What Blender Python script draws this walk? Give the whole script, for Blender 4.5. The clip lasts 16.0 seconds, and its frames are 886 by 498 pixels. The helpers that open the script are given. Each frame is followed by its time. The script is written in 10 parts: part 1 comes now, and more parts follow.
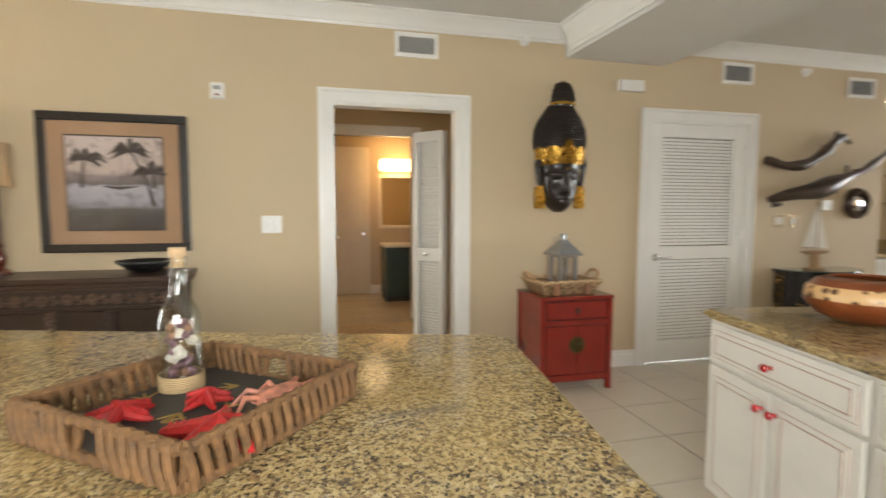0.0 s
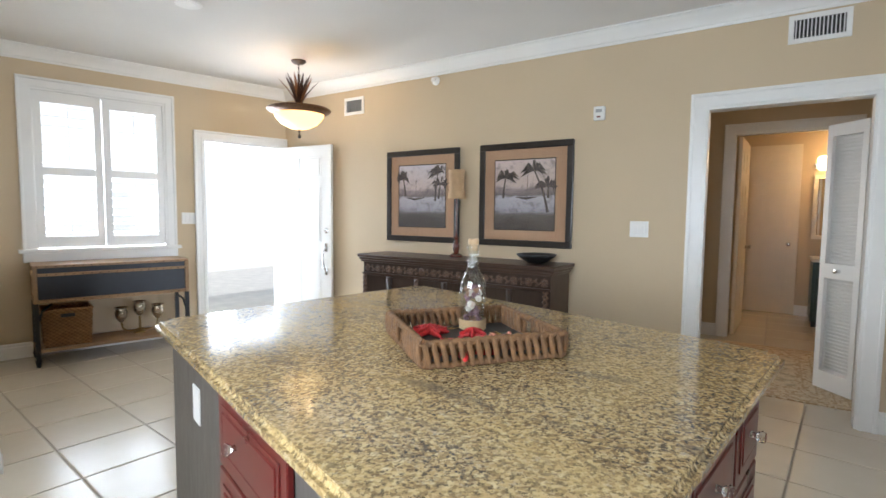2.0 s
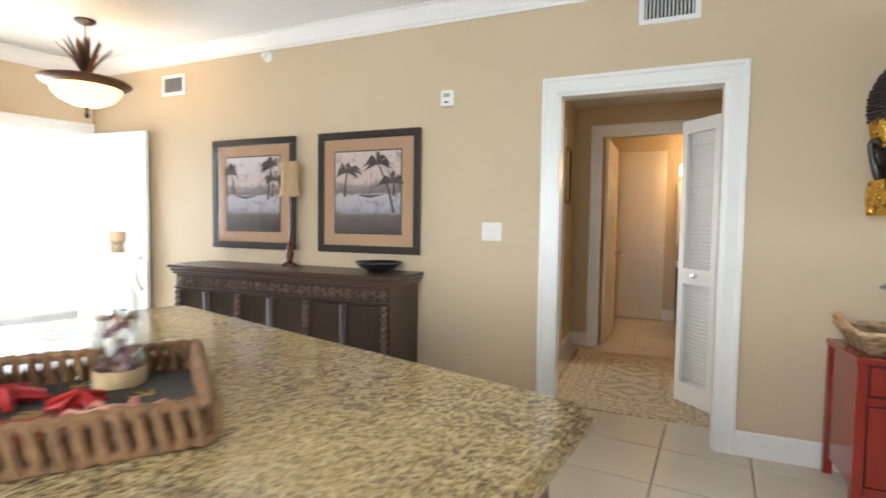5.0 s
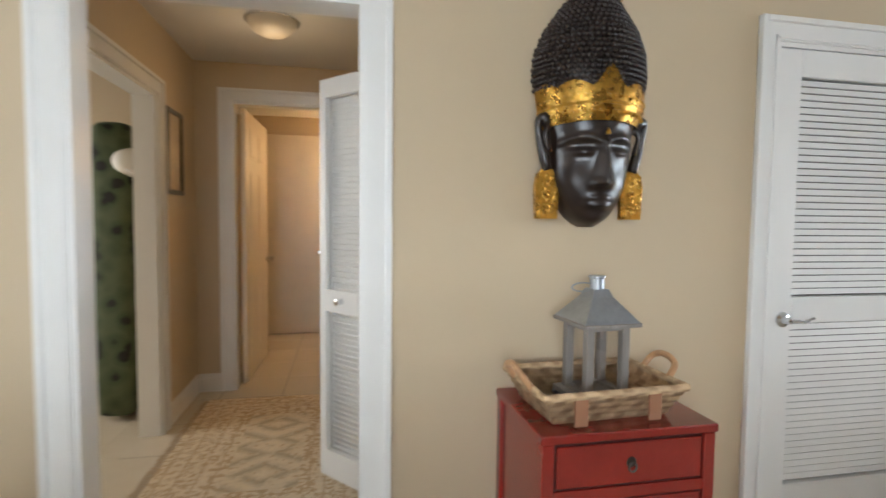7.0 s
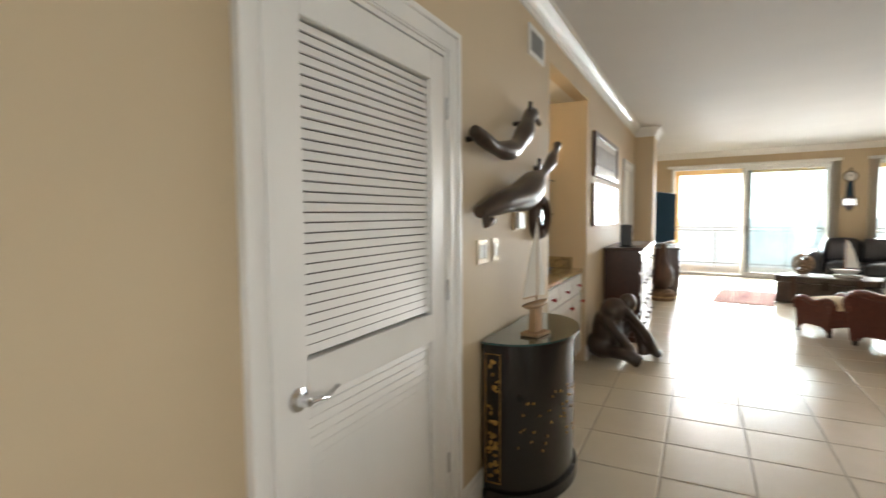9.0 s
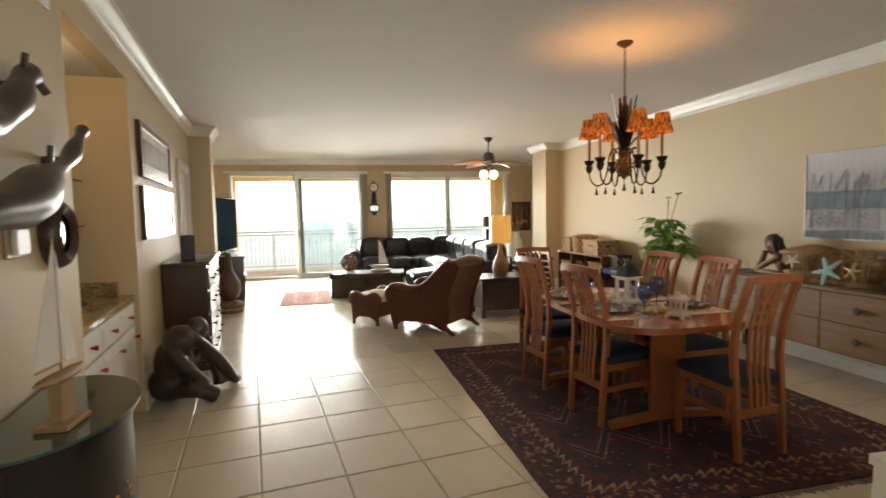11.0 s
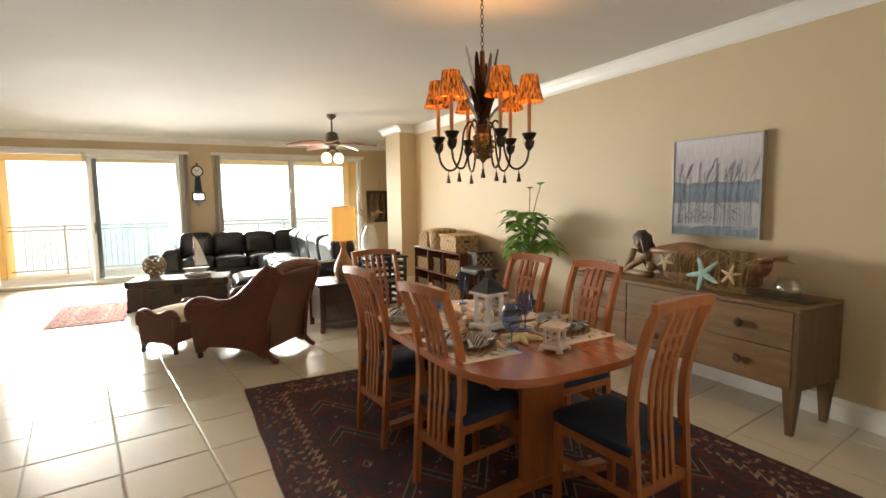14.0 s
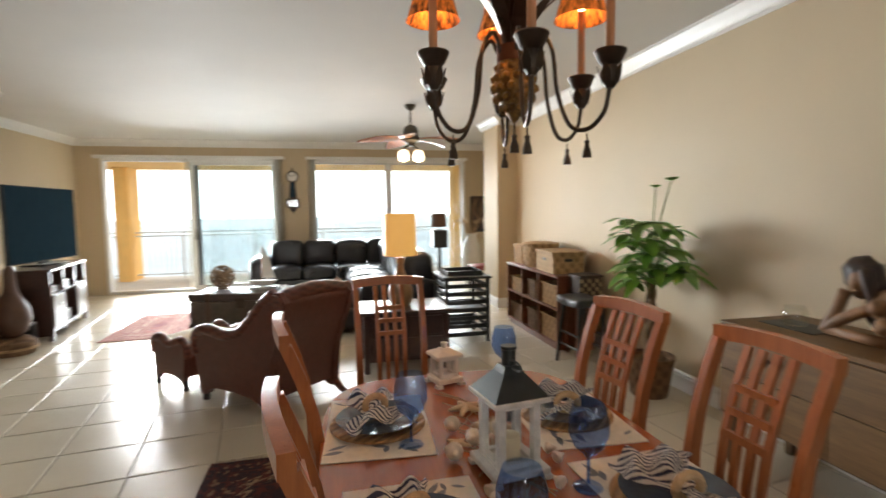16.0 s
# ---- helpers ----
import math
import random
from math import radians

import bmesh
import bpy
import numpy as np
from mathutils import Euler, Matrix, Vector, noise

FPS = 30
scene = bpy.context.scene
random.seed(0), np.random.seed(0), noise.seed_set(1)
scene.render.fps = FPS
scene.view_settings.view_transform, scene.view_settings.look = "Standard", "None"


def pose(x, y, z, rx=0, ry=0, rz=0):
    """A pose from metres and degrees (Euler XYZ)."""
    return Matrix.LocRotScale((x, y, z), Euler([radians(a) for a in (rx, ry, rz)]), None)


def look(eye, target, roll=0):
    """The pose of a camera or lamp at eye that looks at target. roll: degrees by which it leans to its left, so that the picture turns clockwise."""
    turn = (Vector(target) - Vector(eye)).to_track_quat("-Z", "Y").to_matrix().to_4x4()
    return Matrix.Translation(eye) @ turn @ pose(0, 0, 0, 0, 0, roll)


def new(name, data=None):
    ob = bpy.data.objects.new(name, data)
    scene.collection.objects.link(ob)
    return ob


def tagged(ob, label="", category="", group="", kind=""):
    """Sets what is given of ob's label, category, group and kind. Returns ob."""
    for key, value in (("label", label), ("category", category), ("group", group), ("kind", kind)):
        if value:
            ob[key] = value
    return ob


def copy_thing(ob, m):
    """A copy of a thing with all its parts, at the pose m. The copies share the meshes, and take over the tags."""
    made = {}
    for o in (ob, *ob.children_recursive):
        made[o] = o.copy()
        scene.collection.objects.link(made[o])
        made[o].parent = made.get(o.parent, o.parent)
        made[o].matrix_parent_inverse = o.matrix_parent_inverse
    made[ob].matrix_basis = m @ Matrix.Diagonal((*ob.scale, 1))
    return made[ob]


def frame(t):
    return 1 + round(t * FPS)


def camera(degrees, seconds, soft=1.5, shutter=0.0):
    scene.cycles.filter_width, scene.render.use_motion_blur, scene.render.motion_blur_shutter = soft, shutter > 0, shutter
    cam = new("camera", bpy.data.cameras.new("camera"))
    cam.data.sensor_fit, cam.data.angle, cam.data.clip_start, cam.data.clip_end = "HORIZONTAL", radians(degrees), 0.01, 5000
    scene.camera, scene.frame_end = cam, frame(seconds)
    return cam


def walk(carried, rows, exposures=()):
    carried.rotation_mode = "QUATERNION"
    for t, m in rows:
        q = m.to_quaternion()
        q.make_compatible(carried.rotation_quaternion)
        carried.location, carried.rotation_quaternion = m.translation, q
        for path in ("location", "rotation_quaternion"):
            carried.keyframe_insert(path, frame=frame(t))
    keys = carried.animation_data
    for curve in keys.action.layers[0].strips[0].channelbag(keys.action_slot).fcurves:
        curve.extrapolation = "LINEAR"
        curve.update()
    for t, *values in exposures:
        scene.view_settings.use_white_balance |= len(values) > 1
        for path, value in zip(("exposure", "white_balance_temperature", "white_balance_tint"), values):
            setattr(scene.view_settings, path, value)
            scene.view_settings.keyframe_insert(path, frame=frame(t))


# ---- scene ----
cam = camera(82.9, 16.0, shutter=0.4)
PATH = [
    (0, (0.906, -0.254, 1.339), (1.392, 1.68, 1.185), 0.1),
    (0.5, (1.077, -0.276, 1.322), (0.944, 1.715, 1.183), 0.2),
    (1, (1.214, -0.332, 1.311), (0.589, 1.563, 1.177), 0.4),
    (1.5, (1.376, -0.462, 1.334), (0.439, 1.299, 1.193), 0.5),
    (2, (1.476, -0.554, 1.345), (0.372, 1.108, 1.202), 0.6),
    (2.5, (1.524, -0.591, 1.355), (0.351, 1.022, 1.204), 0.6),
    (3, (1.52, -0.575, 1.357), (0.326, 1.023, 1.201), 0.7),
    (5.5, (1.682, 0.592, 1.273), (1.11, 2.507, 1.191), 0.7),
    (6, (1.773, 0.923, 1.278), (1.441, 2.894, 1.203), 0.4),
    (6.5, (1.848, 1.263, 1.31), (1.826, 3.261, 1.227), -0.1),
    (7, (1.886, 1.674, 1.34), (2.276, 3.633, 1.231), 0.6),
    (7.5, (2.016, 1.967, 1.37), (2.775, 3.814, 1.253), 0.2),
    (8, (2.215, 2.212, 1.381), (3.402, 3.818, 1.263), -0.3),
    (8.5, (2.479, 2.385, 1.404), (3.99, 3.689, 1.277), -0.5),
    (9, (2.738, 2.533, 1.433), (4.515, 3.441, 1.294), -0.4),
    (9.5, (3.019, 2.615, 1.431), (4.965, 3.056, 1.29), -0.9),
    (10, (3.225, 2.658, 1.439), (5.22, 2.627, 1.299), -1.1),
    (12.5, (3.393, 2.677, 1.496), (5.048, 1.566, 1.327), -0.9),
    (13, (3.588, 2.519, 1.482), (5.22, 1.377, 1.299), -0.9),
    (13.5, (3.892, 2.265, 1.475), (5.506, 1.1, 1.284), -0.9),
    (14, (4.225, 1.887, 1.49), (5.836, 0.718, 1.294), -0.8),
    (14.5, (4.561, 1.523, 1.495), (6.152, 0.326, 1.303), -0.9),
    (15, (4.897, 1.149, 1.48), (6.484, -0.052, 1.286), -0.8),
    (15.5, (5.124, 0.857, 1.453), (6.778, -0.254, 1.275), -0.8),
    (16, (5.213, 0.625, 1.45), (7.079, -0.077, 1.294), -0.8),
]
EXPOSURES = [(0.0, 0.05, 7000, 10), (1.0, 0.05, 6200, 10), (2.0, -0.12, 5850, 10), (3.2, -0.15, 5850, 10), (5.3, 0.35, 6150, 10), (6.5, 0.28, 6100, 10), (7.5, 0.25, 6000, 10), (8.5, 0.08, 6700, 10), (9.5, -0.3, 7000, 10), (10.2, -0.7, 7400, 10), (11.0, -0.4, 7600, 10), (12.5, -0.2, 8000, 10), (14.5, 0.0, 7500, 10), (15.2, 0.0, 7400, 10), (16.0, -0.3, 6700, 10)]
walk(cam, [(t, look(eye, target, roll)) for t, eye, target, roll in PATH], EXPOSURES)

# ---- frames of reference: the entry runs along x and y, the living room is turned by eight degrees ----
LIV = pose(5.815, -2.165, 0, 0, 0, -8)
CEIL = 2.775


def liv(u, v, z=0.0, rz=0.0):
    """A pose in the living room's own axes."""
    return LIV @ pose(u, v, z, 0, 0, rz)


# ---- world, sun and large lights ----
world = bpy.data.worlds.new("sky")
scene.world = world
world.use_nodes = True
wn = world.node_tree
sky = wn.nodes.new("ShaderNodeTexSky")
sky.sky_type, sky.sun_disc = "NISHITA", False
sky.sun_elevation, sky.sun_rotation = radians(52), radians(150)
wn.nodes["Background"].inputs["Strength"].default_value = 0.15
wn.links.new(sky.outputs[0], wn.nodes["Background"].inputs["Color"])
sun = new("sun", bpy.data.lights.new("sun", "SUN"))
sun.data.energy, sun.data.angle, sun.data.color = 2.3, radians(0.5), (1.0, 0.95, 0.88)
sun.matrix_world = look((0, 0, 30), (-8, 17, 0))


def window_light(name, m, w, h, power, color=(0.90, 0.96, 1.0), spread=175):
    d = bpy.data.lights.new(name, "AREA")
    d.shape, d.size, d.size_y, d.energy, d.color = "RECTANGLE", w, h, power, color
    d.spread = radians(spread)
    o = new(name, d)
    o.matrix_world = m
    return o


def bulb(name, p, power, color=(1.0, 0.62, 0.28), r=0.02):
    d = bpy.data.lights.new(name, "POINT")
    d.energy, d.color, d.shadow_soft_size = power, color, r
    o = new(name, d)
    o.location = p
    return o


# daylight that enters by the sliding doors, the far windows, the front door and the entry window
window_light("slider_daylight", LIV @ look((9.45, 5.1, 1.2), (3.45, 1.9, -0.2)), 2.8, 2.0, 340, spread=90)
window_light("window_daylight", LIV @ look((9.25, 1.45, 1.3), (3.0, 1.45, -0.4)), 3.0, 2.0, 105, spread=90)
window_light("door_daylight", look((-4.42, 3.0, 1.05), (0, 2.6, 1.9)), 0.85, 2.0, 90)
window_light("entry_window_daylight", look((-4.42, 1.85, 1.5), (0, 1.6, 0.9)), 1.1, 1.3, 70)
# added fill lamp in the bedroom, brightens the hall past the doorway
window_light("bedroom_fill", look((-1.43, 4.65, 1.45), (1.4, 4.5, 0.4)), 1.25, 1.4, 20, (1.0, 0.90, 0.74))
# added fill lamp on the kitchen side, where no window is known
window_light("kitchen_fill", LIV @ look((-5.15, -0.06, 1.62), (-5.0, 6.0, 0.6)), 2.0, 1.1, 75)

# ---- materials ----
MATS = {}


def principled(name):
    m = bpy.data.materials.new(name)
    m.use_nodes = True
    return m, m.node_tree, m.node_tree.nodes["Principled BSDF"]


def node(t, kind, links=(), **props):
    n = t.nodes.new(kind)
    for k, v in props.items():
        if k == "blend":
            n.blend_type = v
        elif k == "dtype":
            n.data_type = v
        elif k == "op":
            n.operation = v
        elif k == "vals":
            for i, x in v.items():
                n.inputs[i].default_value = x
    for src_socket, i in links:
        t.links.new(src_socket, n.inputs[i])
    return n


def coords(t, scale=(1, 1, 1), rot=(0, 0, 0), kind="Object"):
    tc = t.nodes.new("ShaderNodeTexCoord")
    mp = t.nodes.new("ShaderNodeMapping")
    mp.inputs["Scale"].default_value = scale
    mp.inputs["Rotation"].default_value = rot
    t.links.new(tc.outputs[kind], mp.inputs["Vector"])
    return mp.outputs[0]


def noise_tex(t, vec, scale, detail=4.0, rough=0.55):
    n = t.nodes.new("ShaderNodeTexNoise")
    n.inputs["Scale"].default_value, n.inputs["Detail"].default_value, n.inputs["Roughness"].default_value = scale, detail, rough
    t.links.new(vec, n.inputs["Vector"])
    return n.outputs[0]


def ramp(t, fac, stops):
    r = t.nodes.new("ShaderNodeValToRGB")
    e = r.color_ramp.elements
    while len(e) < len(stops):
        e.new(0.5)
    for el, (p, c) in zip(e, stops):
        el.position, el.color = p, (*c, 1) if len(c) == 3 else c
    t.links.new(fac, r.inputs[0])
    return r.outputs[0]


def mix(t, fac, a, b, blend="MIX"):
    n = t.nodes.new("ShaderNodeMix")
    n.data_type, n.blend_type = "RGBA", blend
    for s, i in ((fac, 0), (a, 6), (b, 7)):
        if isinstance(s, (int, float)):
            n.inputs[i].default_value = s
        elif isinstance(s, tuple):
            n.inputs[i].default_value = (*s, 1)
        else:
            t.links.new(s, n.inputs[i])
    return n.outputs[2]


def bump(t, bsdf, height, strength=0.2, dist=0.01):
    b = t.nodes.new("ShaderNodeBump")
    b.inputs["Strength"].default_value, b.inputs["Distance"].default_value = strength, dist
    t.links.new(height, b.inputs["Height"])
    t.links.new(b.outputs[0], bsdf.inputs["Normal"])


def plain(name, col, rough=0.5, metal=0.0, var=0.12, scale=6.0, bumps=0.0, bscale=60.0, coat=0.0, per=0.0, spec=0.5, kind="Object", stretch=(1, 1, 1)):
    """A surface with variation at two scales and a fine relief."""
    if name in MATS:
        return MATS[name]
    m, t, b = principled(name)
    v = coords(t, stretch, kind=kind)
    n1, n2 = noise_tex(t, v, scale, 5), noise_tex(t, v, bscale, 3)
    dark = tuple(c * (1 - var) for c in col)
    lite = tuple(min(1, c * (1 + var)) for c in col)
    c = ramp(t, n1, [(0.3, dark), (0.7, lite)])
    c = mix(t, 0.25 * min(1, var * 4), c, ramp(t, n2, [(0.3, dark), (0.7, lite)]))
    if per:
        oi = t.nodes.new("ShaderNodeObjectInfo")
        c = mix(t, per, c, ramp(t, oi.outputs["Random"], [(0.0, tuple(x * 0.6 for x in col)), (1.0, tuple(min(1, x * 1.35) for x in col))]))
    t.links.new(c, b.inputs["Base Color"])
    r = ramp(t, n1, [(0.2, (rough * 0.85,) * 3), (0.8, (min(1, rough * 1.15),) * 3)])
    t.links.new(r, b.inputs["Roughness"])
    b.inputs["Metallic"].default_value = metal
    b.inputs["Coat Weight"].default_value = coat
    b.inputs["Coat Roughness"].default_value = 0.08
    b.inputs["Specular IOR Level"].default_value = spec
    if bumps:
        bump(t, b, n2, bumps, 0.004)
    MATS[name] = m
    return m


def wood(name, col, dark, rough=0.4, axis=0, scale=1.0, coat=0.0, per=0.12, knots=0.0):
    """Wood with the grain along one axis of the object."""
    if name in MATS:
        return MATS[name]
    m, t, b = principled(name)
    s = [14.0 * scale] * 3
    s[axis] = 1.1 * scale
    v = coords(t, s)
    n = noise_tex(t, v, 2.2, 6, 0.62)
    fine = noise_tex(t, v, 11.0, 3, 0.6)
    c = ramp(t, n, [(0.25, dark), (0.5, tuple((p + q) / 2 for p, q in zip(col, dark))), (0.72, col)])
    c = mix(t, 0.3, c, ramp(t, fine, [(0.35, dark), (0.65, col)]))
    if knots:
        k = t.nodes.new("ShaderNodeTexVoronoi")
        k.inputs["Scale"].default_value = 4.5
        sk = [1.0] * 3
        sk[axis] = 0.45
        t.links.new(coords(t, sk), k.inputs["Vector"])
        c = mix(t, ramp(t, k.outputs["Distance"], [(0.03, (knots,) * 3), (0.11, (0, 0, 0))]), c, tuple(x * 0.35 for x in dark))
    if per:
        oi = t.nodes.new("ShaderNodeObjectInfo")
        c = mix(t, per, c, ramp(t, oi.outputs["Random"], [(0.0, dark), (1.0, col)]))
    t.links.new(c, b.inputs["Base Color"])
    t.links.new(ramp(t, fine, [(0.3, (rough * 0.85,) * 3), (0.7, (min(1, rough * 1.2),) * 3)]), b.inputs["Roughness"])
    b.inputs["Coat Weight"].default_value = coat
    b.inputs["Coat Roughness"].default_value = 0.1
    bump(t, b, fine, 0.12, 0.003)
    MATS[name] = m
    return m


def weave(name, col, dark, sx=90.0, sz=60.0, rough=0.75, strength=0.7):
    """Woven cane, seagrass or wicker: two crossing waves."""
    if name in MATS:
        return MATS[name]
    m, t, b = principled(name)
    v = coords(t)
    sep = t.nodes.new("ShaderNodeSeparateXYZ")
    t.links.new(v, sep.inputs[0])
    add = node(t, "ShaderNodeMath", [(sep.outputs[0], 0), (sep.outputs[1], 1)], op="ADD")
    wx = node(t, "ShaderNodeMath", [(node(t, "ShaderNodeMath", [(add.outputs[0], 0)], op="MULTIPLY", vals={1: sx}).outputs[0], 0)], op="SINE")
    wz = node(t, "ShaderNodeMath", [(node(t, "ShaderNodeMath", [(sep.outputs[2], 0)], op="MULTIPLY", vals={1: sz}).outputs[0], 0)], op="SINE")
    prod = node(t, "ShaderNodeMath", [(wx.outputs[0], 0), (wz.outputs[0], 1)], op="MULTIPLY")
    h = node(t, "ShaderNodeMapRange", [(prod.outputs[0], 0)], vals={1: -1.0, 2: 1.0}).outputs[0]
    n = noise_tex(t, v, 25.0, 4)
    c = ramp(t, h, [(0.2, dark), (0.6, col)])
    c = mix(t, 0.4, c, ramp(t, n, [(0.3, dark), (0.7, tuple(min(1, x * 1.25) for x in col))]))
    t.links.new(c, b.inputs["Base Color"])
    b.inputs["Roughness"].default_value = rough
    bump(t, b, h, strength, 0.006)
    MATS[name] = m
    return m


def glow(name, col, strength, base=(0.9, 0.85, 0.75)):
    if name in MATS:
        return MATS[name]
    m, t, b = principled(name)
    b.inputs["Base Color"].default_value = (*base, 1)
    b.inputs["Emission Color"].default_value = (*col, 1)
    b.inputs["Emission Strength"].default_value = strength
    b.inputs["Roughness"].default_value = 0.4
    MATS[name] = m
    return m


def glass(name, col=(0.95, 0.98, 0.97), rough=0.02, ior=1.45):
    if name in MATS:
        return MATS[name]
    m, t, b = principled(name)
    b.inputs["Base Color"].default_value = (*col, 1)
    b.inputs["Transmission Weight"].default_value = 1.0
    b.inputs["Roughness"].default_value, b.inputs["IOR"].default_value = rough, ior
    MATS[name] = m
    return m


def pane(name, tint=(1, 1, 1), gloss=0.08):
    """Flat window glass: clear, with a weak mirror image."""
    if name in MATS:
        return MATS[name]
    m = bpy.data.materials.new(name)
    m.use_nodes = True
    t = m.node_tree
    t.nodes.clear()
    out = t.nodes.new("ShaderNodeOutputMaterial")
    tr, gl, mx = t.nodes.new("ShaderNodeBsdfTransparent"), t.nodes.new("ShaderNodeBsdfGlossy"), t.nodes.new("ShaderNodeMixShader")
    tr.inputs[0].default_value = (*tint, 1)
    gl.inputs["Roughness"].default_value = 0.01
    mx.inputs[0].default_value = gloss
    t.links.new(tr.outputs[0], mx.inputs[1])
    t.links.new(gl.outputs[0], mx.inputs[2])
    t.links.new(mx.outputs[0], out.inputs[0])
    MATS[name] = m
    return m


def thin_glass(name, tint, rough=0.015):
    """Blown glass: each wall tints what is seen through it, and shines at a slant."""
    if name in MATS:
        return MATS[name]
    m = bpy.data.materials.new(name)
    m.use_nodes = True
    t = m.node_tree
    t.nodes.clear()
    out = t.nodes.new("ShaderNodeOutputMaterial")
    tr, gl, mx = t.nodes.new("ShaderNodeBsdfTransparent"), t.nodes.new("ShaderNodeBsdfGlossy"), t.nodes.new("ShaderNodeMixShader")
    tr.inputs[0].default_value = (*tint, 1)
    gl.inputs["Roughness"].default_value = rough
    lw = t.nodes.new("ShaderNodeLayerWeight")
    lw.inputs["Blend"].default_value = 0.25
    t.links.new(ramp(t, lw.outputs["Facing"], [(0.0, (0.06,) * 3), (0.55, (0.16,) * 3), (1.0, (0.9,) * 3)]), mx.inputs[0])
    t.links.new(tr.outputs[0], mx.inputs[1])
    t.links.new(gl.outputs[0], mx.inputs[2])
    t.links.new(mx.outputs[0], out.inputs[0])
    MATS[name] = m
    return m


def granite_mat():
    m, t, b = principled("granite")
    v = coords(t)
    warp = noise_tex(t, v, 3.0, 3)
    va = t.nodes.new("ShaderNodeTexVoronoi")
    va.inputs["Scale"].default_value = 75.0
    t.links.new(v, va.inputs["Vector"])
    vb = t.nodes.new("ShaderNodeTexVoronoi")
    vb.inputs["Scale"].default_value = 150.0
    t.links.new(v, vb.inputs["Vector"])
    base = ramp(t, va.outputs["Color"], [(0.15, (0.17, 0.10, 0.04)), (0.45, (0.39, 0.255, 0.10)), (0.75, (0.49, 0.35, 0.15)), (0.95, (0.60, 0.48, 0.28))])
    small = ramp(t, vb.outputs["Color"], [(0.2, (0.035, 0.03, 0.028)), (0.36, (0.20, 0.15, 0.09)), (0.55, (0.55, 0.41, 0.20)), (0.9, (0.66, 0.56, 0.35))])
    c = mix(t, 0.5, base, small)
    n1 = noise_tex(t, v, 85.0, 6, 0.72)
    n4 = noise_tex(t, v, 30.0, 5, 0.7)
    c = mix(t, ramp(t, n1, [(0.53, (0, 0, 0)), (0.575, (0.95, 0.95, 0.95))]), c, (0.028, 0.024, 0.022))
    c = mix(t, ramp(t, n4, [(0.58, (0, 0, 0)), (0.64, (0.8, 0.8, 0.8))]), c, (0.06, 0.052, 0.046))
    c = mix(t, ramp(t, n4, [(0.30, (0.6, 0.6, 0.6)), (0.40, (0, 0, 0))]), c, (0.66, 0.58, 0.44))
    vein = noise_tex(t, coords(t, (1.3, 4.0, 1), (0, 0, 0.5)), 2.3, 6, 0.65)
    c = mix(t, ramp(t, vein, [(0.58, (0, 0, 0)), (0.70, (0.75, 0.75, 0.75))]), c, (0.10, 0.085, 0.07))
    c = mix(t, ramp(t, warp, [(0.45, (0, 0, 0)), (0.7, (0.35, 0.35, 0.35))]), c, (0.60, 0.42, 0.16))
    t.links.new(c, b.inputs["Base Color"])
    b.inputs["Roughness"].default_value = 0.10
    bump(t, b, n1, 0.02, 0.002)
    MATS["granite"] = m
    return m


def tile_mat():
    m, t, b = principled("floor_tile")
    v = coords(t, kind="Object")
    oi = t.nodes.new("ShaderNodeObjectInfo")
    mp = t.nodes.new("ShaderNodeVectorMath")
    mp.operation = "ADD"
    t.links.new(v, mp.inputs[0])
    sc = node(t, "ShaderNodeMath", [(oi.outputs["Random"], 0)], op="MULTIPLY", vals={1: 37.0})
    t.links.new(sc.outputs[0], mp.inputs[1])
    n1, n2, n3 = noise_tex(t, mp.outputs[0], 3.0, 5, 0.55), noise_tex(t, mp.outputs[0], 8.0, 3, 0.5), noise_tex(t, mp.outputs[0], 26.0, 3)
    c = ramp(t, n1, [(0.25, (0.62, 0.55, 0.43)), (0.5, (0.65, 0.58, 0.46)), (0.75, (0.68, 0.61, 0.49))])
    c = mix(t, 0.10, c, ramp(t, n2, [(0.3, (0.52, 0.46, 0.36)), (0.7, (0.66, 0.60, 0.50))]))
    c = mix(t, 0.12, c, ramp(t, oi.outputs["Random"], [(0, (0.45, 0.40, 0.31)), (1, (0.70, 0.66, 0.56))]))
    t.links.new(c, b.inputs["Base Color"])
    t.links.new(ramp(t, n2, [(0.3, (0.235,) * 3), (0.7, (0.24,) * 3)]), b.inputs["Roughness"])
    bump(t, b, n3, 0.06, 0.003)
    MATS["floor_tile"] = m
    return m


GRANITE, TILE = granite_mat(), tile_mat()
WALL = plain("tan_wall_paint", (0.58, 0.465, 0.31), 0.62, var=0.035, scale=1.2, bumps=0.05, bscale=160)
CEILING = plain("ceiling_paint", (0.70, 0.685, 0.66), 0.8, var=0.03, scale=1.5, bumps=0.25, bscale=45)
WHITE = plain("white_trim_paint", (0.80, 0.79, 0.76), 0.32, var=0.03, scale=3, bumps=0.02, bscale=90)
GROUT = plain("grout", (0.36, 0.32, 0.26), 0.85, var=0.12, scale=12, bumps=0.1)
BLACKISH = plain("black_paint", (0.02, 0.02, 0.02), 0.4, var=0.2)
CHROME = plain("brushed_chrome", (0.72, 0.73, 0.75), 0.18, 1.0, var=0.05)
BRONZE = plain("dark_bronze", (0.055, 0.04, 0.03), 0.38, 0.7, var=0.3, scale=14, bumps=0.1)
PANE = pane("window_glass")
TINTED = pane("tinted_balcony_glass", (0.93, 0.965, 0.97))


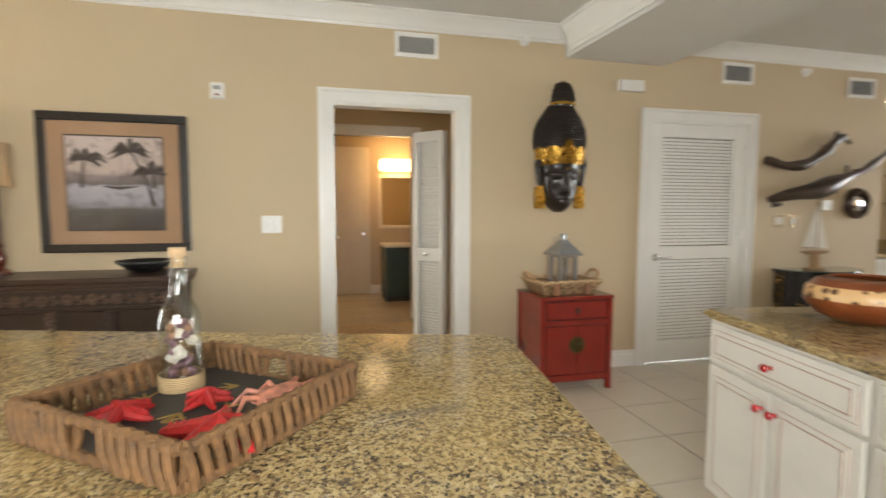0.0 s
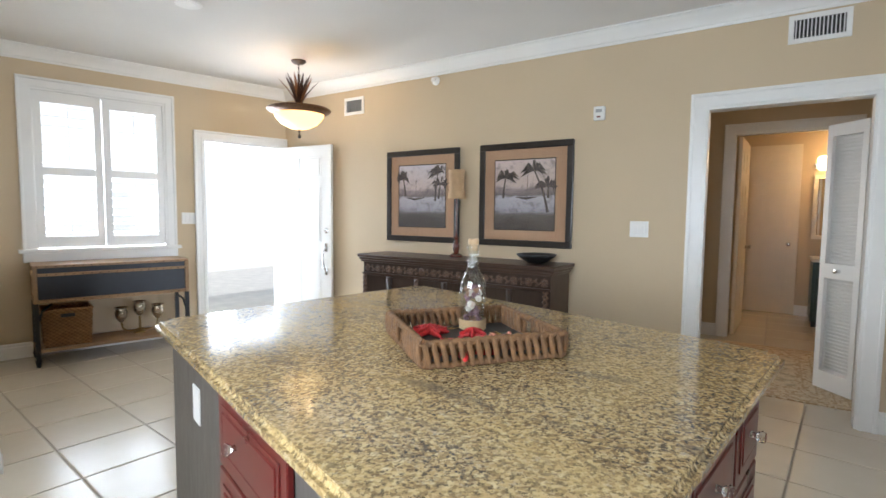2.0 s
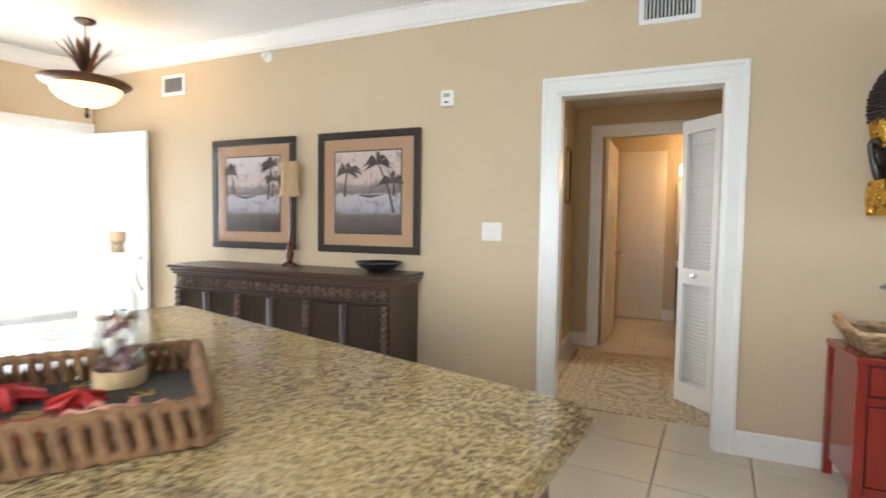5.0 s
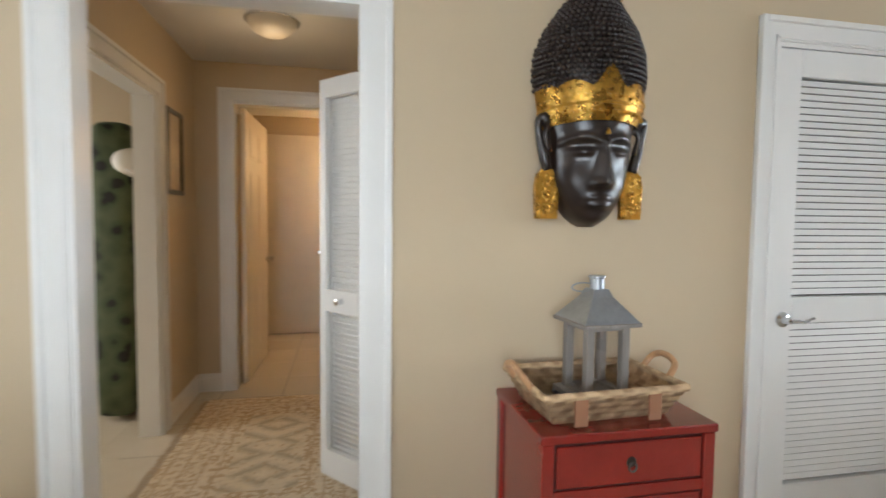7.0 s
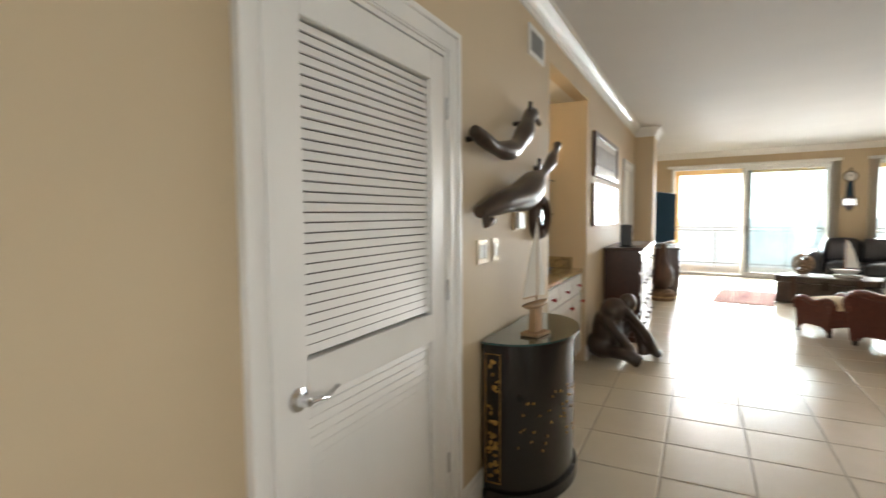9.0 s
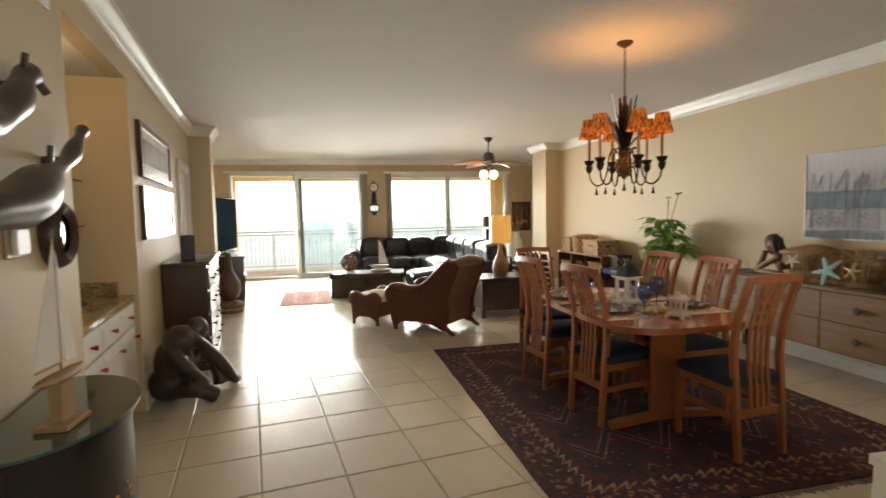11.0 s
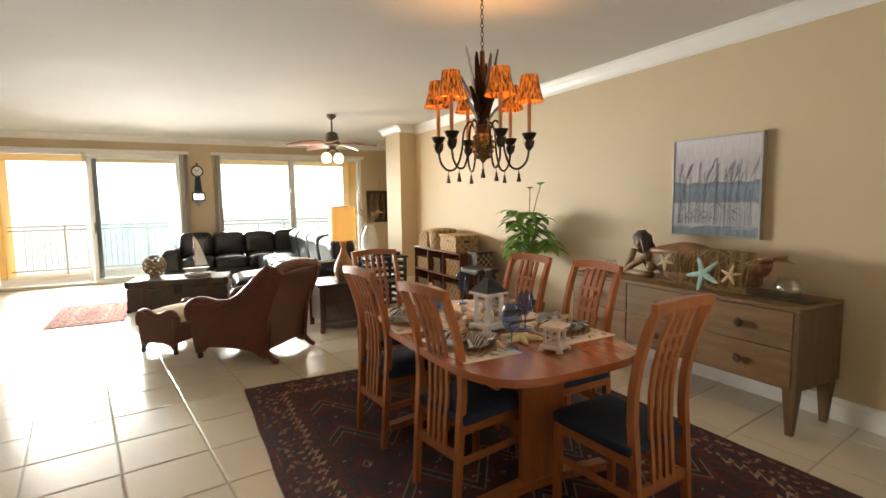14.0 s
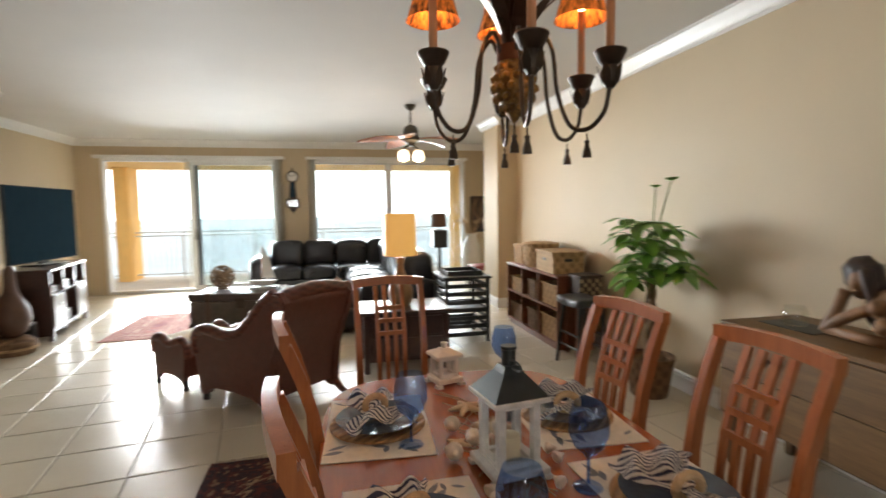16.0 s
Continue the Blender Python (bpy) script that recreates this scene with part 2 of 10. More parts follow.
# ---- building helpers ----
def box(bm, x0, y0, z0, x1, y1, z1, bev=0.0, seg=1, m=None):
    vs = bmesh.ops.create_cube(bm, size=1.0, matrix=Matrix.LocRotScale(((x0 + x1) / 2, (y0 + y1) / 2, (z0 + z1) / 2), None, (abs(x1 - x0), abs(y1 - y0), abs(z1 - z0))))["verts"]
    if bev:
        es = list({e for v in vs for e in v.link_edges})
        r = bmesh.ops.bevel(bm, geom=es, offset=bev, segments=seg, affect="EDGES", profile=0.5)
        vs = list({v for f in r["faces"] for v in f.verts})
    if m is not None:
        bmesh.ops.transform(bm, matrix=m, verts=vs)
    return vs


def axis_pose(p0, p1):
    p0, p1 = Vector(p0), Vector(p1)
    return Matrix.Translation(p0) @ (p1 - p0).to_track_quat("Z", "Y").to_matrix().to_4x4(), (p1 - p0).length


def rod(bm, p0, p1, r0, r1=None, seg=10):
    r1 = r0 if r1 is None else r1
    m, h = axis_pose(p0, p1)
    return bmesh.ops.create_cone(bm, cap_ends=True, segments=seg, radius1=r0, radius2=r1, depth=h, matrix=m @ Matrix.Translation((0, 0, h / 2)))["verts"]


def lathe(bm, prof, seg=20, m=Matrix(), sx=1.0, sy=1.0):
    """A turned shape from (radius, height) pairs."""
    rings = []
    for r, z in prof:
        if r < 1e-5:
            rings.append([bm.verts.new(m @ Vector((0, 0, z)))])
        else:
            rings.append([bm.verts.new(m @ Vector((sx * r * math.cos(2 * math.pi * i / seg), sy * r * math.sin(2 * math.pi * i / seg), z))) for i in range(seg)])
    for a, b in zip(rings, rings[1:]):
        for i in range(seg):
            j = (i + 1) % seg
            if len(a) == 1 and len(b) == 1:
                continue
            if len(a) == 1:
                bm.faces.new((a[0], b[j], b[i]))
            elif len(b) == 1:
                bm.faces.new((a[i], a[j], b[0]))
            else:
                bm.faces.new((a[i], a[j], b[j], b[i]))
    return rings


def smooth_path(pts, n=6):
    """A Catmull-Rom line through the points."""
    P = [Vector(p) for p in pts]
    P = [2 * P[0] - P[1]] + P + [2 * P[-1] - P[-2]]
    out = []
    for i in range(1, len(P) - 2):
        a, b, c, d = P[i - 1:i + 3]
        for k in range(n):
            s = k / n
            out.append(0.5 * (2 * b + (c - a) * s + (2 * a - 5 * b + 4 * c - d) * s * s + (3 * b - a - 3 * c + d) * s ** 3))
    out.append(P[-2])
    return out


def tube(bm, pts, r, seg=8, flat=1.0, cap=True):
    """A tube along points; r is a number or a function of 0..1; flat squashes it."""
    P = [Vector(p) for p in pts]
    n = len(P)
    rings, up = [], None
    for i, p in enumerate(P):
        d = (P[min(i + 1, n - 1)] - P[max(i - 1, 0)]).normalized()
        if up is None:
            up = Vector((0, 0, 1)) if abs(d.z) < 0.9 else Vector((1, 0, 0))
        side = d.cross(up).normalized()
        up = side.cross(d).normalized()
        rr = r(i / max(1, n - 1)) if callable(r) else r
        rings.append([bm.verts.new(p + side * (rr * math.cos(2 * math.pi * k / seg)) + up * (rr * flat * math.sin(2 * math.pi * k / seg))) for k in range(seg)])
    for a, b in zip(rings, rings[1:]):
        for k in range(seg):
            j = (k + 1) % seg
            bm.faces.new((a[k], a[j], b[j], b[k]))
    if cap:
        bm.faces.new(rings[0][::-1])
        bm.faces.new(rings[-1])
    return rings


def ribbon(bm, pts, widths, thick, up=Vector((0, 0, 1))):
    """A flat bar of changing width along points."""
    P = [Vector(p) for p in pts]
    n = len(P)
    rings = []
    for i, p in enumerate(P):
        d = (P[min(i + 1, n - 1)] - P[max(i - 1, 0)]).normalized()
        side = d.cross(up).normalized()
        nn = side.cross(d).normalized()
        w = widths[i] if isinstance(widths, (list, tuple)) else widths
        rings.append([bm.verts.new(p + side * a * w / 2 + nn * c * thick / 2) for a, c in ((-1, -1), (1, -1), (1, 1), (-1, 1))])
    for a, b in zip(rings, rings[1:]):
        for k in range(4):
            j = (k + 1) % 4
            bm.faces.new((a[k], a[j], b[j], b[k]))
    bm.faces.new(rings[0][::-1])
    bm.faces.new(rings[-1])


def extrude_outline(bm, pts, z0, z1, m=Matrix()):
    """A prism over a closed outline of (x, y)."""
    a = [bm.verts.new(m @ Vector((x, y, z0))) for x, y in pts]
    b = [bm.verts.new(m @ Vector((x, y, z1))) for x, y in pts]
    n = len(pts)
    bm.faces.new(a[::-1])
    bm.faces.new(b)
    for i in range(n):
        j = (i + 1) % n
        bm.faces.new((a[i], a[j], b[j], b[i]))


def blob(bm, c, r, m=None, sub=2, wob=0.0, seed=0):
    """A rounded lump with radii r, its surface wobbled."""
    vs = bmesh.ops.create_icosphere(bm, subdivisions=sub, radius=1.0)["verts"]
    for v in vs:
        k = 1 + wob * noise.noise(v.co * 2.0 + Vector((seed * 7.1, 0, 0)))
        v.co = Vector((v.co.x * r[0] * k, v.co.y * r[1] * k, v.co.z * r[2] * k))
        if m is not None:
            v.co = m.to_3x3() @ v.co
        v.co += Vector(c)
    return vs


def cushion(bm, x0, y0, z0, x1, y1, z1, puff=0.04, n=6, m=None):
    """A soft box: its faces belly out and its corners are round."""
    before = set(bm.verts)
    vs = bmesh.ops.create_cube(bm, size=2.0)["verts"]
    es = list({e for v in vs for e in v.link_edges})
    bmesh.ops.subdivide_edges(bm, edges=es, cuts=n, use_grid_fill=True)
    allv = [v for v in bm.verts if v not in before]
    c = Vector(((x0 + x1) / 2, (y0 + y1) / 2, (z0 + z1) / 2))
    h = Vector(((x1 - x0) / 2, (y1 - y0) / 2, (z1 - z0) / 2))
    rr = min(h) * 0.55
    for v in allv:
        p = v.co.copy()
        q = Vector((p.x * h.x, p.y * h.y, p.z * h.z))
        inner = Vector([max(-h[i] + rr, min(h[i] - rr, q[i])) for i in range(3)])
        d = q - inner
        if d.length > 1e-6:
            q = inner + d.normalized() * rr
        bel = puff * (1 - p.x ** 2) * (1 - p.y ** 2)
        q.z += bel * (1 if p.z > 0 else -0.4) * abs(p.z)
        v.co = q + c
        if m is not None:
            v.co = m @ v.co
    return allv


def mesh_of(name, bm, material, smooth=False):
    bmesh.ops.recalc_face_normals(bm, faces=bm.faces)
    me = bpy.data.meshes.new(name)
    if smooth:
        for f in bm.faces:
            f.smooth = True
    bm.to_mesh(me)
    bm.free()
    me.materials.append(material)
    if smooth and smooth != "all":
        me.set_sharp_from_angle(angle=radians(38))
    return me


def thing(name, label, category, m=Matrix(), group="", kind=""):
    o = new(name)
    o.matrix_world = m
    o.empty_display_size = 0.1
    return tagged(o, label, category, group, kind)


def part(name, bm, material, parent, label="", smooth=True, m=None):
    o = new(name, mesh_of(name, bm, material, smooth))
    o.parent = parent
    if m is not None:
        o.matrix_basis = m
    if label:
        o["label"] = label
    return o


def solo(name, bm, material, label, category, m=Matrix(), group="", kind="", smooth=True):
    """A thing that is one mesh."""
    o = new(name, mesh_of(name, bm, material, smooth))
    o.matrix_world = m
    return tagged(o, label, category, group, kind)


def boxes(*items, bev=0.0):
    bm = bmesh.new()
    for it in items:
        box(bm, *it, bev=bev)
    return bm


def struct(name, bm, material, label, m=Matrix(), category="structure", smooth=False):
    return solo(name, bm, material, label, category, m, kind="structure", smooth=smooth)


def wall_strip(bm, x0, x1, y0, y1, z0, z1, holes=()):
    """A wall along x with openings (x0, x1, z0, z1) through it."""
    xs = sorted({x0, x1, *(h[0] for h in holes), *(h[1] for h in holes)})
    zs = sorted({z0, z1, *(h[2] for h in holes), *(h[3] for h in holes)})
    for a, b in zip(xs, xs[1:]):
        run = None
        for c, d in zip(zs, zs[1:]):
            gap = any(h[0] <= a and b <= h[1] and h[2] <= c and d <= h[3] for h in holes)
            if not gap:
                run = (run[0], d) if run else (c, d)
            if gap or d == zs[-1]:
                if run:
                    box(bm, a, y0, run[0], b, y1, run[1])
                run = None


def crown(bm, p0, p1, inward, top=None, h=0.12, d=0.10):
    """Crown moulding along a wall: a stepped and curved profile."""
    top = CEIL if top is None else top
    p0, p1, n = Vector(p0), Vector(p1), Vector(inward).normalized()
    k = d / 0.10
    prof = [(0.0, 0.0), (0.0, -h), (0.012 * k, -h), (0.016 * k, -h * 0.86), (0.026 * k, -h * 0.82), (0.036 * k, -h * 0.58), (0.056 * k, -h * 0.36), (0.078 * k, -h * 0.22), (0.082 * k, -h * 0.12), (d, -h * 0.1), (d, 0.0)]
    a = [bm.verts.new((p0.x + n.x * u, p0.y + n.y * u, top + z)) for u, z in prof]
    b = [bm.verts.new((p1.x + n.x * u, p1.y + n.y * u, top + z)) for u, z in prof]
    k = len(prof)
    for i in range(k):
        j = (i + 1) % k
        bm.faces.new((a[i], a[j], b[j], b[i]))
    bm.faces.new(a[::-1])
    bm.faces.new(b)


def baseboard(bm, p0, p1, inward, h=0.14, d=0.016):
    p0, p1, n = Vector(p0), Vector(p1), Vector(inward).normalized()
    prof = [(0, 0), (d, 0), (d, h * 0.72), (d * 0.6, h * 0.8), (d * 0.6, h * 0.9), (d * 0.25, h), (0, h)]
    a = [bm.verts.new((p0.x + n.x * u, p0.y + n.y * u, z)) for u, z in prof]
    b = [bm.verts.new((p1.x + n.x * u, p1.y + n.y * u, z)) for u, z in prof]
    k = len(prof)
    for i in range(k):
        j = (i + 1) % k
        bm.faces.new((a[i], a[j], b[j], b[i]))
    bm.faces.new(a[::-1])
    bm.faces.new(b)


# ---- the setting ----
WST = pose(-4.425, 0, 0, 0, 0, 75.16)   # along the entry's slanting west wall: x runs north, y points outside
YA = 3.49                                # face of the long north wall
DOOR_TOP = 2.11

# grout bed under the tiles
bm = bmesh.new()
extrude_outline(bm, [(-4.7, -3.2), (4.2, -3.2), (4.9, -2.6), (14.9, -5.0), (16.4, 4.6), (11.0, 4.6), (7.0, 4.5), (-3.4, 4.5), (-3.4, 3.7), (-4.7, 0.3)], -0.12, -0.004)
struct("floor", bm, GROUT, "sand-coloured grouted tile floor")
bm = boxes((-0.6, 3.6, -0.12, 3.0, 8.6, -0.002))
struct("floor_hall", bm, GROUT, "tiled floor of the hall and the bathroom")

# walls
bm = bmesh.new()
wall_strip(bm, -3.56, 11.42, YA, YA + 0.12, 0, CEIL, [(1.02, 1.96, 0, DOOR_TOP), (3.655, 4.645, 0, 2.10), (6.27, 7.62, 0, 2.49), (10.15, 11.05, 0, 2.08)])
struct("wall_north", bm, WALL, "long tan painted wall with door openings")
bm = bmesh.new()
wall_strip(bm, 0.2, 3.72, 0, 0.14, 0, CEIL, [(1.22, 2.30, 0.98, 2.43), (2.67, 3.52, 0, DOOR_TOP)])
struct("wall_west", bm, WALL, "tan painted entry wall with window and front door", WST)
bm = boxes((-4.6, -0.02, 0, -1.75, 0.25, CEIL), (-1.99, -2.75, 0, -1.75, -0.02, CEIL))
struct("wall_kitchen", bm, WALL, "tan painted wall end between entry and kitchen")
bm = bmesh.new()
# the opening is made up, to let the kitchen fill lamp in
wall_strip(bm, -8.2, 6.0, -0.14, 0, 0, CEIL, [(-6.2, -4.1, 1.05, 2.2)])
box(bm, 5.98, -0.75, 0, 6.63, 0.30, CEIL)
box(bm, 6.63, -0.89, 0, 9.3, -0.75, CEIL)
struct("wall_south", bm, WALL, "tan painted dining wall with a square column", LIV)
bm = bmesh.new()
wall_strip(bm, -0.9, 7.3, 0, 0.2, 0, CEIL, [(-0.05, 3.0, 0.0, 2.42), (3.62, 6.6, 0.0, 2.42)])
struct("wall_east", bm, WALL, "tan painted window wall towards the sea", LIV @ pose(9.1, 0, 0, 0, 0, 90) @ Matrix.Diagonal((1, -1, 1, 1)))
bm = boxes((11.4, 3.20, 0, 11.95, 4.4, CEIL))
struct("column", bm, WALL, "tan painted square column at the television", category="column")
bm = boxes((5.0, 7.03, 0, 9.3, 7.17, CEIL))
struct("wall_north_living", bm, WALL, "tan painted wall behind the television", LIV)

# ceiling with the dropped beam
bm = boxes((-5.2, -5.6, CEIL, 17.2, 9.0, CEIL + 0.15))
struct("ceiling", bm, CEILING, "white textured plaster ceiling")
bm = bmesh.new()
extrude_outline(bm, [(2.85, YA - 0.002), (3.754, YA - 0.002), (3.99, -3.4), (3.09, -3.4)], 2.55, CEIL - 0.002)
struct("ceiling_beam", bm, CEILING, "wide dropped plaster beam across the ceiling", category="beam")
bm = boxes((-0.4, YA + 0.12, 2.53, 2.9, 8.4, 2.57))
struct("ceiling_hall", bm, CEILING, "lower ceiling of the hall")

# crown mouldings
bm = bmesh.new()
crown(bm, (-3.55, YA), (2.85, YA), (0, -1, 0))
struct("trim", bm, WHITE, "white crown moulding", category="moulding", smooth=True)
bm = bmesh.new()
crown(bm, (3.76, YA), (11.4, YA), (0, -1, 0))
crown(bm, (11.4, YA), (11.4, 3.20), (-1, 0, 0), h=0.14)
crown(bm, (11.3, 3.2), (12.05, 3.2), (0, -1, 0), h=0.14)
struct("trim", bm, WHITE, "white crown moulding", category="moulding", smooth=True)
bm = bmesh.new()
crown(bm, (0.2, 0, 0), (3.68, 0, 0), (0, -1, 0))
struct("trim", bm, WHITE, "white crown moulding over the front door", WST, category="moulding", smooth=True)
bm = bmesh.new()
crown(bm, (2.85, YA - 0.1), (3.09, -3.4), (-1, 0, 0), h=0.2, d=0.11)
struct("trim", bm, WHITE, "white crown moulding along the beam", category="moulding", smooth=True)
bm = bmesh.new()
crown(bm, (-8.2, 0), (5.98, 0), (0, 1, 0), h=0.145, d=0.06)
crown(bm, (5.98, 0), (5.98, 0.30), (-1, 0, 0))
crown(bm, (5.88, 0.30), (6.73, 0.30), (0, 1, 0))
crown(bm, (6.63, -0.75), (9.1, -0.75), (0, 1, 0))
crown(bm, (9.1, -0.75), (9.1, 7.03), (-1, 0, 0))
crown(bm, (5.5, 7.03), (9.1, 7.03), (0, -1, 0))
struct("trim", bm, WHITE, "white crown moulding of the living room", LIV, category="moulding", smooth=True)

# baseboards
bm = bmesh.new()
for a, b in ((-3.5, 0.93), (2.055, 3.56), (4.74, 6.27), (7.62, 10.06), (11.14, 11.4)):
    baseboard(bm, (a, YA), (b, YA), (0, -1, 0))
baseboard(bm, (-1.75, -2.7), (-1.75, 0.25), (1, 0, 0))
baseboard(bm, (-1.735, 0.25), (-4.3, 0.25), (0, 1, 0))
struct("baseboard", bm, WHITE, "white baseboard", category="baseboard")
bm = bmesh.new()
baseboard(bm, (0.2, 0), (2.58, 0), (0, -1, 0))
struct("baseboard", bm, WHITE, "white baseboard under the entry window", WST, category="baseboard")
bm = bmesh.new()
baseboard(bm, (-8.2, 0), (5.98, 0), (0, 1, 0), h=0.15)
baseboard(bm, (5.98, 0.0), (5.98, 0.316), (-1, 0, 0))
baseboard(bm, (5.98, 0.30), (6.63, 0.30), (0, 1, 0))
baseboard(bm, (6.63, -0.75), (9.1, -0.75), (0, 1, 0))
struct("baseboard", bm, WHITE, "white baseboard of the dining wall", LIV, category="baseboard")


def casing(x0, x1, top, w=0.093, d=0.022, sill=None, jamb=0.12):
    """Stepped white casing round an opening along x, with jambs through the wall. Its face points to -y."""
    bm = bmesh.new()
    bot = 0.0 if sill is None else sill
    for a, b in ((x0 - w, x0), (x1, x1 + w)):
        box(bm, a, -d * 0.7, bot, b, 0, top + w)
    box(bm, x0, -d * 0.7, top, x1, 0, top + w)
    e = 0.02
    for a, b in ((x0 - w - 0.004, x0 - w + e), (x1 + w - e, x1 + w + 0.004)):
        box(bm, a, -d * 1.35, bot, b, -0.001, top + w + 0.004, bev=0.003)
    box(bm, x0 - w + e, -d * 1.35, top + w - e, x1 + w - e, -0.001, top + w + 0.004, bev=0.003)
    for a, b in ((x0 - 0.022, x0 - 0.006), (x1 + 0.006, x1 + 0.022)):
        box(bm, a, -d * 1.0, bot, b, -0.001, top + 0.015)
    box(bm, x0 - 0.022, -d, top + 0.006, x1 + 0.022, -0.001, top + 0.022)
    box(bm, x0 - 0.002, -0.004, bot, x0 + 0.018, jamb + 0.004, top)
    box(bm, x1 - 0.018, -0.004, bot, x1 + 0.002, jamb + 0.004, top)
    box(bm, x0 + 0.018, -0.004, top - 0.018, x1 - 0.018, jamb + 0.004, top + 0.002)
    return bm


struct("door_frame_1", casing(1.02, 1.96, DOOR_TOP), WHITE, "white cased opening to the hall", pose(0, YA, 0), "door frame")
struct("door_frame_2", casing(3.655, 4.645, 2.10), WHITE, "white casing of the louvred door", pose(0, YA, 0), "door frame")
struct("door_frame_3", casing(2.67, 3.52, DOOR_TOP, jamb=0.14), WHITE, "white casing of the front door", WST, "door frame")
struct("door_frame_4", casing(10.15, 11.05, 2.08), WHITE, "white casing of a side door", pose(0, YA, 0), "door frame")


# ---- dining area ----
CHERRY = wood("cherry_wood", (0.45, 0.148, 0.045), (0.25, 0.07, 0.02), 0.32, axis=2, coat=0.3)
CHERRY_TOP = wood("cherry_tabletop", (0.39, 0.10, 0.03), (0.25, 0.058, 0.016), 0.2, axis=0, coat=0.5, scale=0.7)
NAVY = plain("navy_fabric", (0.012, 0.022, 0.045), 0.85, var=0.25, scale=18, bumps=0.3, bscale=350)
RUSTIC = wood("rustic_pine", (0.27, 0.155, 0.065), (0.13, 0.07, 0.028), 0.45, axis=0, scale=0.9, knots=0.75)
RUSTIC_SIDE = wood("rustic_pine_end", (0.17, 0.10, 0.045), (0.08, 0.045, 0.02), 0.5, axis=2, scale=0.9)


def rug_mat(name, field, dark, border, light, sx, sy):
    """A knotted rug: medallions and small figures in the field, zigzag borders."""
    m, t, b = principled(name)
    tc = t.nodes.new("ShaderNodeTexCoord")
    sep = t.nodes.new("ShaderNodeSeparateXYZ")
    t.links.new(tc.outputs["Object"], sep.inputs[0])

    def f(op, a, c=None):
        n = t.nodes.new("ShaderNodeMath")
        n.operation = op
        for i, v in enumerate((a, c)):
            if v is None:
                continue
            if isinstance(v, (int, float)):
                n.inputs[i].default_value = v
            else:
                t.links.new(v, n.inputs[i])
        return n.outputs[0]

    x, y = sep.outputs[0], sep.outputs[1]
    ax, ay = f("ABSOLUTE", x), f("ABSOLUTE", y)
    dx, dy = f("SUBTRACT", sx / 2, ax), f("SUBTRACT", sy / 2, ay)
    edge = f("MINIMUM", dx, dy)
    along = f("ADD", x, y)
    # figures: quantised noise gives knotted, stepped shapes
    q = t.nodes.new("ShaderNodeVectorMath")
    q.operation = "SNAP"
    q.inputs[1].default_value = (0.012, 0.012, 0.012)
    t.links.new(tc.outputs["Object"], q.inputs[0])
    n1 = noise_tex(t, q.outputs[0], 9.0, 2)
    n2 = noise_tex(t, q.outputs[0], 26.0, 1)
    med = f("ADD", ax, f("MULTIPLY", f("ABSOLUTE", f("SUBTRACT", f("PINGPONG", f("ADD", ay, 0.35), 0.45), 0.22)), 1.4))
    ring = f("PINGPONG", f("MULTIPLY", med, 4.0), 1.0)
    c = ramp(t, ring, [(0.1, dark), (0.3, field), (0.55, tuple(v * 0.6 for v in field)), (0.9, dark)])
    c = mix(t, ramp(t, n1, [(0.55, (0, 0, 0)), (0.57, (0.7, 0.7, 0.7))]), c, dark)
    c = mix(t, ramp(t, n2, [(0.64, (0, 0, 0)), (0.66, (0.8, 0.8, 0.8))]), c, border)
    c = mix(t, ramp(t, n2, [(0.27, (0.75, 0.75, 0.75)), (0.29, (0, 0, 0))]), c, light)
    zig = f("PINGPONG", f("MULTIPLY", along, 13.0), 0.5)
    zz = f("LESS_THAN", f("ABSOLUTE", f("SUBTRACT", f("MULTIPLY", f("SUBTRACT", edge, 0.215), 9.0), zig)), 0.15)
    inb = f("MULTIPLY", f("GREATER_THAN", edge, 0.20), f("LESS_THAN", edge, 0.285))
    band = f("LESS_THAN", edge, 0.36)
    c = mix(t, f("MULTIPLY", band, 0.9), c, mix(t, ramp(t, n2, [(0.5, (0, 0, 0)), (0.52, (1, 1, 1))]), dark, border))
    worn = f("GREATER_THAN", n1, 0.44)
    c = mix(t, f("MULTIPLY", f("MULTIPLY", zz, inb), f("MULTIPLY", worn, 0.75)), c, light)
    outline = f("MULTIPLY", f("LESS_THAN", f("ABSOLUTE", f("SUBTRACT", ring, 0.16)), 0.035), f("GREATER_THAN", edge, 0.36))
    c = mix(t, f("MULTIPLY", outline, 0.45), c, light)
    dots = f("MULTIPLY", f("MULTIPLY", f("GREATER_THAN", n2, 0.60), f("LESS_THAN", edge, 0.19)), f("GREATER_THAN", edge, 0.04))
    c = mix(t, f("MULTIPLY", dots, 0.5), c, light)
    line = f("LESS_THAN", f("ABSOLUTE", f("SUBTRACT", f("PINGPONG", edge, 0.09), 0.05)), 0.006)
    c = mix(t, f("MULTIPLY", f("MULTIPLY", line, band), 0.7), c, border)
    fine = noise_tex(t, tc.outputs["Object"], 60.0, 3)
    c = mix(t, 0.18, c, ramp(t, fine, [(0.3, tuple(v * 0.55 for v in field)), (0.7, tuple(min(1, v * 1.35) for v in field))]))
    t.links.new(c, b.inputs["Base Color"])
    b.inputs["Roughness"].default_value = 0.95
    bump(t, b, noise_tex(t, tc.outputs["Object"], 420.0, 2), 0.5, 0.004)
    return m


